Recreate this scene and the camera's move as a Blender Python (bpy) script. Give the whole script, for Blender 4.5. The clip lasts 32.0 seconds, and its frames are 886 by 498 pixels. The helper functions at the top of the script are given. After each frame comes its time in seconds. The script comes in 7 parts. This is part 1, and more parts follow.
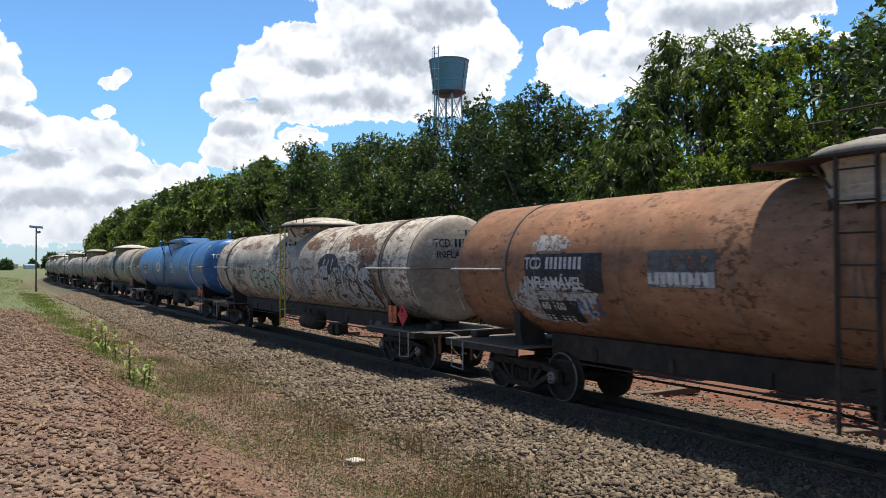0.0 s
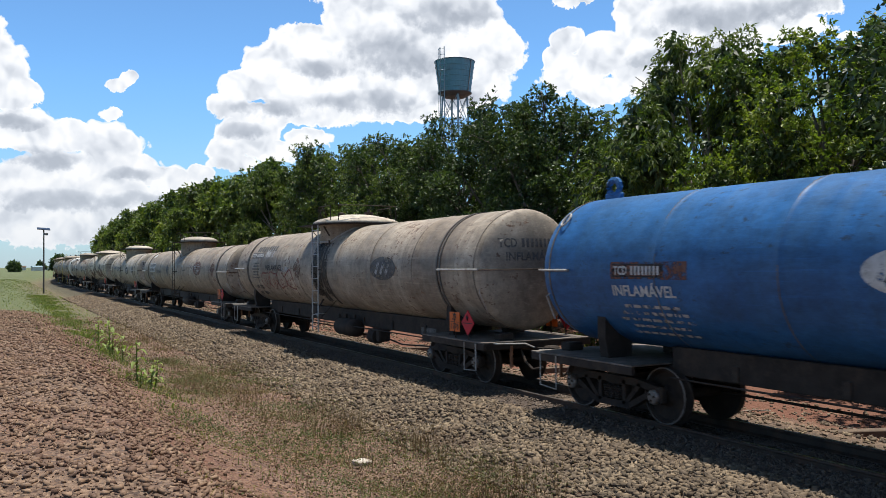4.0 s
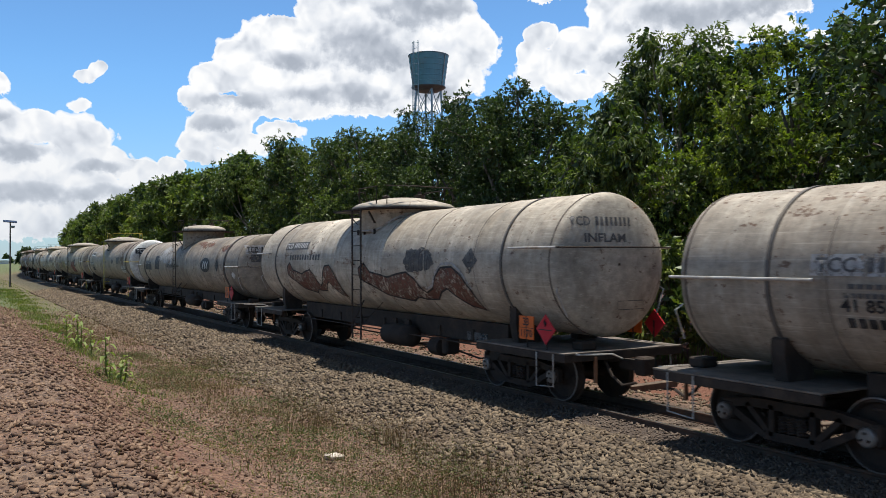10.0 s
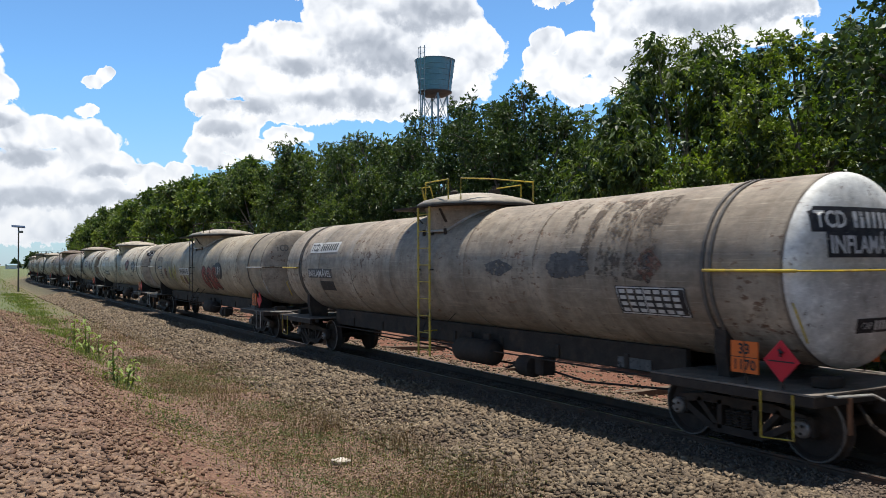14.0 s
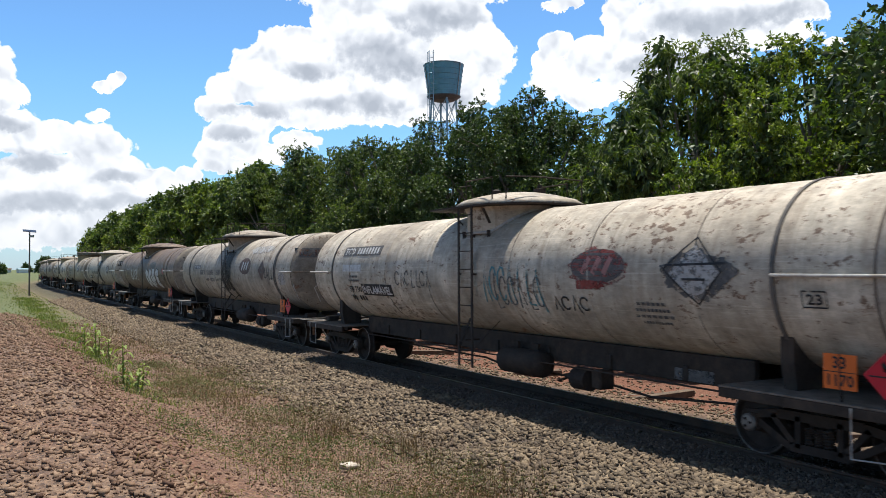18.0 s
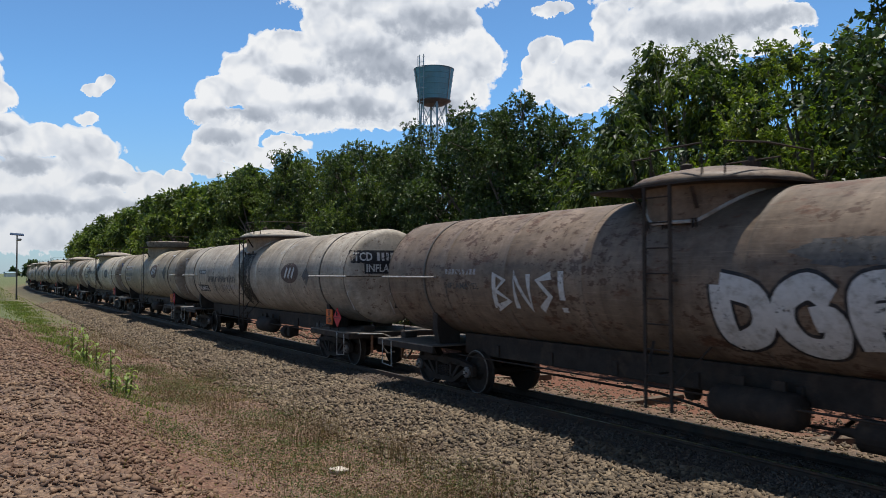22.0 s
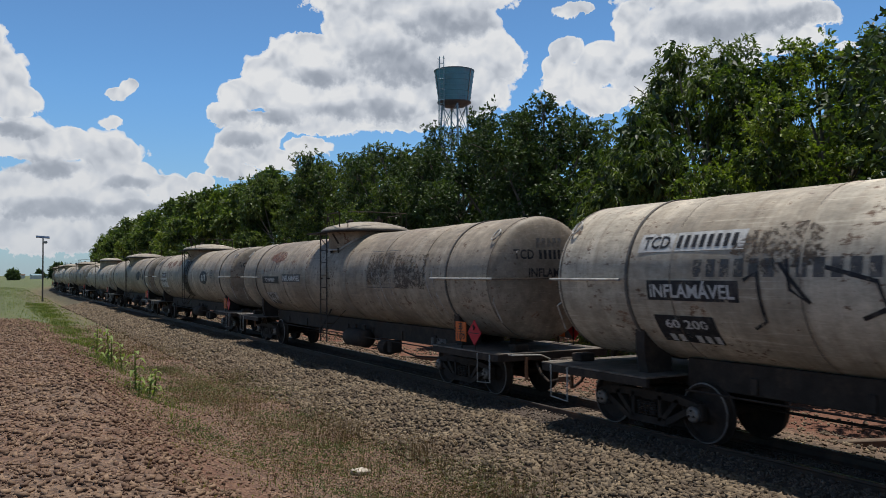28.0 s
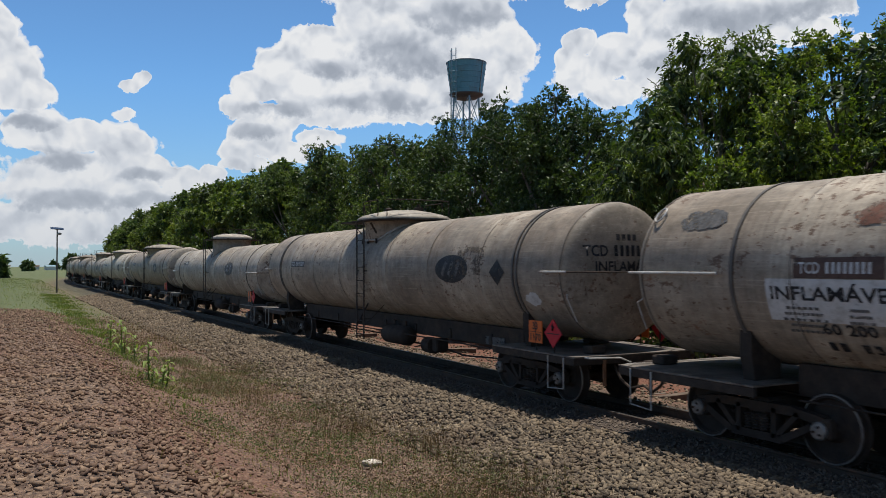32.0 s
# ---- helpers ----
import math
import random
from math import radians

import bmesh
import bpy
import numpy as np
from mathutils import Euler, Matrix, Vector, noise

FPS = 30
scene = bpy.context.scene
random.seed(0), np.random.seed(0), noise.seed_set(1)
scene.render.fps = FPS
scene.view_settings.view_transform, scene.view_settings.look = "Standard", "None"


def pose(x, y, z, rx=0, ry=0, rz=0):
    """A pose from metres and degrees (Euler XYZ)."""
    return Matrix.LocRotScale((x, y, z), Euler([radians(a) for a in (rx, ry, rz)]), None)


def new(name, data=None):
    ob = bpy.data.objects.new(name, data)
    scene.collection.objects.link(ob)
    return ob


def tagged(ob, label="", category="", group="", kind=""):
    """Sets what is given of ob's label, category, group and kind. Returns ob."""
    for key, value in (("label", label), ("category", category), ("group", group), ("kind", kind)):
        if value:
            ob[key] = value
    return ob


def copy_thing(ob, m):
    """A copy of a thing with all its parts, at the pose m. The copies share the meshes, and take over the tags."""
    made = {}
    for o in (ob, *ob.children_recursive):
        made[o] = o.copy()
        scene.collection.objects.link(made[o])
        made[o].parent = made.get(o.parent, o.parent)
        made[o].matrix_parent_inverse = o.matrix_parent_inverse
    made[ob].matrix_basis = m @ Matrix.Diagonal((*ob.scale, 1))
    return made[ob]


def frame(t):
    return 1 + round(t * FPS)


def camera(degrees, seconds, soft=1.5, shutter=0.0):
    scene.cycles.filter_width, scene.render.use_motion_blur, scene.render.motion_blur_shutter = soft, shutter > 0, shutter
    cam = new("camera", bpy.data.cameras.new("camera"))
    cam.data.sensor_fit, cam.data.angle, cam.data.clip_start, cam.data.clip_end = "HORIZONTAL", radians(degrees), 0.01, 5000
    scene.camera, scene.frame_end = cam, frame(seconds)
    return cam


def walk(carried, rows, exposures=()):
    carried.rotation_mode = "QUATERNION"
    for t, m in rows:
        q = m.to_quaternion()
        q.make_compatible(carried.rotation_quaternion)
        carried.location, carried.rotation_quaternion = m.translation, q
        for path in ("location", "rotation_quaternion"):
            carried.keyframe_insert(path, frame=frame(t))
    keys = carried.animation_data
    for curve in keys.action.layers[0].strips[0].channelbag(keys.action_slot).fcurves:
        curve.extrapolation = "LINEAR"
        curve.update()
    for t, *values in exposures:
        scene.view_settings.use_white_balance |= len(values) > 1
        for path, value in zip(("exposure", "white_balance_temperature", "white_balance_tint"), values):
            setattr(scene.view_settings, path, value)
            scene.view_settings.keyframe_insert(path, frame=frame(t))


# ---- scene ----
# ---- camera ----
EYE = (0.0, 0.0, 2.30)
cam = camera(56.46, 32.0, soft=0.75, shutter=0.12)
walk(cam, [(t, pose(*EYE, rx, ry, rz)) for t, rx, ry, rz in [
    (0.0, 91.016, 0.247, -29.068), (0.5, 91.080, 0.192, -29.106), (1.0, 91.119, 0.103, -29.179),
    (1.5, 91.115, 0.143, -29.139), (2.0, 91.083, 0.192, -28.958), (2.5, 91.070, 0.088, -28.814),
    (3.0, 90.998, 0.210, -28.639), (3.5, 91.080, 0.403, -28.653), (5.5, 91.074, 0.066, -28.721),
    (6.0, 91.060, -0.000, -29.000), (6.5, 90.936, -0.049, -29.436), (7.0, 90.723, -0.022, -29.969),
    (7.5, 90.676, -0.033, -30.654), (8.0, 90.599, 0.191, -31.011), (8.5, 90.617, 0.247, -30.949),
    (9.0, 90.640, 0.253, -30.736), (9.5, 90.665, 0.292, -30.552), (10.0, 90.677, 0.218, -30.498),
    (10.5, 90.579, 0.306, -30.401), (11.0, 90.648, 0.295, -30.400), (11.5, 90.701, 0.321, -30.426),
    (12.0, 90.652, 0.270, -30.356), (12.5, 90.503, 0.382, -30.258), (13.0, 90.536, 0.416, -30.235),
    (13.5, 90.729, 0.349, -30.220), (14.0, 90.997, 0.256, -30.045), (14.5, 91.199, 0.325, -30.029),
    (16.5, 91.265, 0.276, -29.958), (17.0, 91.191, 0.294, -29.593), (17.5, 91.200, 0.378, -29.513),
    (18.0, 91.300, 0.240, -29.435), (18.5, 91.448, 0.254, -29.563), (19.0, 91.537, 0.168, -29.634),
    (19.5, 91.588, -0.042, -29.488), (20.0, 91.621, -0.051, -29.386), (20.5, 91.516, -0.007, -29.459),
    (21.0, 91.509, -0.030, -29.497), (21.5, 91.561, 0.056, -29.782), (22.0, 91.585, 0.172, -30.135),
    (22.5, 91.518, 0.273, -29.907), (23.0, 91.553, 0.049, -29.782), (23.5, 91.508, 0.160, -29.747),
    (24.0, 91.599, 0.203, -29.678), (24.5, 91.619, 0.338, -29.610), (25.0, 91.707, 0.304, -29.276),
    (25.5, 91.831, 0.572, -29.032), (27.5, 91.803, 0.300, -28.862), (28.0, 91.692, 0.283, -28.687),
    (28.5, 91.637, 0.150, -28.359), (29.0, 91.678, 0.168, -28.103), (29.5, 91.690, 0.249, -27.966),
    (30.0, 91.682, 0.174, -27.857), (30.5, 91.688, 0.127, -27.785), (31.0, 91.570, 0.145, -27.796),
    (31.5, 91.307, 0.159, -27.845), (32.0, 91.168, 0.104, -27.889),
]],
     exposures=[(0.0, 0.56, 6350, 10), (2.0, 0.64, 6350, 10), (3.5, 0.54, 6350, 10), (6.0, 0.37, 6350, 10), (7.0, 0.45, 6350, 10), (8.0, 0.6, 6350, 10), (9.0, 0.14, 6350, 10),
                (10.0, 0.39, 6350, 10), (11.0, 0.0, 6350, 10), (12.0, 0.32, 6350, 10), (13.0, 0.06, 6350, 10), (14.0, 0.5, 6350, 10), (14.5, 0.46, 6350, 10), (16.5, 0.22, 6350, 10),
                (17.0, 0.57, 6350, 10), (18.0, 0.62, 6350, 10), (19.0, -0.04, 6270, 10), (20.0, -0.17, 6270, 10), (21.0, -0.07, 6270, 10), (22.0, 0.19, 6270, 10), (23.0, 0.48, 6270, 10),
                (24.0, 0.15, 6270, 10), (25.0, 0.4, 6270, 10), (28.0, -0.04, 6270, 10), (29.0, -0.02, 6270, 10), (30.0, -0.06, 6270, 10), (31.0, 0.03, 6270, 10), (32.0, 0.08, 6270, 10)])

# ---- sky and sun ----
SUN_AZ, SUN_EL = 66.0, 79.0      # degrees: turned from +y towards +x, above the horizon
# clouds: azimuth, elevation, half width, half height in degrees
BANK = [(-0.2, 11.8, 2.5, 2.5), (1.3, 10.6, 2.3, 1.3), (-1.2, 14.3, 1.8, 2.2), (1.3, 8.4, 1.9, 1.5), (2.6, 8.2, 2.2, 1.6), (4.8, 8.3, 1.5, 1.3),
        (6.8, 7.7, 2.4, 1.6), (8.2, 6.5, 2.1, 1.1), (10.3, 5.8, 1.8, 1.0), (4.2, 4.9, 5.2, 2.7), (11.0, 4.6, 2.1, 1.5), (12.4, 6.1, 1.0, 0.8),
        (6.2, 4.4, 4.0, 1.8), (2.6, 2.7, 6.3, 1.6), (8.9, 2.9, 4.2, 1.5), (7.4, 11.7, 0.7, 0.5), (7.8, 12.1, 0.5, 0.6), (7.2, 9.8, 0.7, 0.4)]
TOWER = [(22.6, 16.9, 2.9, 2.2), (19.5, 14.9, 2.7, 1.6), (17.2, 13.5, 2.3, 1.4), (15.1, 12.0, 1.9, 1.2), (14.0, 10.6, 1.8, 0.9), (23.3, 13.8, 5.4, 2.8),
         (26.5, 15.7, 5.9, 2.9), (29.6, 16.2, 4.3, 2.6), (32.0, 14.7, 2.4, 2.2), (29.6, 12.3, 4.3, 2.1), (25.7, 11.0, 5.9, 1.4), (20.3, 10.7, 4.2, 1.5),
         (15.3, 8.8, 2.8, 1.6), (13.7, 7.8, 1.5, 1.0), (16.8, 7.8, 2.3, 0.9), (19.4, 8.7, 2.0, 0.8), (14.2, 6.9, 1.8, 0.7), (26.5, 19.0, 9.0, 2.1),
         (18.3, 12.2, 3.2, 1.6), (16.4, 10.0, 2.6, 1.2), (22.5, 12.3, 4.0, 1.3)]
EAST = [(37.1, 15.0, 1.5, 1.0), (36.5, 13.9, 1.4, 1.2), (37.6, 12.9, 2.3, 1.5), (39.8, 14.1, 2.3, 1.6), (42.4, 15.6, 2.1, 2.1), (41.7, 16.7, 1.5, 1.4),
        (45.0, 15.8, 4.0, 1.9), (48.6, 16.0, 4.2, 1.7), (52.0, 16.0, 3.2, 1.2), (42.8, 13.1, 3.3, 2.2), (46.8, 13.9, 3.9, 2.1), (39.4, 11.6, 2.3, 1.1),
        (51.3, 14.6, 2.7, 1.0), (54.9, 14.0, 0.7, 0.3), (48.5, 18.2, 8.0, 1.8), (37.7, 17.6, 1.7, 0.5)]
# grey bases of the clouds
BASES = [(25.3, 14.4, 4.6, 1.7), (28.8, 16.8, 3.8, 1.4), (23.3, 11.1, 4.6, 0.9), (29.6, 11.4, 2.6, 0.7), (16.8, 10.6, 2.8, 0.7), (15.0, 9.1, 1.9, 0.6), (2.6, 6.8, 3.0, 0.8),
         (1.3, 8.9, 2.1, 0.5), (8.2, 6.0, 1.9, 0.5), (2.9, 4.2, 3.9, 0.8), (8.2, 4.3, 2.8, 0.6), (47.1, 15.8, 5.0, 1.2), (52.0, 16.0, 3.4, 0.9), (44.2, 13.6, 3.2, 0.8), (20.2, 13.3, 2.2, 0.8)]


def node(tree, kind, **kw):
    n = tree.nodes.new(kind)
    for k, v in kw.items():
        if k == "op":
            n.operation = v
        elif k == "sky":
            n.sky_type = v
        elif k == "blend":
            n.blend_type = v
        elif k == "dims":
            n.noise_dimensions = v
        elif k == "kind_of":
            n.data_type = v
    return n


def math_node(tree, op, a, b=None, c=None, clamp=False):
    n = tree.nodes.new("ShaderNodeMath")
    n.operation, n.use_clamp = op, clamp
    for i, v in enumerate((a, b, c)):
        if v is None:
            continue
        if isinstance(v, (int, float)):
            n.inputs[i].default_value = v
        else:
            tree.links.new(v, n.inputs[i])
    return n.outputs[0]


def noise_node(tree, vec, scale, detail=4.0, rough=0.55, w=None):
    n = tree.nodes.new("ShaderNodeTexNoise")
    if w is not None:
        n.noise_dimensions = "4D"
        tree.links.new(w, n.inputs["W"])
    n.inputs["Scale"].default_value, n.inputs["Detail"].default_value, n.inputs["Roughness"].default_value = scale, detail, rough
    if vec is not None:
        tree.links.new(vec, n.inputs["Vector"])
    return n.outputs["Fac"]


def ramp(tree, fac, stops):
    n = tree.nodes.new("ShaderNodeValToRGB")
    els = n.color_ramp.elements
    while len(els) < len(stops):
        els.new(0.5)
    for e, (p, c) in zip(els, stops):
        e.position = p
        e.color = (c, c, c, 1) if isinstance(c, (int, float)) else (*c, 1)
    tree.links.new(fac, n.inputs[0])
    return n.outputs[0]


def mix(tree, fac, a, b, blend="MIX"):
    n = tree.nodes.new("ShaderNodeMix")
    n.data_type, n.blend_type = "RGBA", blend
    for sock, v in ((n.inputs[0], fac), (n.inputs[6], a), (n.inputs[7], b)):
        if isinstance(v, (int, float)):
            sock.default_value = v
        elif isinstance(v, tuple):
            sock.default_value = (*v, 1)
        else:
            tree.links.new(v, sock)
    return n.outputs[2]


def build_sky():
    world = bpy.data.worlds.new("sky")
    scene.world = world
    world.use_nodes = True
    tr = world.node_tree
    tr.nodes.clear()
    out, bg = tr.nodes.new("ShaderNodeOutputWorld"), tr.nodes.new("ShaderNodeBackground")
    tr.links.new(bg.outputs[0], out.inputs[0])
    sky = tr.nodes.new("ShaderNodeTexSky")
    sky.sky_type, sky.sun_disc = "NISHITA", False
    sky.sun_elevation, sky.sun_rotation = radians(SUN_EL), radians(SUN_AZ)
    sky.air_density, sky.dust_density, sky.ozone_density = 1.0, 0.6, 1.5
    co = tr.nodes.new("ShaderNodeTexCoord").outputs["Generated"]
    sep = tr.nodes.new("ShaderNodeSeparateXYZ")
    tr.links.new(co, sep.inputs[0])
    x, y, z = sep.outputs
    az = math_node(tr, "MULTIPLY", math_node(tr, "ARCTAN2", x, y), 57.2958)
    el = math_node(tr, "MULTIPLY", math_node(tr, "ARCSINE", z), 57.2958)
    n1 = noise_node(tr, co, 9.0, 3.0, 0.5)
    n2 = noise_node(tr, co, 42.0, 8.0, 0.66)
    n3 = noise_node(tr, co, 4.5, 4.0, 0.55)
    azw = math_node(tr, "ADD", az, math_node(tr, "MULTIPLY", math_node(tr, "SUBTRACT", n1, 0.5), 2.6))
    elw = math_node(tr, "ADD", el, math_node(tr, "MULTIPLY", math_node(tr, "SUBTRACT", n2, 0.5), 1.4))

    def heap(shapes, soft):
        field = None
        for a, e, rw, rh in shapes:
            dx = math_node(tr, "MULTIPLY", math_node(tr, "SUBTRACT", azw, a), 1 / rw)
            dy = math_node(tr, "MULTIPLY", math_node(tr, "SUBTRACT", elw, e), 1 / rh)
            one = math_node(tr, "SUBTRACT", 1.0, math_node(tr, "MULTIPLY_ADD", dx, dx, math_node(tr, "MULTIPLY", dy, dy)))
            field = one if field is None else math_node(tr, "SMOOTH_MAX", field, one, soft)
        return field

    def lobes(vec, scale):
        v = tr.nodes.new("ShaderNodeTexVoronoi")
        v.feature = "SMOOTH_F1"
        v.inputs["Scale"].default_value, v.inputs["Smoothness"].default_value = scale, 0.35
        tr.links.new(vec, v.inputs["Vector"])
        return v.outputs["Distance"]

    def shifted(dz, wob):
        """The direction, stirred a little by noise and moved upwards."""
        n = tr.nodes.new("ShaderNodeTexNoise")
        n.inputs["Scale"].default_value, n.inputs["Detail"].default_value = 24.0, 5.0
        tr.links.new(co, n.inputs["Vector"])
        m = tr.nodes.new("ShaderNodeVectorMath")
        m.operation = "MULTIPLY_ADD"
        tr.links.new(n.outputs["Color"], m.inputs[0])
        m.inputs[1].default_value, m.inputs[2].default_value = (wob, wob, wob), (-wob / 2, -wob / 2, dz - wob / 2)
        v = tr.nodes.new("ShaderNodeVectorMath")
        v.operation = "ADD"
        tr.links.new(co, v.inputs[0])
        tr.links.new(m.outputs[0], v.inputs[1])
        return v.outputs[0]

    here, over = shifted(0.0, 0.035), shifted(0.012, 0.035)
    big, big_up, small, small_up = lobes(here, 26.0), lobes(over, 26.0), lobes(here, 90.0), lobes(over, 90.0)
    field = heap(BANK + TOWER + EAST, 0.20)
    # broken clouds over the rest of the sky
    away = math_node(tr, "MULTIPLY", math_node(tr, "SUBTRACT", math_node(tr, "ABSOLUTE", math_node(tr, "SUBTRACT", az, 27.0)), 34.0), 0.08, clamp=True)
    high = math_node(tr, "MULTIPLY", math_node(tr, "SUBTRACT", el, 20.0), 0.10, clamp=True)
    rest = math_node(tr, "MULTIPLY", math_node(tr, "SUBTRACT", n3, 0.60), 5.0)
    rest = math_node(tr, "SUBTRACT", rest, math_node(tr, "MULTIPLY", math_node(tr, "SUBTRACT", 1.0, math_node(tr, "MAXIMUM", away, high)), 6.0))
    field = math_node(tr, "MAXIMUM", field, rest)
    swell = math_node(tr, "ADD", math_node(tr, "MULTIPLY", math_node(tr, "SUBTRACT", 0.36, big), 0.95), math_node(tr, "MULTIPLY", math_node(tr, "SUBTRACT", 0.40, small), 0.60))
    swell = math_node(tr, "ADD", swell, math_node(tr, "MULTIPLY", math_node(tr, "SUBTRACT", n2, 0.5), 1.9))
    f2 = math_node(tr, "MULTIPLY_ADD", math_node(tr, "MAXIMUM", math_node(tr, "SUBTRACT", field, 0.22), 0.0), 3.0, math_node(tr, "ADD", field, swell))
    cover = ramp(tr, f2, [(0.0, 0.0), (0.10, 0.66), (0.30, 1.0)])
    rim = math_node(tr, "SUBTRACT", 1.0, math_node(tr, "MULTIPLY", f2, 1.1, clamp=True))
    dim = ramp(tr, math_node(tr, "ADD", heap(BASES, 0.6), math_node(tr, "MULTIPLY", math_node(tr, "SUBTRACT", n2, 0.5), 1.7)), [(0.0, 0.0), (0.95, 1.0)])
    lit = math_node(tr, "ADD", math_node(tr, "MULTIPLY", math_node(tr, "SUBTRACT", big_up, big), 0.85), math_node(tr, "MULTIPLY", math_node(tr, "SUBTRACT", small_up, small), 0.25))
    lit = math_node(tr, "ADD", lit, math_node(tr, "MULTIPLY_ADD", rim, 0.30, 0.70))
    lit = math_node(tr, "ADD", lit, math_node(tr, "MULTIPLY", math_node(tr, "SUBTRACT", n3, 0.5), 0.6))
    lit = math_node(tr, "SUBTRACT", lit, math_node(tr, "MULTIPLY", dim, 0.55), clamp=True)
    body = ramp(tr, lit, [(0.0, (0.42, 0.46, 0.53)), (0.30, (0.54, 0.58, 0.65)), (0.62, (0.80, 0.83, 0.88)), (0.90, (1.0, 1.0, 1.0))])
    clear = mix(tr, 1.0, sky.outputs[0], (0.047, 0.085, 0.115), "MULTIPLY")
    thin = math_node(tr, "SUBTRACT", 2.0, math_node(tr, "MULTIPLY", math_node(tr, "MULTIPLY", math_node(tr, "SUBTRACT", el, 12.0), 0.025, clamp=True), 1.5))
    depth = tr.nodes.new("ShaderNodeVectorMath")
    depth.operation = "SCALE"
    tr.links.new(clear, depth.inputs[0])
    tr.links.new(thin, depth.inputs["Scale"])
    clear = depth.outputs[0]
    haze = math_node(tr, "POWER", math_node(tr, "SUBTRACT", 1.0, math_node(tr, "MULTIPLY", math_node(tr, "ABSOLUTE", el), 0.07, clamp=True)), 2.0)
    clear = mix(tr, 0.10, clear, (0.75, 0.82, 0.90))
    whole = mix(tr, cover, clear, mix(tr, 1.0, body, (1.36, 1.35, 1.33), "MULTIPLY"))
    whole = mix(tr, math_node(tr, "MULTIPLY", haze, 0.55), whole, (0.80, 0.86, 0.93))
    tr.links.new(whole, bg.inputs[0])
    bg.inputs[1].default_value = 0.57


build_sky()
sun_data = bpy.data.lights.new("sun", "SUN")
sun_data.energy, sun_data.angle, sun_data.color = 5.0, radians(0.53), (1.0, 0.95, 0.87)
sun = new("sun", sun_data)
_d = Vector((math.sin(radians(SUN_AZ)) * math.cos(radians(SUN_EL)), math.cos(radians(SUN_AZ)) * math.cos(radians(SUN_EL)), math.sin(radians(SUN_EL))))
sun.matrix_world = Matrix.Translation((0, 0, 40)) @ _d.to_track_quat("Z", "Y").to_matrix().to_4x4()

# ---- plan of the line ----
TRACK_X = 9.0           # the line's middle, beside the camera
BEND_AT, BEND_R = 113.0, 700.0   # from here on the line bends away to the right


def line_at(a):
    """The middle of the line a metres ahead: x, y and the turn of its heading to the right, in degrees."""
    b = max(0.0, a - BEND_AT)
    h = b / BEND_R
    return TRACK_X + BEND_R * (1 - math.cos(h)), min(a, BEND_AT) + BEND_R * math.sin(h), math.degrees(h)


def line_x(y):
    b = np.clip(np.asarray(y, float) - BEND_AT, 0, 600)
    return TRACK_X + BEND_R - np.sqrt(BEND_R ** 2 - b ** 2)

# ---- materials ----
MATS = {}


def material(name):
    m = bpy.data.materials.new(name)
    m.use_nodes = True
    tr = m.node_tree
    b = tr.nodes["Principled BSDF"]
    MATS[name] = m
    return m, tr, b


def bump(tr, b, height, strength=0.3, dist=0.01):
    n = tr.nodes.new("ShaderNodeBump")
    n.inputs["Strength"].default_value, n.inputs["Distance"].default_value = strength, dist
    tr.links.new(height, n.inputs["Height"])
    tr.links.new(n.outputs[0], b.inputs["Normal"])


def coords(tr, scale=(1, 1, 1), world=False):
    m = tr.nodes.new("ShaderNodeMapping")
    m.inputs["Scale"].default_value = scale
    if world:
        tr.links.new(tr.nodes.new("ShaderNodeNewGeometry").outputs["Position"], m.inputs[0])
    else:
        tr.links.new(tr.nodes.new("ShaderNodeTexCoord").outputs["Object"], m.inputs[0])
    return m.outputs[0]


def chance(tr, spread=40.0):
    return math_node(tr, "MULTIPLY", tr.nodes.new("ShaderNodeObjectInfo").outputs["Random"], spread)


def plain(name, col, rough=0.6, metal=0.0, vary=0.25, scale=6.0, relief=0.15, dirt=None, wear=0.0):
    """A surface of one colour with grain, blotches and a little relief."""
    m, tr, b = material(name)
    co, w = coords(tr), chance(tr)
    big, small = noise_node(tr, co, scale, 4, 0.6, w), noise_node(tr, co, scale * 9, 3, 0.6, w)
    dark, light = tuple(c * (1 - vary) for c in col), tuple(min(1, c * (1 + vary)) for c in col)
    c = mix(tr, ramp(tr, big, [(0.3, 0.0), (0.7, 1.0)]), dark, light)
    c = mix(tr, math_node(tr, "MULTIPLY", ramp(tr, small, [(0.45, 0.0), (0.75, 1.0)]), 0.35), c, dark)
    if dirt:
        c = mix(tr, ramp(tr, noise_node(tr, co, scale * 0.6, 6, 0.7, w), [(0.5, 0.0), (0.68, 1.0)]), c, dirt)
    tr.links.new(c, b.inputs["Base Color"])
    b.inputs["Metallic"].default_value = metal
    b.inputs["Specular IOR Level"].default_value = 0.25
    tr.links.new(math_node(tr, "MULTIPLY_ADD", small, 0.25, rough - 0.12, clamp=True), b.inputs["Roughness"])
    bump(tr, b, small, relief, 0.004)
    if wear:
        # flaked away in specks and scrapes
        flake = math_node(tr, "ADD", math_node(tr, "MULTIPLY", noise_node(tr, co, 14.0, 6, 0.7, w), 0.6), math_node(tr, "MULTIPLY", noise_node(tr, co, 2.2, 5, 0.65, w), 0.4))
        tr.links.new(ramp(tr, flake, [(0.34 + 0.30 * wear, 0.0), (0.42 + 0.30 * wear, 1.0)]), b.inputs["Alpha"])
    return m


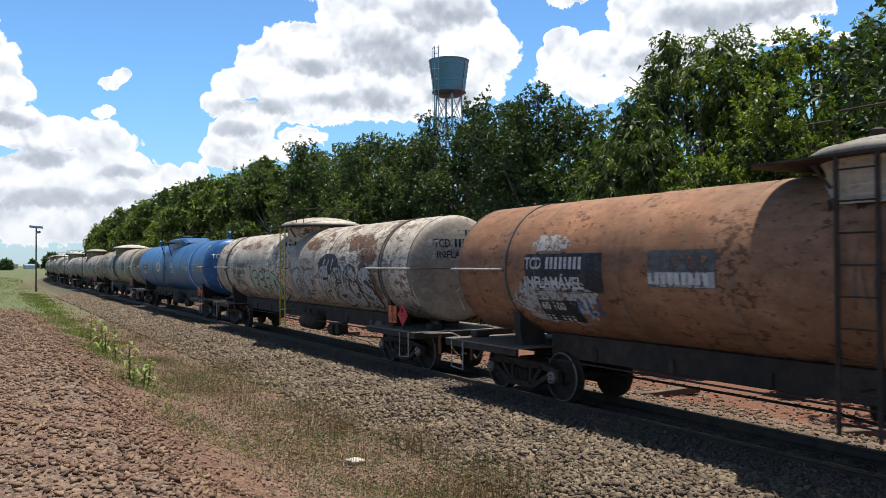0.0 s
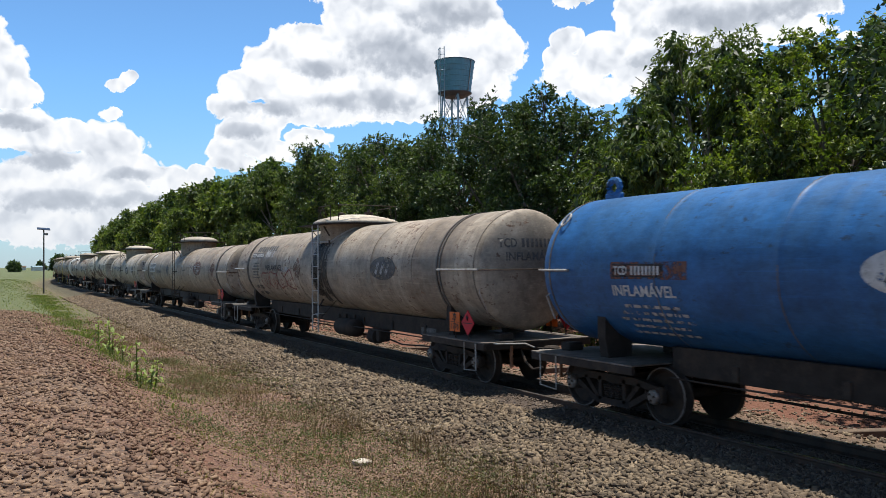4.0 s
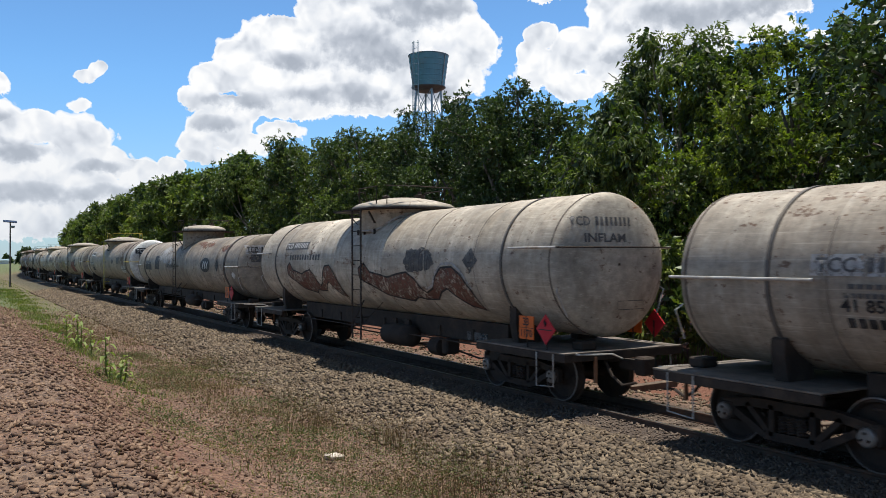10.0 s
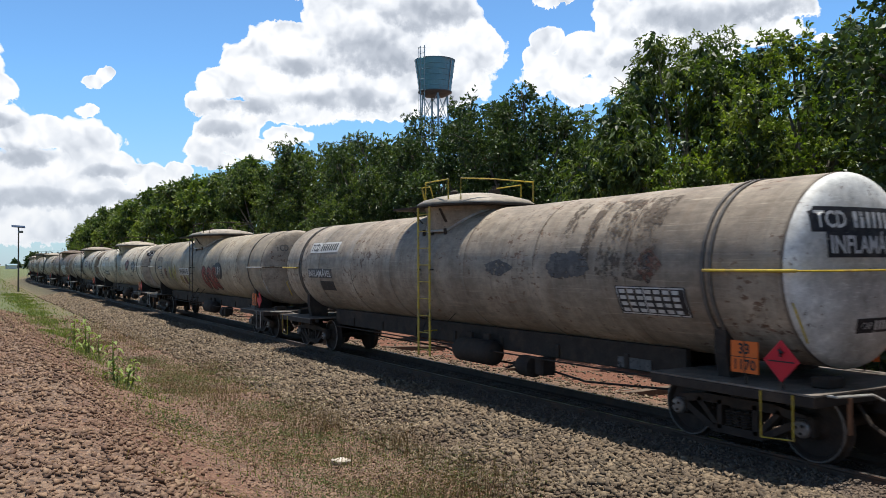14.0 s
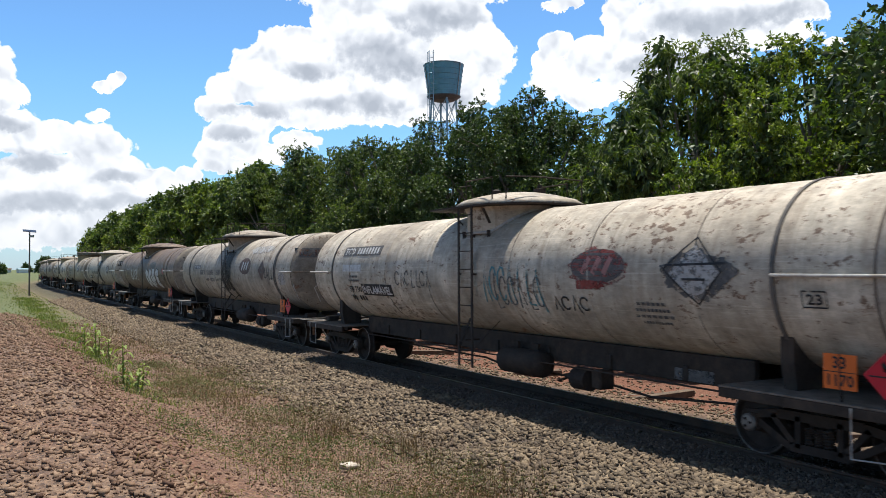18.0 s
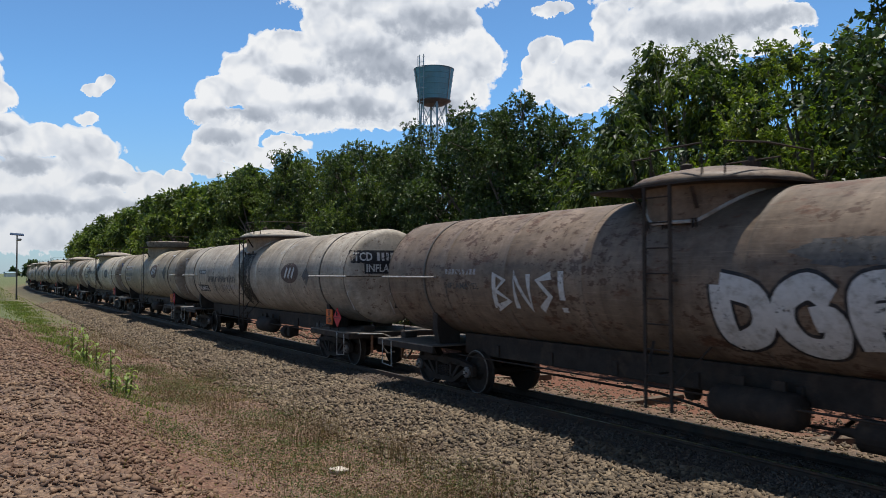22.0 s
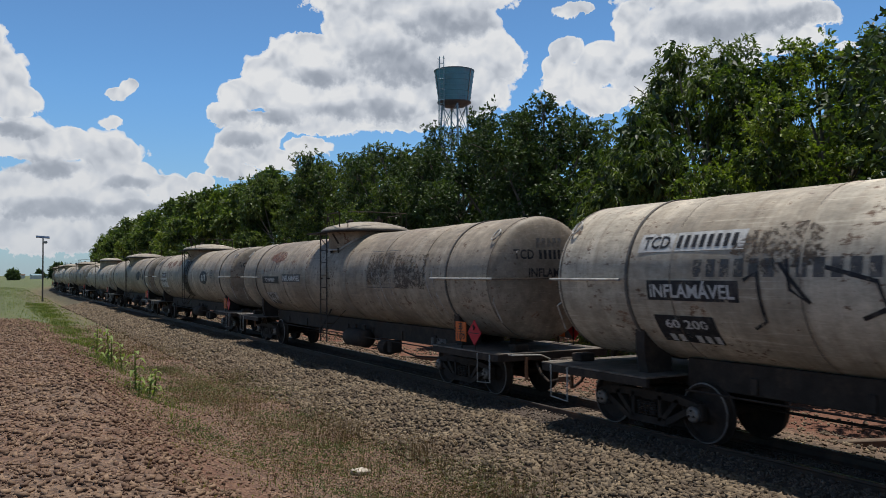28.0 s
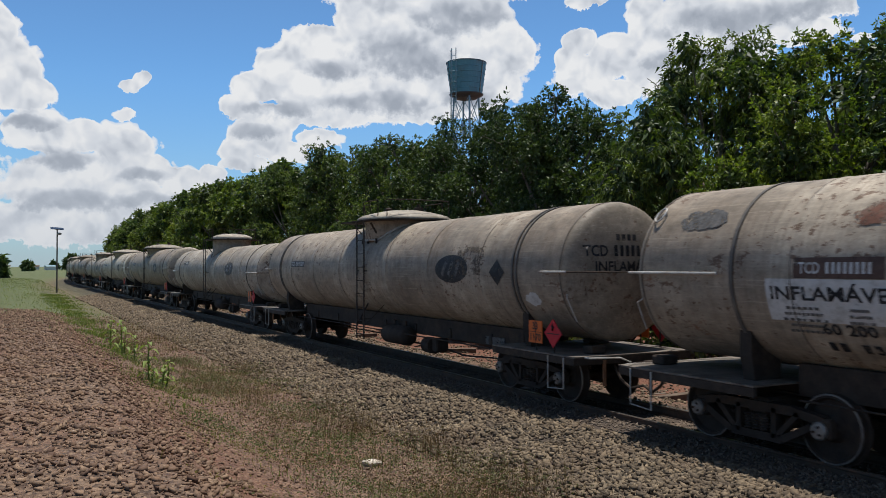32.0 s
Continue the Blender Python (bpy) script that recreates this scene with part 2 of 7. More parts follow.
def tank_paint(name, base, dust, rust, rusty=0.5, dirty=0.55, rough=0.55):
    """Weathered tank paint: plates of uneven tone, dust, streaks run round the barrel, scrapes, flakes and rust."""
    m, tr, b = material(name)
    w = chance(tr, 60.0)
    co = coords(tr)
    around = coords(tr, (0.30, 2.6, 0.30))
    thin = coords(tr, (0.5, 11.0, 0.5))
    along = coords(tr, (2.5, 0.22, 11.0))
    blot = noise_node(tr, co, 0.6, 6, 0.62, w)
    streak = noise_node(tr, around, 2.0, 6, 0.68, w)
    fine = noise_node(tr, thin, 1.6, 6, 0.7, w)
    scratch = noise_node(tr, along, 3.0, 6, 0.72, w)
    grain = noise_node(tr, co, 24.0, 4, 0.7, w)
    spots = noise_node(tr, coords(tr, (0.9, 0.55, 1.6)), 2.4, 10, 0.76, w)
    chips = noise_node(tr, coords(tr, (1.2, 0.8, 1.2)), 9.0, 8, 0.7, w)
    light = tuple(min(0.8, c * 1.42) for c in base)
    dark = tuple(c * 0.55 for c in base)
    c = mix(tr, ramp(tr, blot, [(0.34, 0.0), (0.64, 1.0)]), dark, light)
    # the plates between the weld seams took the paint unevenly
    sep = tr.nodes.new("ShaderNodeSeparateXYZ")
    tr.links.new(co, sep.inputs[0])
    plate = tr.nodes.new("ShaderNodeTexVoronoi")
    plate.voronoi_dimensions = "1D"
    plate.inputs["Scale"].default_value = 0.42
    tr.links.new(math_node(tr, "ADD", sep.outputs[1], w), plate.inputs["W"])
    tone = tr.nodes.new("ShaderNodeSeparateXYZ")
    tr.links.new(plate.outputs["Color"], tone.inputs[0])
    c = mix(tr, math_node(tr, "MULTIPLY", ramp(tr, tone.outputs[0], [(0.3, 0.0), (0.9, 1.0)]), 0.35), c, dust)
    c = mix(tr, math_node(tr, "MULTIPLY", ramp(tr, streak, [(0.42, 0.0), (0.66, 1.0)]), dirty), c, dust)
    c = mix(tr, math_node(tr, "MULTIPLY", ramp(tr, fine, [(0.54, 0.0), (0.66, 1.0)]), 0.55 * dirty + 0.1), c, tuple(0.7 * v for v in dust))
    c = mix(tr, math_node(tr, "MULTIPLY", ramp(tr, scratch, [(0.55, 0.0), (0.67, 1.0)]), 0.5), c, light)
    c = mix(tr, math_node(tr, "MULTIPLY", ramp(tr, spots, [(0.655 - 0.13 * rusty, 0.0), (0.71 - 0.13 * rusty, 1.0)]), min(1.0, 0.45 + rusty)), c, rust)
    flake = math_node(tr, "ADD", math_node(tr, "MULTIPLY", chips, 0.52), math_node(tr, "ADD", math_node(tr, "MULTIPLY", spots, 0.24), math_node(tr, "MULTIPLY", blot, 0.24)))
    c = mix(tr, math_node(tr, "MULTIPLY", ramp(tr, flake, [(0.575 - 0.05 * rusty, 0.0), (0.59 - 0.05 * rusty, 1.0)]), 0.8), c, tuple(0.55 * v for v in rust))
    rub = noise_node(tr, coords(tr, (1.0, 0.5, 1.0)), 6.0, 8, 0.75, w)
    c = mix(tr, 0.75, c, ramp(tr, rub, [(0.30, 0.45), (0.70, 1.45)]), "MULTIPLY")
    c = mix(tr, math_node(tr, "MULTIPLY", ramp(tr, grain, [(0.5, 0.0), (0.75, 1.0)]), 0.4), c, dark)
    tr.links.new(c, b.inputs["Base Color"])
    b.inputs["Specular IOR Level"].default_value = 0.3
    tr.links.new(math_node(tr, "MULTIPLY_ADD", streak, 0.4, rough - 0.15, clamp=True), b.inputs["Roughness"])
    n1 = math_node(tr, "ADD", math_node(tr, "MULTIPLY", grain, 0.5), math_node(tr, "MULTIPLY", spots, 1.4))
    bump(tr, b, n1, 0.3, 0.012)
    return m


GREY, DUST, RUST = (0.365, 0.318, 0.252), (0.192, 0.146, 0.102), (0.184, 0.0834, 0.0407)
tank_paint("paint_grey", GREY, DUST, RUST, 0.30, 0.50)
tank_paint("paint_pale", (0.487, 0.428, 0.336), (0.239, 0.18, 0.122), RUST, 0.42, 0.50)
tank_paint("paint_warm", (0.322, 0.270, 0.205), (0.182, 0.134, 0.094), RUST, 0.40, 0.55)
tank_paint("paint_brown", (0.192, 0.142, 0.102), (0.11, 0.0763, 0.0518), (0.115, 0.0559, 0.0328), 0.75, 0.6)
tank_paint("paint_rust", (0.237, 0.11, 0.053), (0.256, 0.155, 0.0954), (0.128, 0.0559, 0.03), 0.55, 0.5, 0.7)
tank_paint("paint_blue", (0.020, 0.094, 0.245), (0.042, 0.112, 0.205), (0.05, 0.085, 0.13), 0.10, 0.40, 0.38)
tank_paint("paint_white", (0.622, 0.594, 0.531), (0.374, 0.322, 0.253), RUST, 0.15, 0.35)
tank_paint("paint_dark", (0.287, 0.242, 0.186), (0.15, 0.113, 0.0786), (0.186, 0.0969, 0.0562), 0.45, 0.55)
tank_paint("paint_khaki", (0.320, 0.268, 0.190), (0.205, 0.156, 0.104), RUST, 0.25, 0.5)
tank_paint("paint_flaked", (0.499, 0.442, 0.354), (0.25, 0.186, 0.126), (0.154, 0.0792, 0.0432), 0.95, 0.55)
plain("mint_spray", (0.30, 0.38, 0.30), 0.6, 0.0, 0.2, 8.0, 0.05, wear=0.02)
plain("pink_spray", (0.359, 0.172, 0.148), 0.6, 0.0, 0.2, 8.0, 0.05, wear=0.1)
plain("iron", (0.034, 0.025, 0.019), 0.8, 0.0, 0.4, 5.0, 0.3, dirt=(0.066, 0.044, 0.030))
plain("seam_dirt", (0.13, 0.105, 0.082), 0.7, 0.0, 0.4, 3.0, 0.2, dirt=(0.22, 0.185, 0.15))
plain("rim_steel", (0.22, 0.20, 0.18), 0.45, 0.4, 0.3, 7.0, 0.1, dirt=(0.08, 0.06, 0.045))
plain("frame_paint", (0.036, 0.027, 0.021), 0.8, 0.0, 0.4, 4.0, 0.25, dirt=(0.072, 0.050, 0.035))
plain("strap_iron", (0.109, 0.0975, 0.0858), 0.6, 0.1, 0.3, 5.0, 0.2, dirt=(0.172, 0.14, 0.109))
plain("rust_iron", (0.22, 0.11, 0.06), 0.75, 0.1, 0.3, 6.0, 0.3)
plain("worn_steel", (0.328, 0.312, 0.289), 0.42, 0.6, 0.3, 7.0, 0.2, dirt=(0.156, 0.117, 0.0858))
plain("deck_plate", (0.16, 0.135, 0.11), 0.6, 0.1, 0.4, 4.0, 0.25, dirt=(0.07, 0.052, 0.04))
plain("tread_steel", (0.55, 0.53, 0.50), 0.28, 1.0, 0.15, 9.0, 0.08)
plain("rail_pipe", (0.406, 0.39, 0.359), 0.5, 0.1, 0.25, 8.0, 0.15, dirt=(0.234, 0.187, 0.14))
plain("yellow_pipe", (0.452, 0.328, 0.039), 0.5, 0.0, 0.2, 8.0, 0.15, dirt=(0.234, 0.172, 0.078))
plain("orange_plate", (0.624, 0.133, 0.0234), 0.5, 0.0, 0.08, 8.0, 0.05)
plain("red_plate", (0.484, 0.0195, 0.0312), 0.5, 0.0, 0.08, 8.0, 0.05)
plain("black_ink", (0.0195, 0.0195, 0.0218), 0.6, 0.0, 0.4, 12.0, 0.1, dirt=(0.0702, 0.0624, 0.0585), wear=0.1)
plain("plate_ink", (0.0234, 0.0234, 0.0234), 0.5)
plain("faded_ink", (0.0897, 0.0858, 0.0819), 0.65, 0.0, 0.35, 10.0, 0.1, dirt=(0.172, 0.156, 0.14), wear=0.2)
plain("white_ink", (0.515, 0.507, 0.484), 0.6, 0.0, 0.12, 12.0, 0.1, dirt=(0.312, 0.289, 0.257), wear=0.08)
plain("faded_white", (0.367, 0.355, 0.335), 0.65, 0.0, 0.15, 10.0, 0.1, dirt=(0.281, 0.257, 0.234), wear=0.3)
plain("brown_ink", (0.148, 0.0663, 0.0429), 0.65, 0.0, 0.3, 8.0, 0.1, dirt=(0.218, 0.156, 0.117), wear=0.36)
plain("red_spray", (0.211, 0.0429, 0.0351), 0.6, 0.0, 0.3, 8.0, 0.05, dirt=(0.234, 0.14, 0.117), wear=0.3)
plain("green_spray", (0.0468, 0.195, 0.0936), 0.6, 0.0, 0.3, 8.0, 0.05, wear=0.2)
plain("teal_spray", (0.078, 0.203, 0.218), 0.6, 0.0, 0.3, 8.0, 0.05, wear=0.3)
plain("blue_spray", (0.0468, 0.101, 0.25), 0.6, 0.0, 0.3, 8.0, 0.05, wear=0.2)
plain("ochre_spray", (0.296, 0.211, 0.0624), 0.6, 0.0, 0.3, 8.0, 0.05, wear=0.2)
plain("spill", (0.040, 0.032, 0.025), 0.6, 0.0, 0.3, 3.0, 0.05, wear=0.34)
plain("stain", (0.10, 0.075, 0.055), 0.7, 0.0, 0.3, 5.0, 0.05, wear=0.48)
plain("lozenge_dark", (0.06, 0.055, 0.042), 0.6, 0.0, 0.3, 8.0, 0.1, wear=0.12)
plain("flaked_rust", (0.16, 0.085, 0.05), 0.75, 0.0, 0.4, 5.0, 0.1, dirt=(0.09, 0.06, 0.045), wear=0.36)
plain("oval_brown", (0.085, 0.05, 0.038), 0.6, 0.0, 0.3, 8.0, 0.1, dirt=(0.14, 0.09, 0.07), wear=0.14)
plain("rust_spray", (0.15, 0.066, 0.044), 0.65, 0.0, 0.3, 6.0, 0.05, dirt=(0.2, 0.12, 0.09), wear=0.32)
plain("olive_spray", (0.26, 0.235, 0.07), 0.6, 0.0, 0.25, 5.0, 0.05, dirt=(0.22, 0.19, 0.1), wear=0.1)
plain("rail_iron", (0.085, 0.058, 0.042), 0.7, 0.3, 0.3, 6.0, 0.3, dirt=(0.14, 0.075, 0.045))
plain("sleeper_wood", (0.11, 0.08, 0.058), 0.85, 0.0, 0.35, 5.0, 0.6, dirt=(0.17, 0.12, 0.08))
plain("zinc", (0.234, 0.328, 0.359), 0.45, 0.35, 0.14, 1.2, 0.1, dirt=(0.187, 0.234, 0.242))
plain("tank_paint", (0.135, 0.300, 0.350), 0.5, 0.1, 0.14, 1.2, 0.1, dirt=(0.15, 0.225, 0.24))
plain("zinc_dark", (0.101, 0.117, 0.125), 0.55, 0.4, 0.25, 2.0, 0.1)
plain("bark", (0.15, 0.125, 0.10), 0.9, 0.0, 0.4, 5.0, 0.9, dirt=(0.24, 0.22, 0.19))
plain("bright_bark", (0.27, 0.23, 0.185), 0.9, 0.0, 0.35, 5.0, 0.9)
plain("post_wood", (0.13, 0.11, 0.09), 0.85, 0.0, 0.3, 5.0, 0.5)
plain("panel_blue", (0.03, 0.035, 0.05), 0.3, 0.2, 0.2, 3.0, 0.05)
plain("chalk", (0.50, 0.44, 0.36), 0.85, 0.0, 0.2, 9.0, 0.5, dirt=(0.3, 0.2, 0.13))
plain("far_house", (0.55, 0.53, 0.5), 0.8, 0.0, 0.15, 0.4, 0.05)


def leafy(name, col, young, gloss=0.38, veil=0.33):
    m, tr, b = material(name)
    r = tr.nodes.new("ShaderNodeNewGeometry").outputs["Random Per Island"]
    big = noise_node(tr, coords(tr, world=True), 0.5, 3, 0.6)
    c = mix(tr, ramp(tr, r, [(0.0, 0.0), (1.0, 1.0)]), tuple(0.6 * v for v in col), tuple(1.5 * v for v in col))
    c = mix(tr, ramp(tr, math_node(tr, "MULTIPLY_ADD", r, 0.3, big), [(0.62, 0.0), (0.82, 1.0)]), c, young)
    tr.links.new(c, b.inputs["Base Color"])
    b.inputs["Roughness"].default_value = gloss
    b.inputs["Specular IOR Level"].default_value = 0.28
    t = tr.nodes.new("ShaderNodeBsdfTranslucent")
    tr.links.new(mix(tr, 1.0, c, (1.3, 1.6, 0.5), "MULTIPLY"), t.inputs[0])
    s = tr.nodes.new("ShaderNodeMixShader")
    s.inputs[0].default_value = veil
    tr.links.new(b.outputs[0], s.inputs[1])
    tr.links.new(t.outputs[0], s.inputs[2])
    tr.links.new(s.outputs[0], tr.nodes["Material Output"].inputs[0])
    return m


leafy("leaf_mango", (0.076, 0.104, 0.026), (0.150, 0.185, 0.034), 0.55, 0.25)
# for dark-leaved trees, and for the painted-in shade inside every crown
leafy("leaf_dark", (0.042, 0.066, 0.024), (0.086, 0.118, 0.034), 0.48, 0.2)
leafy("leaf_fresh", (0.105, 0.136, 0.030), (0.185, 0.215, 0.042), 0.6, 0.28)
leafy("leaf_bright", (0.105, 0.148, 0.024), (0.225, 0.262, 0.036), 0.55, 0.3)
leafy("leaf_pale", (0.101, 0.112, 0.064), (0.158, 0.163, 0.096))
leafy("grass_green", (0.119, 0.156, 0.0375), (0.225, 0.219, 0.075), 0.6)
leafy("grass_dry", (0.194, 0.14, 0.0756), (0.158, 0.158, 0.0648), 0.7)
leafy("weed_brown", (0.13, 0.078, 0.048), (0.19, 0.14, 0.075), 0.8, 0.2)
leafy("weed_olive", (0.085, 0.105, 0.042), (0.140, 0.145, 0.060), 0.7, 0.25)
leafy("maize_leaf", (0.194, 0.252, 0.0583), (0.311, 0.321, 0.0972), 0.5)


def stone_mat(name, col, col2, dirt):
    m, tr, b = material(name)
    r = tr.nodes.new("ShaderNodeNewGeometry").outputs["Random Per Island"]
    co = coords(tr, world=True)
    grain = noise_node(tr, co, 38.0, 3, 0.6)
    c = mix(tr, r, col, col2)
    c = mix(tr, math_node(tr, "MULTIPLY", ramp(tr, noise_node(tr, co, 1.1, 4, 0.6), [(0.38, 0.0), (0.62, 1.0)]), 0.55), c, dirt)
    c = mix(tr, math_node(tr, "MULTIPLY", grain, 0.4), c, tuple(0.5 * v for v in col))
    tr.links.new(c, b.inputs["Base Color"])
    b.inputs["Roughness"].default_value = 0.9
    bump(tr, b, grain, 0.4, 0.006)
    return m


stone_mat("ballast_stone", (0.051, 0.037, 0.024), (0.278, 0.206, 0.127), (0.122, 0.080, 0.048))
# stones by the rails: the train's shade is deepened in their colour
stone_mat("shaded_stone", (0.09, 0.065, 0.046), (0.19, 0.145, 0.105), (0.13, 0.085, 0.055))
stone_mat("dirt_stone", (0.068, 0.036, 0.023), (0.33, 0.218, 0.135), (0.158, 0.080, 0.045))


def ground_mat():
    m, tr, b = material("soil")
    co = coords(tr, world=True)
    sep = tr.nodes.new("ShaderNodeSeparateXYZ")
    tr.links.new(co, sep.inputs[0])
    big, mid, fine = noise_node(tr, co, 0.22, 5, 0.6), noise_node(tr, co, 1.6, 5, 0.65), noise_node(tr, co, 22.0, 4, 0.65)
    c = mix(tr, ramp(tr, mid, [(0.35, 0.0), (0.65, 1.0)]), (0.165, 0.074, 0.042), (0.22, 0.13, 0.08))
    c = mix(tr, ramp(tr, big, [(0.42, 0.0), (0.62, 1.0)]), c, (0.19, 0.126, 0.08))
    c = mix(tr, math_node(tr, "MULTIPLY", ramp(tr, fine, [(0.4, 0.0), (0.7, 1.0)]), 0.5), c, (0.0884, 0.0578, 0.0408))
    cell = tr.nodes.new("ShaderNodeTexVoronoi")
    cell.inputs["Scale"].default_value = 30.0
    tr.links.new(co, cell.inputs["Vector"])
    grit = tr.nodes.new("ShaderNodeSeparateXYZ")
    tr.links.new(cell.outputs["Color"], grit.inputs[0])
    c = mix(tr, math_node(tr, "MULTIPLY", ramp(tr, grit.outputs[0], [(0.45, 0.0), (0.95, 1.0)]), 0.7), c, (0.29, 0.195, 0.125))
    c = mix(tr, math_node(tr, "MULTIPLY", ramp(tr, grit.outputs[1], [(0.5, 0.0), (0.9, 1.0)]), 0.8), c, (0.0408, 0.0245, 0.017))
    clod = tr.nodes.new("ShaderNodeTexVoronoi")
    clod.inputs["Scale"].default_value = 11.0
    tr.links.new(co, clod.inputs["Vector"])
    lump = tr.nodes.new("ShaderNodeSeparateXYZ")
    tr.links.new(clod.outputs["Color"], lump.inputs[0])
    c = mix(tr, math_node(tr, "MULTIPLY", ramp(tr, lump.outputs[2], [(0.55, 0.0), (0.9, 1.0)]), 0.5), c, (0.068, 0.034, 0.0218))
    red = math_node(tr, "MULTIPLY", math_node(tr, "MULTIPLY_ADD", sep.outputs[1], -0.1, 8.0, clamp=True), math_node(tr, "MULTIPLY_ADD", sep.outputs[0], 0.8, math_node(tr, "MULTIPLY_ADD", mid, 1.2, -9.4), clamp=True))
    c = mix(tr, math_node(tr, "MULTIPLY", red, 0.85), c, mix(tr, mid, (0.125, 0.036, 0.018), (0.17, 0.075, 0.042)))
    past = math_node(tr, "MAXIMUM", math_node(tr, "SUBTRACT", sep.outputs[1], BEND_AT), 0.0)
    off = math_node(tr, "SUBTRACT", sep.outputs[0], math_node(tr, "MULTIPLY", math_node(tr, "MULTIPLY", past, past), 0.5 / BEND_R))
    # bare red bank below the terrace; bed colour darkened as shade between ballast stones
    bank = math_node(tr, "SUBTRACT", 1.0, math_node(tr, "ABSOLUTE", math_node(tr, "MULTIPLY", math_node(tr, "SUBTRACT", off, math_node(tr, "MULTIPLY_ADD", mid, 1.4, 1.3)), 1.1)), clamp=True)
    c = mix(tr, math_node(tr, "MULTIPLY", bank, 0.6), c, mix(tr, mid, (0.105, 0.034, 0.018), (0.17, 0.07, 0.04)))
    bed = math_node(tr, "MULTIPLY", math_node(tr, "MULTIPLY_ADD", off, 1.0, math_node(tr, "MULTIPLY_ADD", mid, 0.8, -6.0), clamp=True), math_node(tr, "MULTIPLY_ADD", off, -2.0, 21.0, clamp=True))
    c = mix(tr, math_node(tr, "MULTIPLY", bed, 0.85), c, (0.055, 0.040, 0.029))
    # pasture far off, and the green verge along the ditch
    far = math_node(tr, "MULTIPLY_ADD", sep.outputs[1], 0.04, math_node(tr, "MULTIPLY_ADD", mid, 0.8, -1.5), clamp=True)
    side = math_node(tr, "MULTIPLY_ADD", off, -0.16, math_node(tr, "MULTIPLY_ADD", mid, 0.6, 1.05), clamp=True)
    grass = mix(tr, ramp(tr, mid, [(0.35, 0.0), (0.7, 1.0)]), (0.068, 0.0952, 0.0306), (0.136, 0.136, 0.0544))
    c = mix(tr, math_node(tr, "MULTIPLY", far, side), c, grass)
    tr.links.new(c, b.inputs["Base Color"])
    b.inputs["Roughness"].default_value = 0.95
    bump(tr, b, math_node(tr, "ADD", math_node(tr, "ADD", fine, math_node(tr, "ADD", cell.outputs["Distance"], math_node(tr, "MULTIPLY", clod.outputs["Distance"], 2.0))), math_node(tr, "MULTIPLY", mid, 2.0)), 0.8, 0.03)
    return m


ground_mat()

# ---- mesh tools ----


def obj(name, bm, mat, parent=None, label="", smooth=False):
    """Links a bmesh as one mesh object."""
    me = bpy.data.meshes.new(name)
    bm.normal_update()
    bm.to_mesh(me)
    bm.free()
    if mat:
        me.materials.append(MATS[mat])
    if smooth:
        me.shade_smooth()
    ob = new(name, me)
    ob.parent = parent
    return tagged(ob, label)


def part(name, bm, mat, parent, label="", smooth=False):
    return obj(name, bm, mat, parent, label, smooth)


def share(name, ob, parent, m):
    """One more part on the mesh of ob."""
    o = new(name, ob.data)
    o.parent, o.matrix_basis = parent, m
    return o


def empty(name, label, category, group="", kind=""):
    return tagged(new(name), label, category, group, kind)


def box(bm, x0, x1, y0, y1, z0, z1, bevel=0.0):
    r = bmesh.ops.create_cube(bm, size=1.0)["verts"]
    for v in r:
        v.co = Vector(((x0 + x1) / 2 + v.co.x * (x1 - x0), (y0 + y1) / 2 + v.co.y * (y1 - y0), (z0 + z1) / 2 + v.co.z * (z1 - z0)))
    if bevel:
        es = list({e for v in r for e in v.link_edges})
        bmesh.ops.bevel(bm, geom=es, offset=bevel, segments=1, affect="EDGES")
    return bm


def beam(bm, p, q, w, h, up=(0, 0, 1)):
    """A bar of section w by h from p to q."""
    p, q = Vector(p), Vector(q)
    d = (q - p).normalized()
    s = d.cross(Vector(up))
    s = s.normalized() if s.length > 1e-4 else Vector((1, 0, 0))
    u = s.cross(d)
    vs = [bm.verts.new(e + s * a * w / 2 + u * b * h / 2) for e in (p, q) for a, b in ((-1, -1), (1, -1), (1, 1), (-1, 1))]
    for f in ((3, 2, 1, 0), (4, 5, 6, 7), (0, 1, 5, 4), (1, 2, 6, 5), (2, 3, 7, 6), (3, 0, 4, 7)):
        bm.faces.new([vs[i] for i in f])
    return bm


def tube(bm, pts, r, n=6, closed=False):
    """A round bar along pts; r is one radius or one for each point."""
    pts = [Vector(p) for p in pts]
    rs = r if isinstance(r, (list, tuple)) else [r] * len(pts)
    rings = []
    for i, p in enumerate(pts):
        a = pts[i - 1] if (i > 0 or closed) else p
        c = pts[(i + 1) % len(pts)] if (i < len(pts) - 1 or closed) else p
        d = (c - a).normalized()
        s = d.cross(Vector((0, 0, 1)))
        s = s.normalized() if s.length > 0.05 else d.cross(Vector((1, 0, 0))).normalized()
        u = s.cross(d)
        rings.append([bm.verts.new(p + (s * math.cos(k * math.tau / n) + u * math.sin(k * math.tau / n)) * rs[i]) for k in range(n)])
    pairs = list(zip(rings, rings[1:])) + ([(rings[-1], rings[0])] if closed else [])
    for a, b in pairs:
        for k in range(n):
            bm.faces.new((a[k], a[(k + 1) % n], b[(k + 1) % n], b[k]))
    if not closed:
        bm.faces.new(rings[0])
        bm.faces.new(rings[-1][::-1])
    return bm


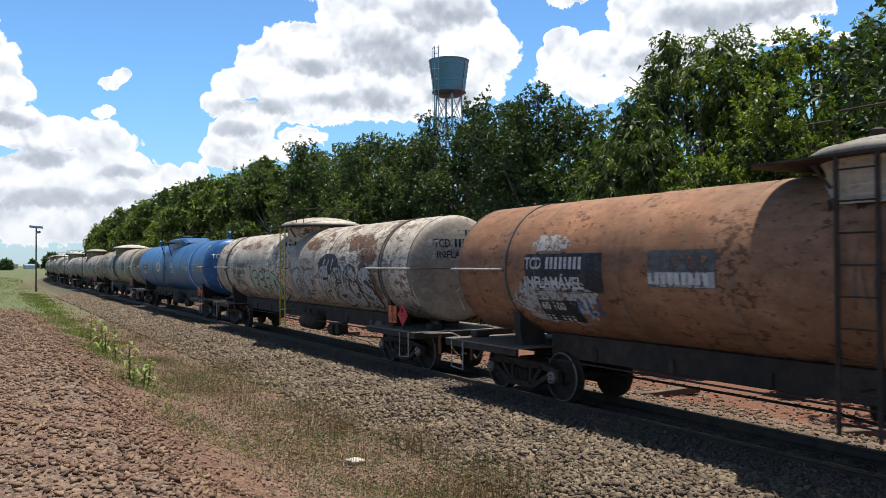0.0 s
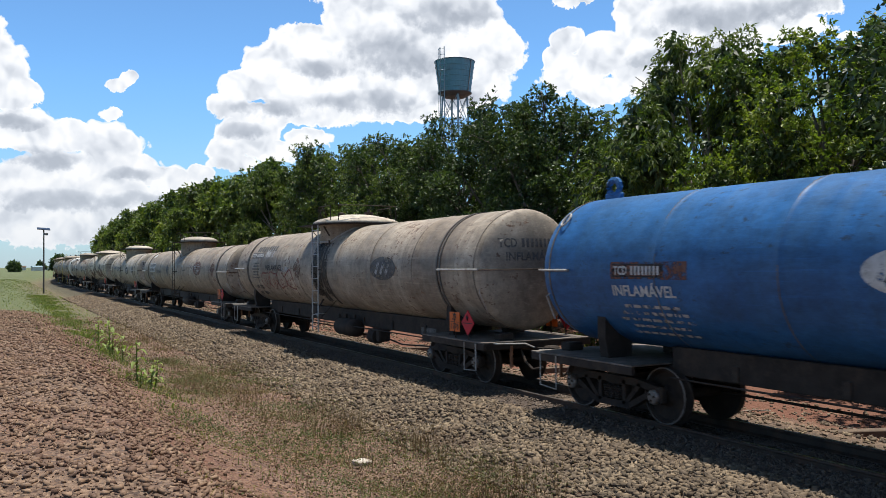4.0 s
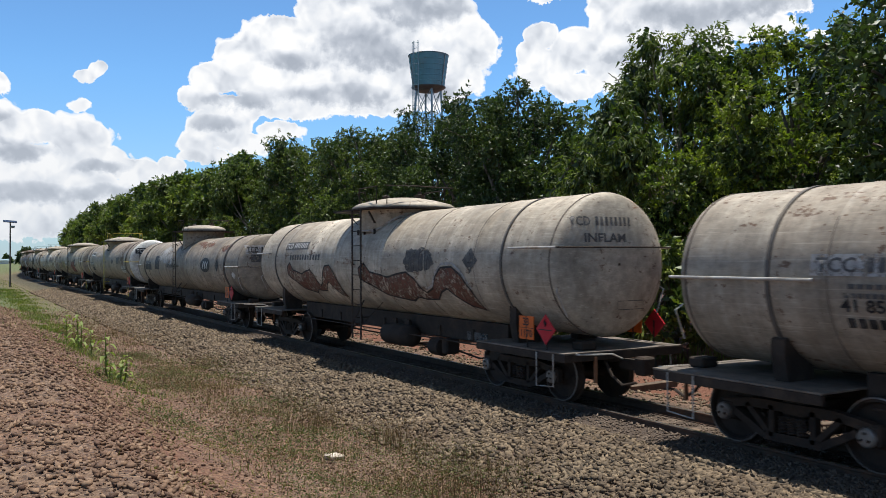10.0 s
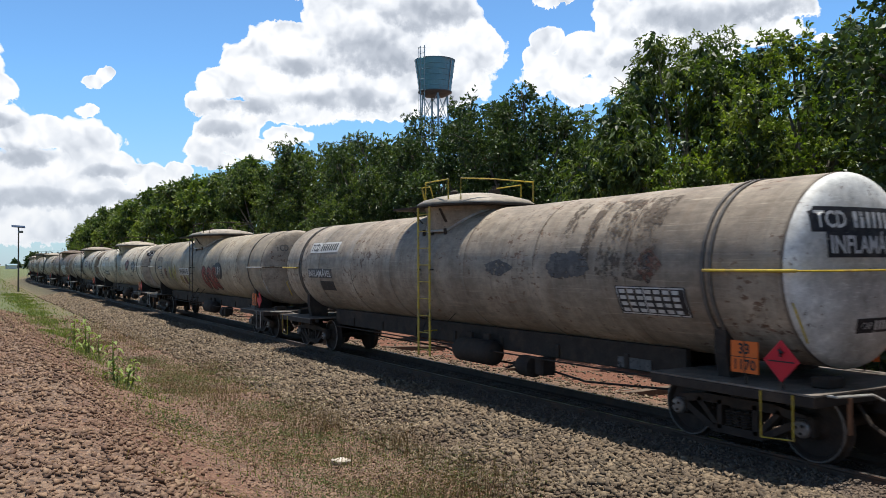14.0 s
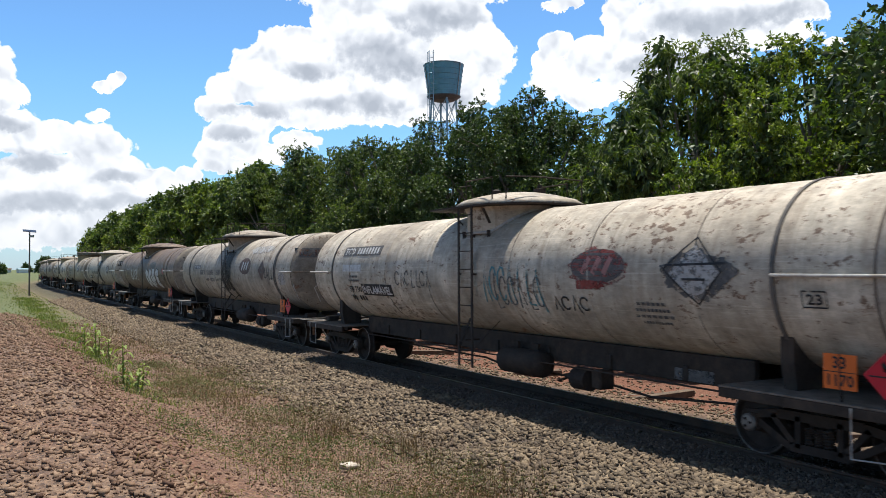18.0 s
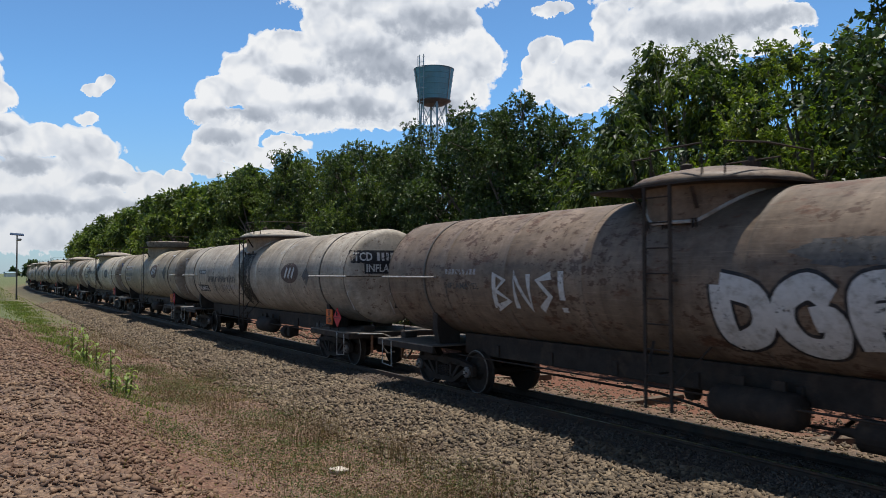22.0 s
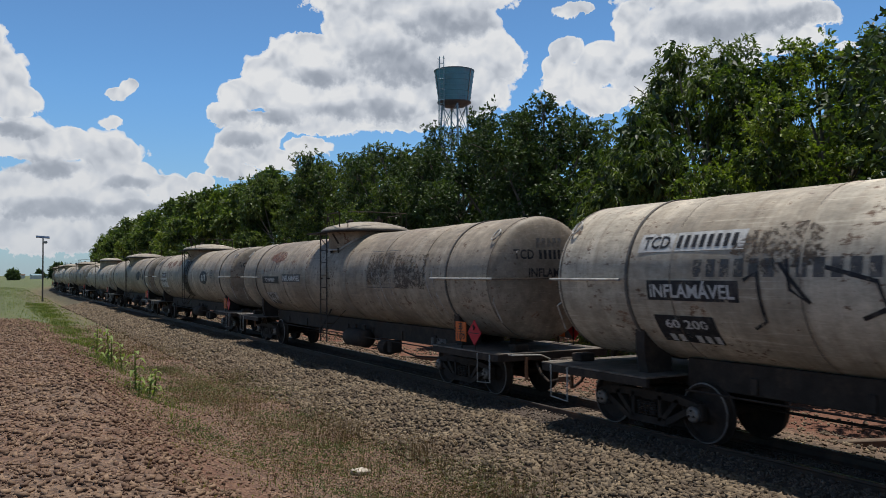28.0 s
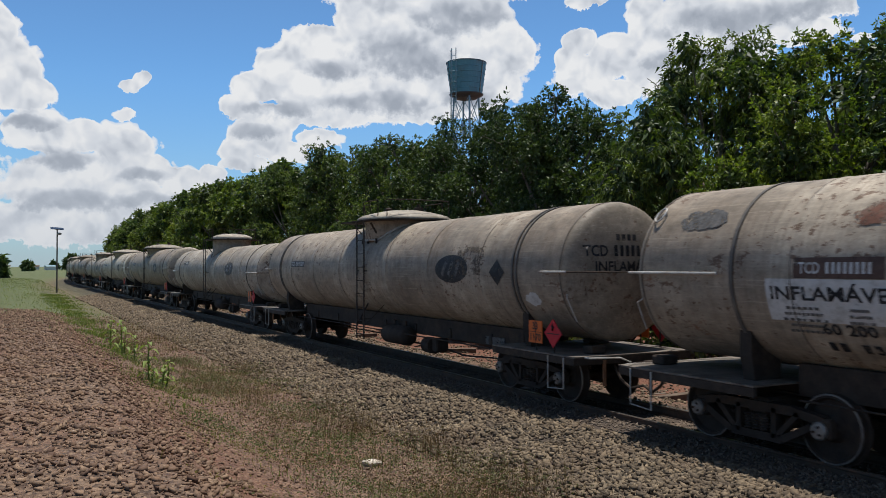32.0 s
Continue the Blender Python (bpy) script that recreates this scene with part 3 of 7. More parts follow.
def lathe(bm, profile, axis="Y", n=32, at=(0, 0, 0), cap=True):
    """Turns (distance along the axis, radius) round the axis."""
    at = Vector(at)
    rings = []
    for d, r in profile:
        ring = []
        for k in range(n):
            c, s = math.cos(k * math.tau / n) * r, math.sin(k * math.tau / n) * r
            ring.append(bm.verts.new(at + (Vector((c, d, s)) if axis == "Y" else Vector((d, c, s)) if axis == "X" else Vector((c, s, d)))))
        rings.append(ring)
    for a, b in zip(rings, rings[1:]):
        for k in range(n):
            bm.faces.new((a[k], a[(k + 1) % n], b[(k + 1) % n], b[k]))
    if cap:
        bm.faces.new(rings[0])
        bm.faces.new(rings[-1])
    bmesh.ops.recalc_face_normals(bm, faces=bm.faces)
    return bm


def mesh_np(name, verts, faces, mat, parent=None, smooth=False):
    """A mesh from numpy arrays; all the faces have as many corners."""
    me = bpy.data.meshes.new(name)
    k = faces.shape[1]
    me.vertices.add(len(verts))
    me.vertices.foreach_set("co", np.ascontiguousarray(verts, np.float32).ravel())
    me.loops.add(faces.size)
    me.loops.foreach_set("vertex_index", np.ascontiguousarray(faces, np.int32).ravel())
    me.polygons.add(len(faces))
    me.polygons.foreach_set("loop_start", np.arange(0, faces.size, k, dtype=np.int32))
    me.update(calc_edges=True)
    me.materials.append(MATS[mat])
    if smooth:
        me.shade_smooth()
    ob = new(name, me)
    ob.parent = parent
    return ob


# ---- ground ----
rng = np.random.default_rng(7)


def bumps(x, y):
    return 0.05 * np.sin(0.9 * x + 0.35 * y) * np.sin(0.5 * y + 1.3 * x + 1) + 0.035 * np.sin(2.3 * x + 1.7 * y) * np.cos(1.9 * y - 0.6 * x) + 0.02 * np.sin(5.1 * x + 3.3 * y + 0.5)


def ground_z(x, y):
    """The height of the ground: terrace beside the camera, ditch, ballast bed, red soil beyond."""
    x, y = np.asarray(x, float), np.asarray(y, float)
    u = x - line_x(y)
    fade = np.clip((70 - y) / 60, 0.25, 1)
    prof = np.interp(u, [-60, -9.6, -7.7, -6.9, -5.6, -4.2, -3.1, -1.9, -1.5, -0.64, -0.46, 0.46, 0.64, 1.6, 3.3, 6, 16, 60],
                     [0.70, 0.72, 0.62, 0.10, -0.42, -0.50, -0.47, -0.16, -0.09, -0.07, -0.17, -0.17, -0.09, -0.15, -0.52, -0.6, -0.4, -0.3])
    far = np.interp(u, [-60, -9, -6, -4, -3.1, -1.75, 1.75, 3.3, 60], [-0.1, -0.25, -0.40, -0.5, -0.47, -0.2, -0.2, -0.55, -0.3])
    prof = prof * fade + far * (1 - fade)
    rough = np.clip((np.abs(u) - 1.5) / 1.0, 0, 1) * np.clip(1.2 - y / 90, 0.3, 1)
    return prof + bumps(x, y) * rough


def build_ground():
    xs = np.unique(np.concatenate([np.linspace(-3000, -60, 14), np.linspace(-60, -8, 24), np.linspace(-8, 7, 84), np.linspace(7, 10.2, 33), np.linspace(10.2, 14, 24), np.linspace(14, 60, 40), np.linspace(60, 3000, 14)]))
    ys = np.unique(np.concatenate([np.linspace(-400, -12, 12), np.linspace(-12, 40, 190), np.linspace(40, 200, 110), np.linspace(200, 600, 20), np.linspace(600, 4500, 14)]))
    X, Y = np.meshgrid(xs, ys)
    Z = ground_z(X, Y)
    V = np.stack([X, Y, Z], -1).reshape(-1, 3)
    n = len(xs)
    i = np.arange(len(ys) - 1)[:, None] * n + np.arange(n - 1)[None]
    F = np.stack([i, i + 1, i + n + 1, i + n], -1).reshape(-1, 4)
    g = mesh_np("ground", V, F, "soil", smooth=True)
    tagged(g, "red-brown soil with dry verge and far green pasture", "ground", kind="structure")


build_ground()


def stone_block():
    """A three-sided chip."""
    v = np.array([(math.cos(t), math.sin(t), z) for z in (-0.75, 0.75) for t in (0.3, 2.3, 4.4)], float)
    f = np.array([(0, 2, 1), (3, 4, 5), (0, 1, 4), (0, 4, 3), (1, 2, 5), (1, 5, 4), (2, 0, 3), (2, 3, 5)])
    return v, f


def scatter_stones(name, label, mat, x, y, size, sink=0.25):
    """Broken stones of uneven shape, lying on the ground, in one mesh."""
    n = len(x)
    bv, bf = stone_block()
    v = bv[None] * (1 + 0.30 * rng.standard_normal((n, 6, 3)).clip(-1.6, 1.6))
    v = v * (size[:, None, None] * rng.uniform((0.75, 0.6, 0.42), (1.25, 1.0, 0.75), (n, 3))[:, None])
    a = rng.uniform(0, math.tau, n)
    ca, sa = np.cos(a)[:, None], np.sin(a)[:, None]
    tilt = rng.uniform(-0.6, 0.6, n)[:, None]
    vz = v[..., 2] + tilt * v[..., 0]
    vx, vy = v[..., 0] * ca - v[..., 1] * sa, v[..., 0] * sa + v[..., 1] * ca
    z = ground_z(x, y) + size * (0.5 - sink)
    V = np.stack([vx + x[:, None], vy + y[:, None], vz + z[:, None]], -1).reshape(-1, 3)
    F = (bf[None] + (np.arange(n) * 6)[:, None, None]).reshape(-1, 3)
    return tagged(mesh_np(name, V, F, mat), label, "stones", kind="stuff")


def build_stones():
    n = 46000
    y = 5.0 + 75 * rng.random(n) ** 1.9
    u = rng.uniform(-3.6, -1.35, n)
    keep = rng.random(n) < np.clip((u + 3.9) / 0.9, 0.15, 1)
    scatter_stones("ballast", "grey-brown crushed stone ballast heaped beside the rails", "ballast_stone", (line_x(y) + u)[keep], y[keep], rng.uniform(0.018, 0.052, n)[keep] * (1 + 0.015 * y[keep]))
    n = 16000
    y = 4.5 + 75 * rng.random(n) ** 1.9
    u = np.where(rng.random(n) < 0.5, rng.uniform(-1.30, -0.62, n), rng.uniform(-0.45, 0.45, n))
    scatter_stones("ballast", "darker ballast along and between the rails, coloured to deepen the train's shade", "shaded_stone", line_x(y) + u, y, rng.uniform(0.010, 0.028, n) * (1 + 0.012 * y))
    n = 9000
    y = 4.0 + 70 * rng.random(n) ** 1.5
    u = rng.uniform(0.7, 5.5, n)
    scatter_stones("ballast", "pale ballast and chips on the red soil beyond the line", "ballast_stone", line_x(y) + u, y, rng.uniform(0.016, 0.04, n) * (1 + 0.016 * y))
    n = 36000
    y = 4.2 + 45 * rng.random(n) ** 1.9
    x = rng.uniform(-1.9, 2.5, n) + 0.25 * np.sin(y * 1.1)
    scatter_stones("gravel", "reddish gravel and clods on the terrace", "dirt_stone", x, y, (0.008 + 0.030 * rng.random(n) ** 2.2) * (1 + 0.02 * y))
    n = 16000
    y = 4.5 + 45 * rng.random(n) ** 1.8
    x = rng.uniform(2.0, 5.8, n)
    scatter_stones("gravel", "scattered reddish stones in the ditch", "dirt_stone", x, y, (0.005 + 0.022 * rng.random(n) ** 2.0) * (1 + 0.02 * y))


build_stones()


def build_track():
    ys = list(np.arange(-330, BEND_AT, 6.0)) + list(np.arange(BEND_AT, 330, 6.0))
    prof = [(-0.065, -0.16), (0.065, -0.16), (0.065, -0.145), (0.012, -0.12), (0.012, -0.045), (0.034, -0.03), (0.034, -0.002), (0.026, 0.0), (-0.026, 0.0), (-0.034, -0.002), (-0.034, -0.03), (-0.012, -0.045), (-0.012, -0.12), (-0.065, -0.145)]
    for side in (-0.53, 0.53):
        bm = bmesh.new()
        rings = []
        for a in ys:
            x, y, h = line_at(a)
            c, s = math.cos(radians(h)), math.sin(radians(h))
            rings.append([bm.verts.new((x + (side + px) * c, y - (side + px) * s, pz)) for px, pz in prof])
        for a, b in zip(rings, rings[1:]):
            for k in range(len(prof)):
                bm.faces.new((a[k], b[k], b[(k + 1) % len(prof)], a[(k + 1) % len(prof)]))
        tagged(obj("rail", bm, "rail_iron"), "rusty steel rail with a worn bright head", "rail", "rails", "structure")
        bm = bmesh.new()
        rings = []
        for a in ys:
            x, y, h = line_at(a)
            c, s = math.cos(radians(h)), math.sin(radians(h))
            rings.append([bm.verts.new((x + (side + px) * c, y - (side + px) * s, pz)) for px, pz in ((-0.022, 0.0005), (0.022, 0.0005), (0.022, 0.003), (-0.022, 0.003))])
        for a, b in zip(rings, rings[1:]):
            for k in range(4):
                bm.faces.new((a[k], b[k], b[(k + 1) % 4], a[(k + 1) % 4]))
        tagged(obj("rail_head", bm, "tread_steel"), "bright worn running band on the rail", "rail", "", "structure")
    bm = box(bmesh.new(), -0.95, 0.95, -0.11, 0.11, -0.32, -0.162, 0.012)
    first = None
    for i in range(150):
        a = -4 + i * 0.62
        x, y, h = line_at(a)
        m = pose(x + random.uniform(-0.03, 0.03), y, random.uniform(-0.004, 0.004), 0, 0, -h + random.uniform(-1, 1))
        if first is None:
            first = obj("sleeper", bm, "sleeper_wood")
            first.matrix_basis = m
            tagged(first, "dark weathered timber sleeper in the ballast", "sleeper", "sleepers", "structure")
        else:
            copy_thing(first, m)


build_track()

# ---- tank wagons ----
R_T, Z_T, HEAD = 1.16, 2.20, 0.28      # barrel radius and the height of its middle, depth of the dished ends
WHEEL_R, AXLE = 0.41, 0.93


def build_shell(half):
    """The barrel, a long tube with raised weld seams and slight dents."""
    bm = bmesh.new()
    seams = [-half * 0.69, -half * 0.43, -half * 0.17, half * 0.20, half * 0.45, half * 0.70]
    ys = sorted([-half, half] + [half * k / 16 for k in range(-15, 16)] + [q + d for q in seams for d in (-0.02, -0.008, 0.008, 0.02)])
    n = 64
    rings = []
    for y in ys:
        r = R_T + (0.007 if any(abs(y - q) < 0.01 for q in seams) else 0)
        ring = []
        for k in range(n):
            t = k * math.tau / n
            d = 0.006 * math.sin(3 * t + y * 1.7) * math.sin(1.3 * y + t) if abs(y) < half else 0
            ring.append(bm.verts.new(((r + d) * math.cos(t), y, Z_T + (r + d) * math.sin(t))))
        rings.append(ring)
    for a, b in zip(rings, rings[1:]):
        for k in range(n):
            bm.faces.new((a[k], b[k], b[(k + 1) % n], a[(k + 1) % n]))
    return bm


HEAD_R = (1.0, 0.990, 0.968, 0.930, 0.86, 0.72, 0.54, 0.32, 0.02)     # share of the radius
HEAD_D = (0.0, 0.045, 0.085, 0.120, 0.155, 0.20, 0.24, 0.268, 0.28)    # how far the end stands out there


def build_head(deep=1.0):
    return lathe(bmesh.new(), [(-d * deep, r * R_T) for r, d in zip(HEAD_R, HEAD_D)], "Y", 64, cap=False)


def head_y(share, deep):
    """How far the dished end stands out at this share of the radius from its middle."""
    return deep * float(np.interp(share, HEAD_R[::-1], HEAD_D[::-1]))


def ring_strap(y, w=0.05, t=0.02):
    bm = bmesh.new()
    lathe(bm, [(y - w / 2, R_T), (y - w / 2, R_T + t), (y + w / 2, R_T + t), (y + w / 2, R_T)], "Y", 64, (0, 0, Z_T), cap=False)
    return bm


def build_wheelset():
    bm = bmesh.new()
    for s in (-1, 1):
        prof = [(0.46, 0.10), (0.46, WHEEL_R + 0.026), (0.49, WHEEL_R + 0.026), (0.505, WHEEL_R + 0.004), (0.59, WHEEL_R - 0.004), (0.60, WHEEL_R - 0.05), (0.545, WHEEL_R - 0.075), (0.535, 0.16), (0.585, 0.11), (0.61, 0.10)]
        lathe(bm, [(s * d, r) for d, r in prof], "X", 30)
    lathe(bm, [(-0.84, 0.055), (-0.60, 0.07), (0.60, 0.07), (0.84, 0.055)], "X", 14)
    # three bolts on each cap show the turning
    for s in (-1, 1):
        for k in range(3):
            a = k * math.tau / 3
            lathe(bm, [(s * 0.84, 0.016), (s * 0.862, 0.016)], "X", 6, (0, 0.05 * math.cos(a), 0.05 * math.sin(a)))
    return bm


def build_wheel_rim(s):
    """The bright worn edge of a tread."""
    prof = [(0.590, WHEEL_R - 0.003), (0.604, WHEEL_R - 0.006), (0.606, WHEEL_R - 0.022), (0.600, WHEEL_R - 0.023)]
    return lathe(bmesh.new(), [(s * d, r) for d, r in prof], "X", 30, cap=False)


def build_side_frame(s):
    """Cast side frame of a three-piece bogie: arched top, dropped belly, two windows round the springs."""
    bm = bmesh.new()
    x0, x1 = (0.66, 0.78) if s > 0 else (-0.78, -0.66)
    xm = (x0 + x1) / 2
    w = x1 - x0
    up = (1, 0, 0)
    zt, zb = WHEEL_R + 0.16, WHEEL_R - 0.20
    for p, q, h in (((-0.96, WHEEL_R + 0.10), (-0.55, zt), 0.10), ((-0.55, zt), (0.55, zt), 0.11), ((0.55, zt), (0.96, WHEEL_R + 0.10), 0.10),
                    ((-0.80, WHEEL_R + 0.02), (-0.38, zb), 0.085), ((-0.38, zb), (0.38, zb), 0.10), ((0.38, zb), (0.80, WHEEL_R + 0.02), 0.085),
                    ((-0.62, zt - 0.02), (-0.33, zb + 0.05), 0.07), ((0.62, zt - 0.02), (0.33, zb + 0.05), 0.07),
                    ((-0.27, zt), (-0.27, zb), 0.07), ((0.27, zt), (0.27, zb), 0.07)):
        beam(bm, (xm, *p), (xm, *q), h, w, up)
    for e in (-1, 1):
        box(bm, x0 - 0.01, x1 + 0.01, e * AXLE - 0.13, e * AXLE + 0.13, WHEEL_R - 0.10, WHEEL_R + 0.14, 0.03)
    return bm


def build_spring():
    bm = bmesh.new()
    pts = [(0.052 * math.cos(t), 0.052 * math.sin(t), 0.0 + 0.20 * t / (6 * math.tau)) for t in np.linspace(0, 6 * math.tau, 38)]
    return tube(bm, pts, 0.016, 4)


def build_bogie_body():
    bm = bmesh.new()
    box(bm, -0.74, 0.74, -0.16, 0.16, WHEEL_R + 0.05, WHEEL_R + 0.26, 0.03)
    box(bm, -0.24, 0.24, -0.2, 0.2, WHEEL_R + 0.26, 0.70, 0.02)
    for e in (-1, 1):
        box(bm, -0.70, 0.70, e * 0.46 - 0.04, e * 0.46 + 0.04, WHEEL_R - 0.06, WHEEL_R + 0.04, 0.01)
    return bm


WORDS = {}


def set_words(words):
    """Makes each word once, as a flat mesh of size 1, centred at 0, 0."""
    obs = []
    for w in words:
        cu = bpy.data.curves.new("word", "FONT")
        cu.body, cu.size, cu.align_x, cu.align_y = w, 1.0, "CENTER", "CENTER"
        cu.resolution_u, cu.offset = 2, 0.022
        obs.append((w, new("word", cu)))
    dg = bpy.context.evaluated_depsgraph_get()
    dg.update()
    for w, ob in obs:
        WORDS[w] = bpy.data.meshes.new_from_object(ob.evaluated_get(dg))
        bpy.data.objects.remove(ob)


set_words(("TCD", "TCC", "INFLAMÁVEL", "INFLAM", "33", "23", "1170", "CAP", "60 100", "60 200", "60 300", "41 850", "59 750"))


def text_mesh(text, size):
    bm = bmesh.new()
    bm.from_mesh(WORDS[text])
    for v in bm.verts:
        v.co *= size
    return bm


def make_template(dome, half, strap, rail, bogie, plate, double, wheel_end, rings):
    """One wagon in all its parts. dome: 'round' (upright dome on a round plate), 'wide' (shallow roof over a broad collar) or 'low' (blue wagon)."""
    car = empty("tank_wagon", "grey tank wagon on two bogies", "tank wagon")
    paint = "paint_grey"
    low = dome == "low"
    deck = 0.88
    part("tank", build_shell(half), paint, car, smooth=True)
    h = part("tank_end", build_head(1.9 if low else 1.0), paint, car, smooth=True)
    h.matrix_basis = pose(0, -half, Z_T)
    share("tank_end", h, car, pose(0, half, Z_T, 0, 0, 180))
    for y in (-half + strap, half - strap):
        if low:
            continue
        for dy in ((-0.06, 0.06) if double else (0.0,)):
            part("strap", ring_strap(y + dy), "strap_iron", car)
    for e in (-1, 1):
        part("weld_seam", ring_strap(e * (half - 0.02), 0.03, 0.008), "seam_dirt", car)
    for q in (-0.69, -0.43, -0.17, 0.20, 0.45, 0.70):
        part("weld_seam", ring_strap(half * q, 0.014, 0.009), "seam_dirt", car)
    ztop = Z_T + R_T
    if dome in ("round", "drum"):
        rise = 0.36 if dome == "round" else 0.34
        rad = 0.86 if dome == "round" else 0.98
        bm = lathe(bmesh.new(), [(Z_T + 0.2, rad - 0.02), (ztop + rise, rad - 0.02)], "Z", 44, cap=False)
        part("dome", bm, paint, car, smooth=True)
        z = ztop + rise
        crown = [(z + 0.08, rad + 0.03), (z + 0.14, rad - 0.06), (z + 0.20, rad * 0.72), (z + 0.24, rad * 0.35), (z + 0.25, 0.02)] if dome == "round" else [(z + 0.13, rad + 0.06), (z + 0.16, rad + 0.03), (z + 0.18, rad * 0.6), (z + 0.19, 0.02)]
        bm = lathe(bmesh.new(), [(z - 0.04, rad + 0.02)] + crown, "Z", 44)
        part("dome_lid", bm, paint, car, "dusty pale dome lid", smooth=dome == "round")
        roof = z + 0.22
        lad_top = z - (0.05 if dome == "round" else 0.14)
        bm = lathe(bmesh.new(), [(lad_top, rad - 0.02), (lad_top, rad + 0.40), (lad_top + 0.03, rad + 0.40), (lad_top + 0.03, rad - 0.02)], "Z", 44, cap=False)
        part("platform", bm, "frame_paint", car, "thin dark round walkway plate")
    elif dome in ("wide", "long"):
        long = 1.8 if dome == "long" else 1.0
        bm = lathe(bmesh.new(), [(ztop - 0.40, 0.985), (ztop - 0.37, 1.0), (ztop - 0.05, 1.0), (ztop + 0.06, 1.06)], "Z", 48, cap=False)
        bmesh.ops.scale(bm, vec=(1, long, 1), verts=bm.verts)
        part("dome", bm, paint, car, "sheet skirt that hangs below the dome roof", smooth=True)
        bm = lathe(bmesh.new(), [(ztop + 0.08, 1.20), (ztop + 0.12, 1.21), (ztop + 0.20, 1.08), (ztop + 0.28, 0.76), (ztop + 0.34, 0.42), (ztop + 0.36, 0.02)], "Z", 48)
        bmesh.ops.scale(bm, vec=(1, long, 1), verts=bm.verts)
        part("dome_lid", bm, paint, car, "dusty shallow dome roof", smooth=True)
        roof = ztop + 0.36
        # pale bar drawn in place of the sunlit gap between skirt and barrel
        ring = [(0.99 * math.cos(k * math.tau / 48), 0.99 * long * math.sin(k * math.tau / 48)) for k in range(48)]
        part("skirt_edge", tube(bmesh.new(), [(x, y, max(ztop - 0.42, Z_T + math.sqrt(R_T ** 2 - x * x) + 0.02)) for x, y in ring], 0.026, 6, closed=True), "rail_pipe", car, "pale bar that stands for the sunlit gap below the dome skirt")
        for q in (-1, 1):
            for y in (-0.42, -0.36, 0.10, 0.16, 0.44, 0.50):
                part("skirt_foot", beam(bmesh.new(), (q * 0.96, y * long, ztop - 0.38), (q * 0.95, y * long, ztop - 0.53), 0.03, 0.02), "iron", car)
        bm = bmesh.new()
        pts = [(-1.24, -0.75), (-1.24, 1.30), (-1.0, 1.50), (1.0, 1.50), (1.24, 1.30), (1.24, -0.75), (0.75, -1.32), (-0.75, -1.32)]
        for z in (ztop + 0.045, ztop + 0.075):
            bm.faces.new([bm.verts.new((x, y * (1 + (long - 1) * 0.8), z)) for x, y in pts])
        bm.verts.ensure_lookup_table()
        n = len(pts)
        for k in range(n):
            bm.faces.new((bm.verts[k], bm.verts[(k + 1) % n], bm.verts[n + (k + 1) % n], bm.verts[n + k]))
        bmesh.ops.recalc_face_normals(bm, faces=bm.faces)
        part("platform", bm, "frame_paint", car, "thin dark walkway plate round the dome")
        lad_top = ztop + 0.05
    else:
        bm = bmesh.new()
        rings = []
        for y, hh, ww in ((-2.1, 0.0, 0.55), (-1.75, 0.16, 0.62), (-1.5, 0.24, 0.66), (1.5, 0.24, 0.66), (1.75, 0.16, 0.62), (2.1, 0.0, 0.55)):
            rings.append([bm.verts.new((sx * ww, y, zz)) for sx, zz in ((-1, Z_T + 0.7), (-1, ztop + hh - 0.07), (-0.8, ztop + hh), (0.8, ztop + hh), (1, ztop + hh - 0.07), (1, Z_T + 0.7))])
        for a, b in zip(rings, rings[1:]):
            for k in range(5):
                bm.faces.new((a[k], b[k], b[k + 1], a[k + 1]))
        part("dome", bm, paint, car, "low blue manway housing along the crown")
        bm = lathe(bmesh.new(), [(ztop + 0.23, 0.34), (ztop + 0.33, 0.34), (ztop + 0.37, 0.28), (ztop + 0.38, 0.02)], "Z", 24)
        part("dome_lid", bm, "frame_paint", car)
        roof = ztop + 0.34
        for e in (-1, 1):
            part("platform", box(bmesh.new(), e * 0.98 - 0.27, e * 0.98 + 0.27, -0.95, 0.95, ztop + 0.0, ztop + 0.03, 0.005), "frame_paint", car, "black walkway plate beside the manway")
            for y in (-0.9, 0.9):
                part("platform_bracket", beam(bmesh.new(), (e * 1.2, y, ztop), (e * 1.0, y, Z_T + 0.45), 0.03, 0.03), "frame_paint", car)
        lad_top = ztop + 0.25
    # hand hoops over the dome
    zr = roof + 0.20
    lg = 1.8 if dome == "long" else 1.0
    for pts in (((-0.85, -0.8, roof - 0.2), (-0.85, -0.8, zr), (-0.3, -0.98, zr), (0.85, -0.8, zr), (0.85, -0.8, roof - 0.2)),
                ((-0.62, 0.62, roof - 0.2), (-0.72, 0.62, zr - 0.04), (-0.72, 0.98, zr - 0.04), (-0.62, 0.98, roof - 0.25)),
                ((-0.98, -0.55, roof - 0.25), (-0.98, -0.55, zr), (-0.98, 0.35, zr), (-0.98, 0.35, roof - 0.25)),
                ((0.98, -0.2, roof - 0.25), (0.98, -0.2, zr), (0.98, 0.75, zr), (0.98, 0.75, roof - 0.25))):
        part("handrail", tube(bmesh.new(), [(x, y * lg, z) for x, y, z in pts], 0.015, 6), "iron", car)
    part("valve", lathe(bmesh.new(), [(roof - 0.08, 0.12), (roof + 0.06, 0.12), (roof + 0.07, 0.05), (roof + 0.14, 0.04)], "Z", 14, (0.25, -0.3, 0)), "iron", car)
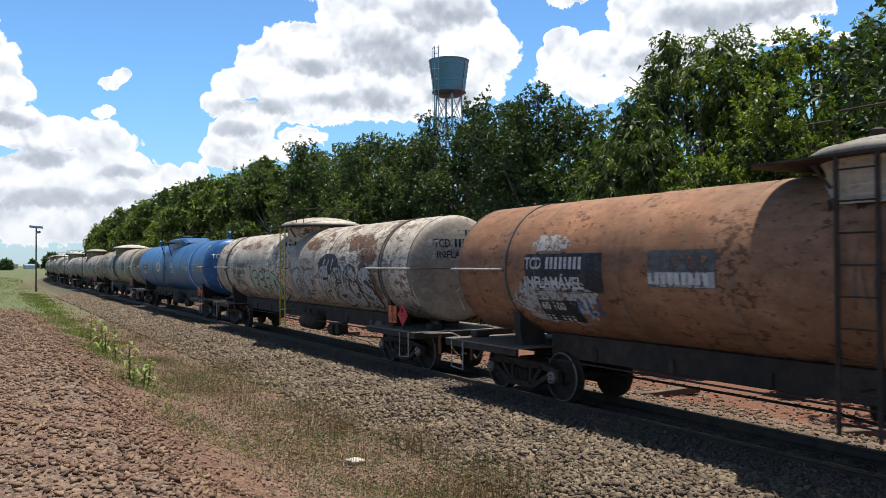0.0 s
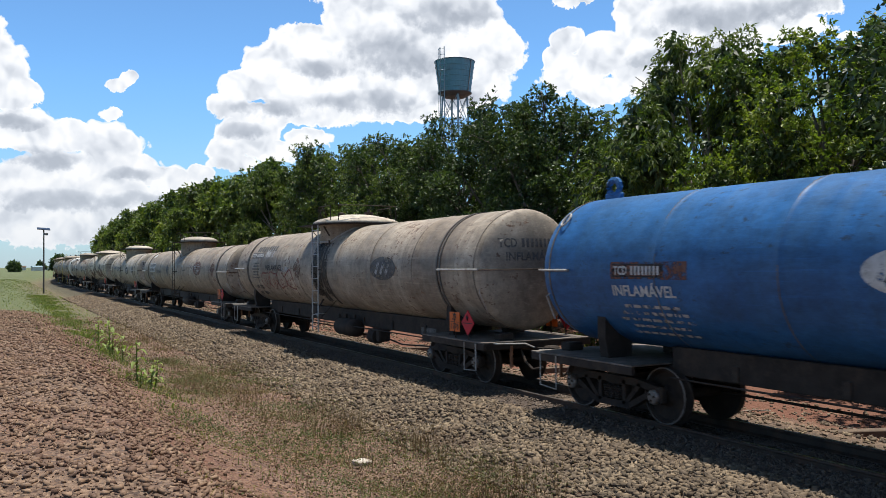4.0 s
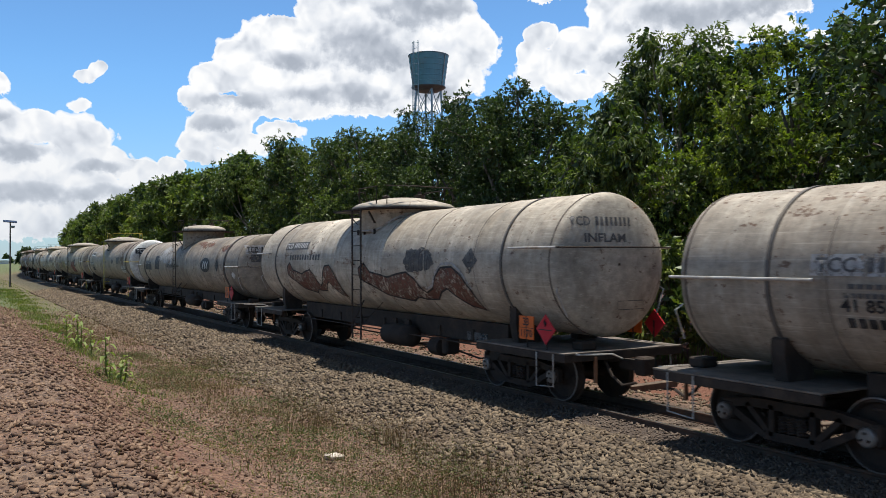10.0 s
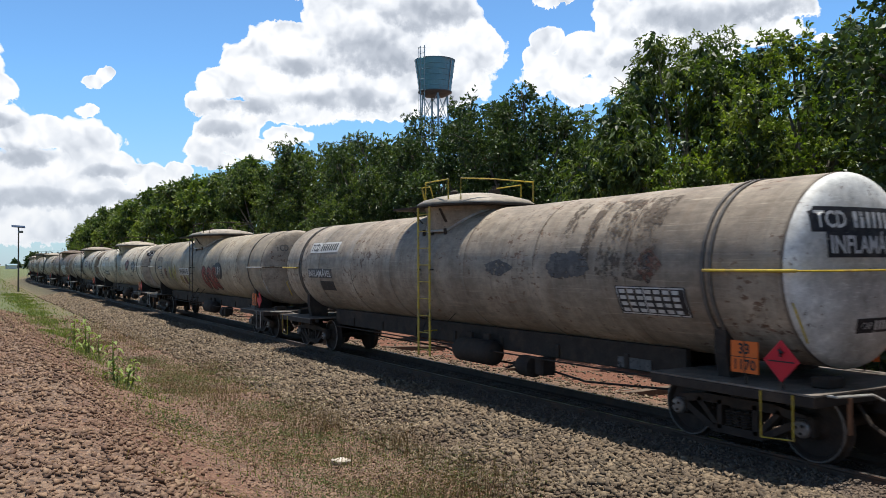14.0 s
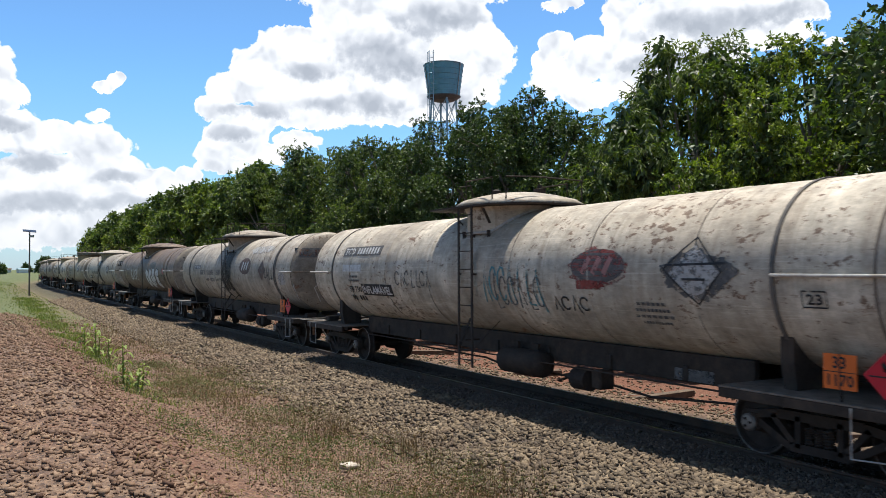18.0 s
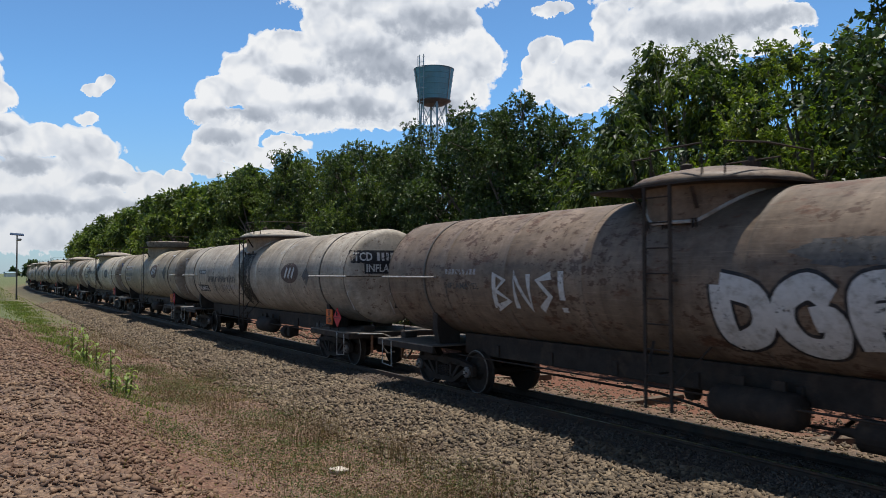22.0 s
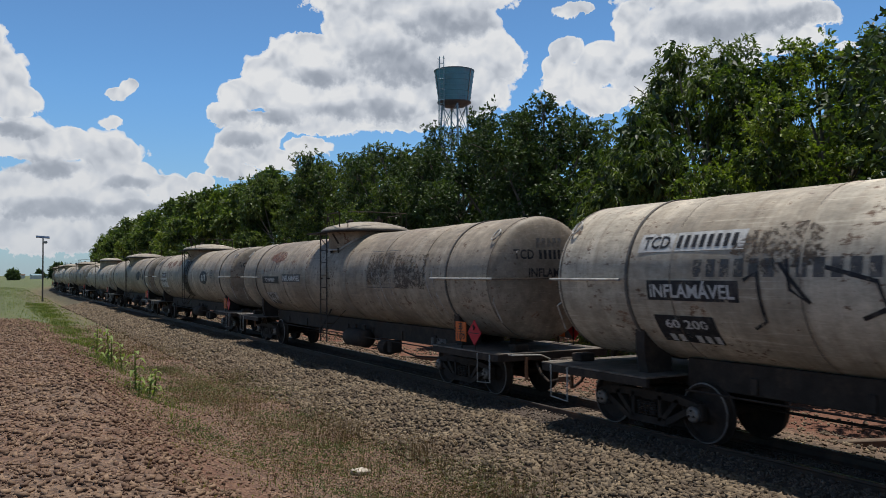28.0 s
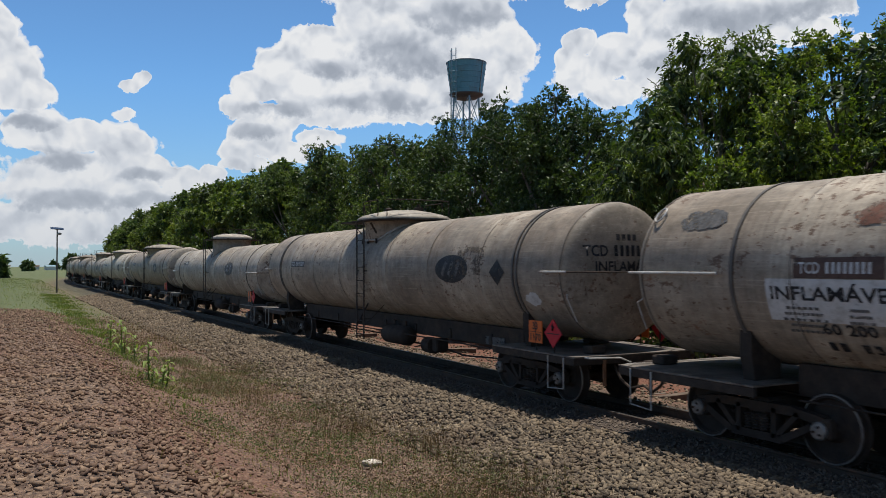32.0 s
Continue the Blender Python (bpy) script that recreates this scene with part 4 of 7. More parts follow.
    part("valve", lathe(bmesh.new(), [(roof - 0.10, 0.09), (roof + 0.05, 0.09), (roof + 0.08, 0.03)], "Z", 12, (-0.3, 0.35, 0)), "iron", car)
    # ladders, with brackets
    lx = 1.22
    for q in (-1, 1):
        lad = part("ladder", tube(bmesh.new(), [(q * lx, 0, 0.98), (q * (lx - 0.30), 0, 0.98)], 0.014, 6), "frame_paint", car)
        for y in (-0.23, 0.23):
            part("stile", beam(bmesh.new(), (q * lx, y, 0.50), (q * lx, y, lad_top), 0.02, 0.055, (0, 1, 0)), "frame_paint", lad)
        for k in range(9):
            z = 0.62 + k * 0.33
            if z < lad_top - 0.1:
                part("rung", tube(bmesh.new(), [(q * lx, -0.23, z), (q * lx, 0.23, z)], 0.011, 6), "frame_paint", lad)
        for y in (-0.23, 0.23):
            part("ladder_brace", beam(bmesh.new(), (q * lx, y, 0.80), (q * 0.80, y * 2.2, 1.34), 0.04, 0.012), "frame_paint", car)
            part("ladder_lug", beam(bmesh.new(), (q * lx, y, Z_T - 0.02), (q * (R_T - 0.01), y * 1.25, Z_T - 0.02), 0.05, 0.03), "frame_paint", car)
        if not low:
            for y in (-0.55, 0.55):
                part("platform_bracket", beam(bmesh.new(), (q * 1.17, y, ztop - 0.01), (q * 0.98, y * 0.85, ztop - 0.26), 0.05, 0.02), "frame_paint", car)
            if dome in ("round", "drum"):
                pts = [(q * 0.9 * math.cos(k * 0.13), 0.9 * math.sin(k * 0.13), Z_T + math.sqrt(max(0.0, (R_T + 0.01) ** 2 - (0.9 * math.cos(k * 0.13)) ** 2))) for k in range(-6, 7)]
                part("collar_weld", tube(bmesh.new(), pts, 0.014, 6), "seam_dirt", car, "weld where the dome meets the barrel")
    # underframe
    part("centre_sill", box(bmesh.new(), -0.17, 0.17, -half - 0.35, half + 0.35, 0.68, 0.852, 0.01), "frame_paint", car)
    for q in (-1, 1):
        bm = bmesh.new()
        box(bm, q * 0.46 - 0.05, q * 0.46 + 0.05, -half + 2.05, half - 2.05, 0.72, Z_T - math.sqrt(R_T ** 2 - 0.17), 0.01)
        part("side_sill", bm, "iron", car)
    for k in range(7):
        y = (-half + 3.2) + k * (2 * half - 6.4) / 6
        part("cross_beam", box(bmesh.new(), -0.54, 0.54, y - 0.05, y + 0.05, 0.74, 0.95, 0.008), "frame_paint", car)
    for e in (-1, 1):
        y0, y1 = sorted((e * (half - 2.0), e * (half + 0.42)))
        part("end_deck", box(bmesh.new(), -1.22, 1.22, y0, y1, deck - 0.025, deck, 0.004), "deck_plate", car, "dark worn steel end deck over the bogie")
        for q in (-1, 1):
            part("deck_edge", box(bmesh.new(), q * 1.19 - 0.03, q * 1.19 + 0.03, y0, y1, 0.74, deck - 0.027, 0.006), "frame_paint", car)
        ye = e * (half + 0.42)
        part("end_beam", box(bmesh.new(), -1.16, 1.16, min(ye, ye - e * 0.08), max(ye, ye - e * 0.08), 0.74, deck - 0.027, 0.006), "frame_paint", car)
        for q in (-1, 1):
            bm = bmesh.new()
            pts = [(q * 0.86, deck + 0.002), (q * 0.40, deck + 0.002)] + [(q * x, Z_T - math.sqrt(R_T ** 2 - x * x) - 0.004) for x in (0.40, 0.66, 0.86)] + [(q * 0.92, Z_T - 0.70), (q * 0.92, deck + 0.30)]
            yy = e * (half - strap)
            a = [bm.verts.new((x, yy - 0.09, z)) for x, z in pts]
            b = [bm.verts.new((x, yy + 0.09, z)) for x, z in pts]
            bm.faces.new(a)
            bm.faces.new(b[::-1])
            for k in range(len(pts)):
                bm.faces.new((a[k], b[k], b[(k + 1) % len(pts)], a[(k + 1) % len(pts)]))
            bmesh.ops.recalc_face_normals(bm, faces=bm.faces)
            part("saddle", bm, "frame_paint", car)
            yo = e * (half + 0.16)
            part("step_iron", tube(bmesh.new(), [(q * 1.23, yo, 0.85), (q * 1.23, yo, 0.36), (q * 1.23, yo - e * 0.42, 0.33), (q * 1.23, yo - e * 0.42, 0.85)], 0.013, 6), "rail_pipe", car)
            zz = Z_T + (0.27 if abs(rail - 0.98) < 0.005 else 0.0)
            x = q * (R_T + 0.09)
            part("handrail", tube(bmesh.new(), [(x, e * (half - rail), zz), (x, e * (half - 0.1), zz), (q * (R_T + 0.04), e * (half + 0.20), zz)], 0.019, 8), "rail_pipe", car, "pale pipe handrail")
            for yy in (half - rail + 0.1, half - 0.12):
                part("rail_lug", beam(bmesh.new(), (x, e * yy, zz), (q * (R_T - 0.02), e * yy, zz), 0.03, 0.03), "rail_pipe", car)
            part("grab_iron", tube(bmesh.new(), [(q * 1.06, e * (half + 0.04), Z_T - 0.34), (q * 1.12, e * (half + 0.12), Z_T - 0.42), (q * 0.94, e * (half + 0.14), Z_T - 0.80)], 0.012, 6), "rail_pipe", car)
        part("handrail", tube(bmesh.new(), [(-R_T - 0.04, e * (half + 0.20), zz), (-0.8, e * (half + 0.40), zz), (0.8, e * (half + 0.40), zz), (R_T + 0.04, e * (half + 0.20), zz)], 0.015, 6), "frame_paint", car)
        bm = bmesh.new()
        y0 = e * (half + 0.34)
        beam(bm, (0, y0, 0.66), (0, e * (half + 0.76), 0.66), 0.13, 0.16)
        box(bm, -0.13, 0.13, min(e * (half + 0.72), e * (half + 0.93)), max(e * (half + 0.72), e * (half + 0.93)), 0.52, 0.80, 0.03)
        part("coupler", bm, "iron", car)
        part("brake_hose", tube(bmesh.new(), [(-0.35, y0, 0.70), (-0.36, e * (half + 0.5), 0.50), (-0.34, e * (half + 0.7), 0.38), (-0.28, e * (half + 0.93), 0.44)], 0.024, 6), "iron", car)
        part("uncoupling_lever", tube(bmesh.new(), [(-1.0, y0, 0.86), (-1.0, e * (half + 0.52), 0.86), (-0.4, e * (half + 0.55), 0.84), (-0.2, e * (half + 0.55), 0.76)], 0.016, 6), "rail_pipe", car)
        part("hose_bracket", beam(bmesh.new(), (-0.62, ye, 0.80), (-0.62, ye, 0.40), 0.05, 0.03), "rust_iron", car)
        part("deck_tool", box(bmesh.new(), -0.75, -0.45, e * (half + 0.14) - 0.12, e * (half + 0.14) + 0.12, deck + 0.001, deck + 0.13, 0.02), "iron", car)
    # brake wheel on the leading end
    if wheel_end:
        bm = bmesh.new()
        tube(bm, [(0.25 + 0.27 * math.cos(t), -half - 0.50, 1.98 + 0.27 * math.sin(t)) for t in np.linspace(0, math.tau, 25)[:-1]], 0.012, 6, closed=True)
        for k in range(3):
            t = k * math.tau / 3 + 0.4
            tube(bm, [(0.25, -half - 0.46, 1.98), (0.25 + 0.27 * math.cos(t), -half - 0.50, 1.98 + 0.27 * math.sin(t))], 0.009, 5)
        part("brake_wheel", bm, "iron", car)
        bm = bmesh.new()
        box(bm, 0.13, 0.37, -half - 0.46, -half - 0.29, 1.88, 2.10, 0.02)
        tube(bm, [(0.25, -half - 0.4, 1.90), (0.25, -half - 0.4, deck)], 0.014, 6)
        part("brake_stand", bm, "iron", car)
    # pale lifting rings on the shoulders
    for e in ((-1, 1) if rings else ()):
        for q in (-1, 1):
            t = radians(42)
            c = Vector((q * (R_T + 0.02) * math.cos(t), e * (half - 0.12), Z_T + (R_T + 0.02) * math.sin(t)))
            n = Vector((q * math.cos(t), 0, math.sin(t)))
            w = Vector((-q * math.sin(t), 0, math.cos(t)))
            part("lifting_ring", tube(bmesh.new(), [c + n * 0.02 + w * 0.13 * math.sin(k * math.tau / 14) + Vector((0, 0.07, 0)) * math.cos(k * math.tau / 14) for k in range(14)], 0.016, 6, closed=True), "rail_pipe", car)
    if low:
        for e in (-1, 1):
            bm = bmesh.new()
            y = e * (half - 0.25)
            tube(bm, [(0, y + 0.13 * math.cos(k * math.tau / 14), ztop + 0.19 + 0.13 * math.sin(k * math.tau / 14)) for k in range(14)], 0.055, 6, closed=True)
            box(bm, -0.045, 0.045, y - 0.20, y + 0.20, ztop - 0.03, ztop + 0.10, 0.02)
            part("lifting_lug", bm, paint, car)
    # air gear under the middle
    bm = lathe(bmesh.new(), [(-1.75, 0.05), (-1.72, 0.18), (-1.64, 0.225), (-0.55, 0.225), (-0.47, 0.18), (-0.44, 0.05)], "Y", 24, (-0.68, 0, 0.66))
    part("air_reservoir", bm, "iron", car, smooth=True)
    for y in (-1.4, -0.8):
        part("reservoir_strap", beam(bmesh.new(), (-0.66, y, 0.86), (-0.66, y, 1.0), 0.05, 0.2), "iron", car)
    part("brake_cylinder", lathe(bmesh.new(), [(-2.75, 0.05), (-2.73, 0.18), (-2.38, 0.18), (-2.32, 0.06), (-2.1, 0.04)], "Y", 18, (-0.55, 0, 0.52)), "iron", car)
    part("brake_valve", box(bmesh.new(), -0.72, -0.42, -3.15, -2.92, 0.42, 0.72, 0.03), "iron", car)
    part("brake_lever", beam(bmesh.new(), (-0.75, -2.15, 0.46), (0.25, -1.75, 0.52), 0.07, 0.02), "iron", car)
    part("brake_rod", tube(bmesh.new(), [(-0.45, -2.1, 0.50), (-0.42, -0.2, 0.46), (0.0, 1.2, 0.48), (0.2, half - 2.3, 0.45)], 0.02, 6), "iron", car)
    part("brake_rod", tube(bmesh.new(), [(-0.35, -half + 2.5, 0.5), (-0.5, -4.0, 0.42), (-0.45, -2.9, 0.5)], 0.018, 6), "iron", car)
    bm = bmesh.new()
    box(bm, -0.2, 0.2, 0.25, 0.85, 0.80, 1.22, 0.03)
    lathe(bm, [(0.48, 0.10), (0.55, 0.13), (0.66, 0.13), (0.82, 0.09)], "Z", 14, (0, 0.55, 0))
    part("outlet_valve", bm, "iron", car)
    part("air_pipe", tube(bmesh.new(), [(-0.80, -half + 2.3, 0.72), (-0.80, half - 2.3, 0.72)], 0.014, 6), "iron", car)
    part("data_panel", box(bmesh.new(), -0.524, -0.512, -half + 2.7, -half + 3.4, 0.74, 0.90), "faded_ink", car, "small dark data panel on the sill")
    # bogies
    wheelsets = []
    side = {s: None for s in (-1, 1)}
    spring = wset = cap = None
    for e in (-1, 1):
        bog = part("bogie", build_bogie_body(), "iron", car)
        bog.matrix_basis = pose(0, e * (half - bogie), 0)
        for s in (-1, 1):
            if side[s] is None:
                side[s] = part("side_frame", build_side_frame(s), "iron", bog)
            else:
                share("side_frame", side[s], bog, Matrix())
            for dy in (-0.12, 0.0, 0.12):
                m = pose(s * 0.745, dy, WHEEL_R - 0.14)
                if spring is None:
                    spring = part("spring", build_spring(), "frame_paint", bog)
                    spring.matrix_basis = m
                else:
                    share("spring", spring, bog, m)
            for dy in (-AXLE, AXLE):
                m = pose(s * 0.79, dy, WHEEL_R)
                if cap is None:
                    bm = lathe(bmesh.new(), [(-0.05, 0.105), (0.03, 0.105), (0.05, 0.085), (0.055, 0.02)], "X", 20)
                    cap = part("axle_cap", bm, "rim_steel", bog, "pale bearing cap")
                    cap.matrix_basis = m @ pose(0, 0, 0, 0, 0, 0 if s > 0 else 180)
                else:
                    share("axle_cap", cap, bog, m @ pose(0, 0, 0, 0, 0, 0 if s > 0 else 180))
        for dy in (-AXLE, AXLE):
            m = pose(0, dy, WHEEL_R)
            if wset is None:
                wset = part("wheelset", build_wheelset(), "iron", bog)
                wset.matrix_basis = m
                rims = [part("wheel_rim", build_wheel_rim(s), "rim_steel", wset) for s in (-1, 1)]
                ws = wset
            else:
                ws = share("wheelset", wset, bog, m)
                for r in rims:
                    share("wheel_rim", r, ws, Matrix())
    # hazard plates stand on the deck at both sides, at the leading end
    yp, yd = -half + plate, -half + plate - 0.50
    for q in (-1, 1):
        bm = box(bmesh.new(), q * 1.15 - 0.008, q * 1.15 + 0.008, yp - 0.19, yp + 0.19, 1.01, 1.38)
        plate = part("hazard_plate", bm, "orange_plate", car, "orange hazard plate with black numbers")
        part("plate_stand", beam(bmesh.new(), (q * 1.13, yp, deck), (q * 1.13, yp, 1.34), 0.02, 0.02), "frame_paint", car)
        part("plate_stand", beam(bmesh.new(), (q * 1.13, yd, deck), (q * 1.13, yd, 1.25), 0.02, 0.02), "frame_paint", car)
        bm = bmesh.new()
        d = 0.235
        for xx in (q * 1.15 - 0.008, q * 1.15 + 0.008):
            bm.faces.new([bm.verts.new((xx, yd + a, 1.20 + b)) for a, b in ((-d, 0), (0, -d), (d, 0), (0, d))])
        bm.verts.ensure_lookup_table()
        for k in range(4):
            bm.faces.new((bm.verts[k], bm.verts[(k + 1) % 4], bm.verts[4 + (k + 1) % 4], bm.verts[4 + k]))
        diamond = part("hazard_diamond", bm, "red_plate", car, "red flammable diamond")
        if q < 0:
            flat_text("33", 0.17, plate, -1.162, yp, 1.285, "plate_ink")
            flat_text("1170", 0.165, plate, -1.162, yp, 1.10, "plate_ink")
            part("plate_line", box(bmesh.new(), -1.163, -1.1585, yp - 0.19, yp + 0.19, 1.19, 1.198), "plate_ink", plate)
            part("plate_seam", box(bmesh.new(), -1.163, -1.1585, yp - 0.012, yp + 0.002, 1.01, 1.38), "plate_ink", plate)
            part("flame_sign", tube(bmesh.new(), [(-1.161, yd, 1.25), (-1.161, yd - 0.015, 1.29), (-1.161, yd + 0.02, 1.32), (-1.161, yd + 0.005, 1.36)], [0.022, 0.032, 0.02, 0.003], 6), "plate_ink", diamond)
            part("sign_line", box(bmesh.new(), -1.163, -1.1585, yd - 0.17, yd + 0.17, 1.185, 1.20), "plate_ink", diamond)
    return car


def flat_text(text, size, parent, x, y, z, mat):
    bm = text_mesh(text, size)
    for v in bm.verts:
        v.co = Vector((x, y - v.co.x, z + v.co.y))
    return part("number", bm, mat, parent)


# ---- paint work, lettering and spray on the barrels ----


TANKS = {}      # half length, radius, middle height and depth of the ends of each wagon's barrel


def slice_up(bm, step, both=False):
    """Cuts a flat mesh into narrow bands, so that it can follow the curve."""
    if not bm.verts:
        return bm
    for axis in ((1, 0) if both else (1,)):
        lo, hi = min(v.co[axis] for v in bm.verts), max(v.co[axis] for v in bm.verts)
        n = int((hi - lo) / step)
        for k in range(1, n + 1):
            no, co = Vector((0, 0, 0)), Vector((0, 0, 0))
            no[axis], co[axis] = 1, lo + k * (hi - lo) / (n + 1)
            bmesh.ops.bisect_plane(bm, geom=bm.verts[:] + bm.edges[:] + bm.faces[:], plane_co=co, plane_no=no)
    return bm


LOOSE = ("number_block", "small_print", "worn_word", "mark_inlay", "spray_line")


def on_barrel(name, bm, car, u, z, mat, layer=1, label=""):
    """Lays a flat mesh (x to the right, y up) on the barrel's side, its middle at u along the wagon and the height z."""
    slice_up(bm, 0.10)
    _, rt, zt, _ = TANKS[car]
    a0 = math.asin(max(-0.95, min(0.95, (z - zt) / rt)))
    r = rt + 0.006 + 0.004 * layer
    for v in bm.verts:
        a = a0 + v.co.y / rt
        v.co = Vector((-r * math.cos(a), u - v.co.x, zt + r * math.sin(a)))
    return tagged(part(name, bm, mat, car, label), kind="stuff" if name in LOOSE else "")


def on_end(name, bm, car, x, z, mat, layer=1, label=""):
    """The same on the dished leading end."""
    slice_up(bm, 0.10, True)
    half, rt, zt, deep = TANKS[car]
    for v in bm.verts:
        xx, zz = x + v.co.x, z + v.co.y
        v.co = Vector((xx, -half - head_y(math.hypot(xx, zz - zt) / rt, deep) - 0.004 - 0.004 * layer, zz))
    return tagged(part(name, bm, mat, car, label), kind="stuff" if name in LOOSE else "")


def panel(w, h):
    bm = bmesh.new()
    bm.faces.new([bm.verts.new((x * w / 2, y * h / 2, 0)) for x, y in ((-1, -1), (1, -1), (1, 1), (-1, 1))])
    return bm


def ellipse(w, h):
    bm = bmesh.new()
    bm.faces.new([bm.verts.new((w / 2 * math.cos(t), h / 2 * math.sin(t), 0)) for t in np.linspace(0, math.tau, 33)[:-1]])
    return bm


def lozenge(w, h):
    bm = bmesh.new()
    bm.faces.new([bm.verts.new((x * w / 2, y * h / 2, 0)) for x, y in ((-1, 0), (0, -1), (1, 0), (0, 1))])
    return bm


def strokes(paths, w):
    """Broad spray lines along paths, mitred a little."""
    bm = bmesh.new()
    for pts in paths:
        pts = [Vector((*p, 0)) for p in pts]
        left, right = [], []
        for i, p in enumerate(pts):
            d = (pts[min(i + 1, len(pts) - 1)] - pts[max(i - 1, 0)])
            d = d.normalized() if d.length > 1e-6 else Vector((1, 0, 0))
            nrm = Vector((-d.y, d.x, 0)) * w / 2
            left.append(bm.verts.new(p + nrm))
            right.append(bm.verts.new(p - nrm))
        for i in range(len(pts) - 1):
            bm.faces.new((left[i], right[i], right[i + 1], left[i + 1]))
    return bm


def bars(n, w, h, gap=0.35, skip=()):
    """A line of writing that cannot be read: n bars in a row."""
    bm = bmesh.new()
    p = w / n
    for i in range(n):
        if i in skip:
            continue
        x0 = -w / 2 + i * p
        bm.faces.new([bm.verts.new(c) for c in ((x0, -h / 2, 0), (x0 + p * (1 - gap), -h / 2, 0), (x0 + p * (1 - gap), h / 2, 0), (x0, h / 2, 0))])
    return bm


def bubble(rnd, w, h):
    """The closed outline of one puffy spray letter."""
    k = rnd.uniform(0, 6)
    return [(w / 2 * math.cos(t) * (1 + 0.22 * math.sin(2 * t + k)), h / 2 * math.sin(t) * (1 + 0.25 * math.sin(3 * t + k))) for t in np.linspace(0, math.tau, 15)]


def fit_text(text, w, h):
    """A word as a flat mesh that fills w by h."""
    bm = text_mesh(text, 1.0)
    x0, x1 = min(v.co.x for v in bm.verts), max(v.co.x for v in bm.verts)
    y0, y1 = min(v.co.y for v in bm.verts), max(v.co.y for v in bm.verts)
    for v in bm.verts:
        v.co = Vector(((v.co.x - (x0 + x1) / 2) * w / (x1 - x0), (v.co.y - (y0 + y1) / 2) * h / (y1 - y0), 0))
    return bm


def fleet_number(car, where, u, z, w, h, ink, ground=None, letters="TCD"):
    """The class letters, and bars in place of the number, on w by h."""
    put, s = (on_barrel, -1) if where == "side" else (on_end, 1)
    if ground:
        put("lettering_ground", panel(w * 1.08, h * 1.45), car, u, z, ground, 0)
    put("lettering", fit_text(letters, w * 0.30, h), car, u - s * w * 0.35, z, ink, 1, "painted wagon class letters")
    put("number_block", bars(8, w * 0.62, h * 0.94, 0.42), car, u + s * w * 0.19, z, ink, 1)


def flammable(car, where, u, z, w, h, ink, ground=None):
    put = on_barrel if where == "side" else on_end
    if ground:
        put("lettering_ground", panel(w * 1.08, h * 1.4), car, u, z, ground, 0)
    put("lettering", fit_text("INFLAMÁVEL", w, h * 1.18), car, u, z + h * 0.09, ink, 1, "painted flammable warning word")


def load_figure(car, text, u, z, w, h, ink):
    """The load limit in figures, with bars for the date below."""
    on_barrel("lettering", fit_text(text, w, h), car, u, z, ink, 1, "painted load limit")
    on_barrel("number_block", bars(6, w * 1.25, h * 0.9, 0.4, (2, )), car, u - w * 0.1, z - h * 1.35, ink, 1)


GLYPHS = (  # strokes of loose sprayed shapes, on a unit square
    [[(-0.32, -0.5), (-0.36, 0.1), (-0.25, 0.45), (0.42, 0.5)], [(-0.32, 0.02), (0.28, 0.08)]],
    [[(0.42, 0.42), (0.0, 0.5), (-0.34, 0.3), (-0.2, 0.02), (0.28, 0.0)], [(-0.25, 0.0), (-0.36, -0.3), (0.0, -0.5), (0.42, -0.4)]],
    [[(0.4, 0.3), (0.05, 0.5), (-0.36, 0.3), (-0.44, -0.1), (-0.2, -0.45), (0.2, -0.48), (0.4, -0.2), (0.36, 0.02), (0.05, 0.0)]],
    [[(0.42, 0.38), (0.1, 0.5), (-0.3, 0.36), (-0.2, 0.08), (0.24, -0.08), (0.36, -0.34), (0.0, -0.5), (-0.42, -0.42)]],
    [[(-0.36, 0.46), (-0.32, -0.46), (0.15, -0.4), (0.4, -0.1), (0.3, 0.3), (-0.36, 0.46)]],
)


def rounded(pts, n=5):
    """A smooth line through the points."""
    q = [pts[0]] + list(pts) + [pts[-1]]
    out = []
    for a, b, c, d in zip(q, q[1:], q[2:], q[3:]):
        for k in range(n):
            t = k / n
            out.append(tuple(0.5 * (2 * b[j] + (c[j] - a[j]) * t + (2 * a[j] - 5 * b[j] + 4 * c[j] - d[j]) * t * t + (3 * b[j] - a[j] - 3 * c[j] + d[j]) * t ** 3) for j in (0, 1)))
    return out + [tuple(pts[-1])]


def puffy(car, glyphs, u, z, w, h, fill, line, sw=0.22):
    """Sprayed shapes in a row: broad strokes over a broader outline."""
    n = len(glyphs)
    for i, k in enumerate(glyphs):
        uu = u + w / 2 - (i + 0.5) * w / n
        paths = [rounded([(x * w / n * 0.82, y * (h - sw)) for x, y in p]) for p in GLYPHS[k]]
        on_barrel("spray_line", strokes(paths, sw + 0.09), car, uu, z - 0.03 * (i % 2), line, 1)
        on_barrel("spray_fill", strokes(paths, sw), car, uu, z - 0.03 * (i % 2), fill, 2)


def logo(car, u, z, w, h, mat, inner="faded_white"):
    """A faded oval company mark with three slanted plain shapes."""
    on_barrel("company_mark", ellipse(w, h), car, u, z, mat, 0, "dark oval company mark")
    q = h * 0.24
    paths = [[(k * w * 0.20 - w * 0.07, -q), (k * w * 0.20 + w * 0.05, q)] for k in (-1, 0, 1)]
    on_barrel("mark_inlay", strokes(paths, h * 0.19), car, u, z, inner, 1)


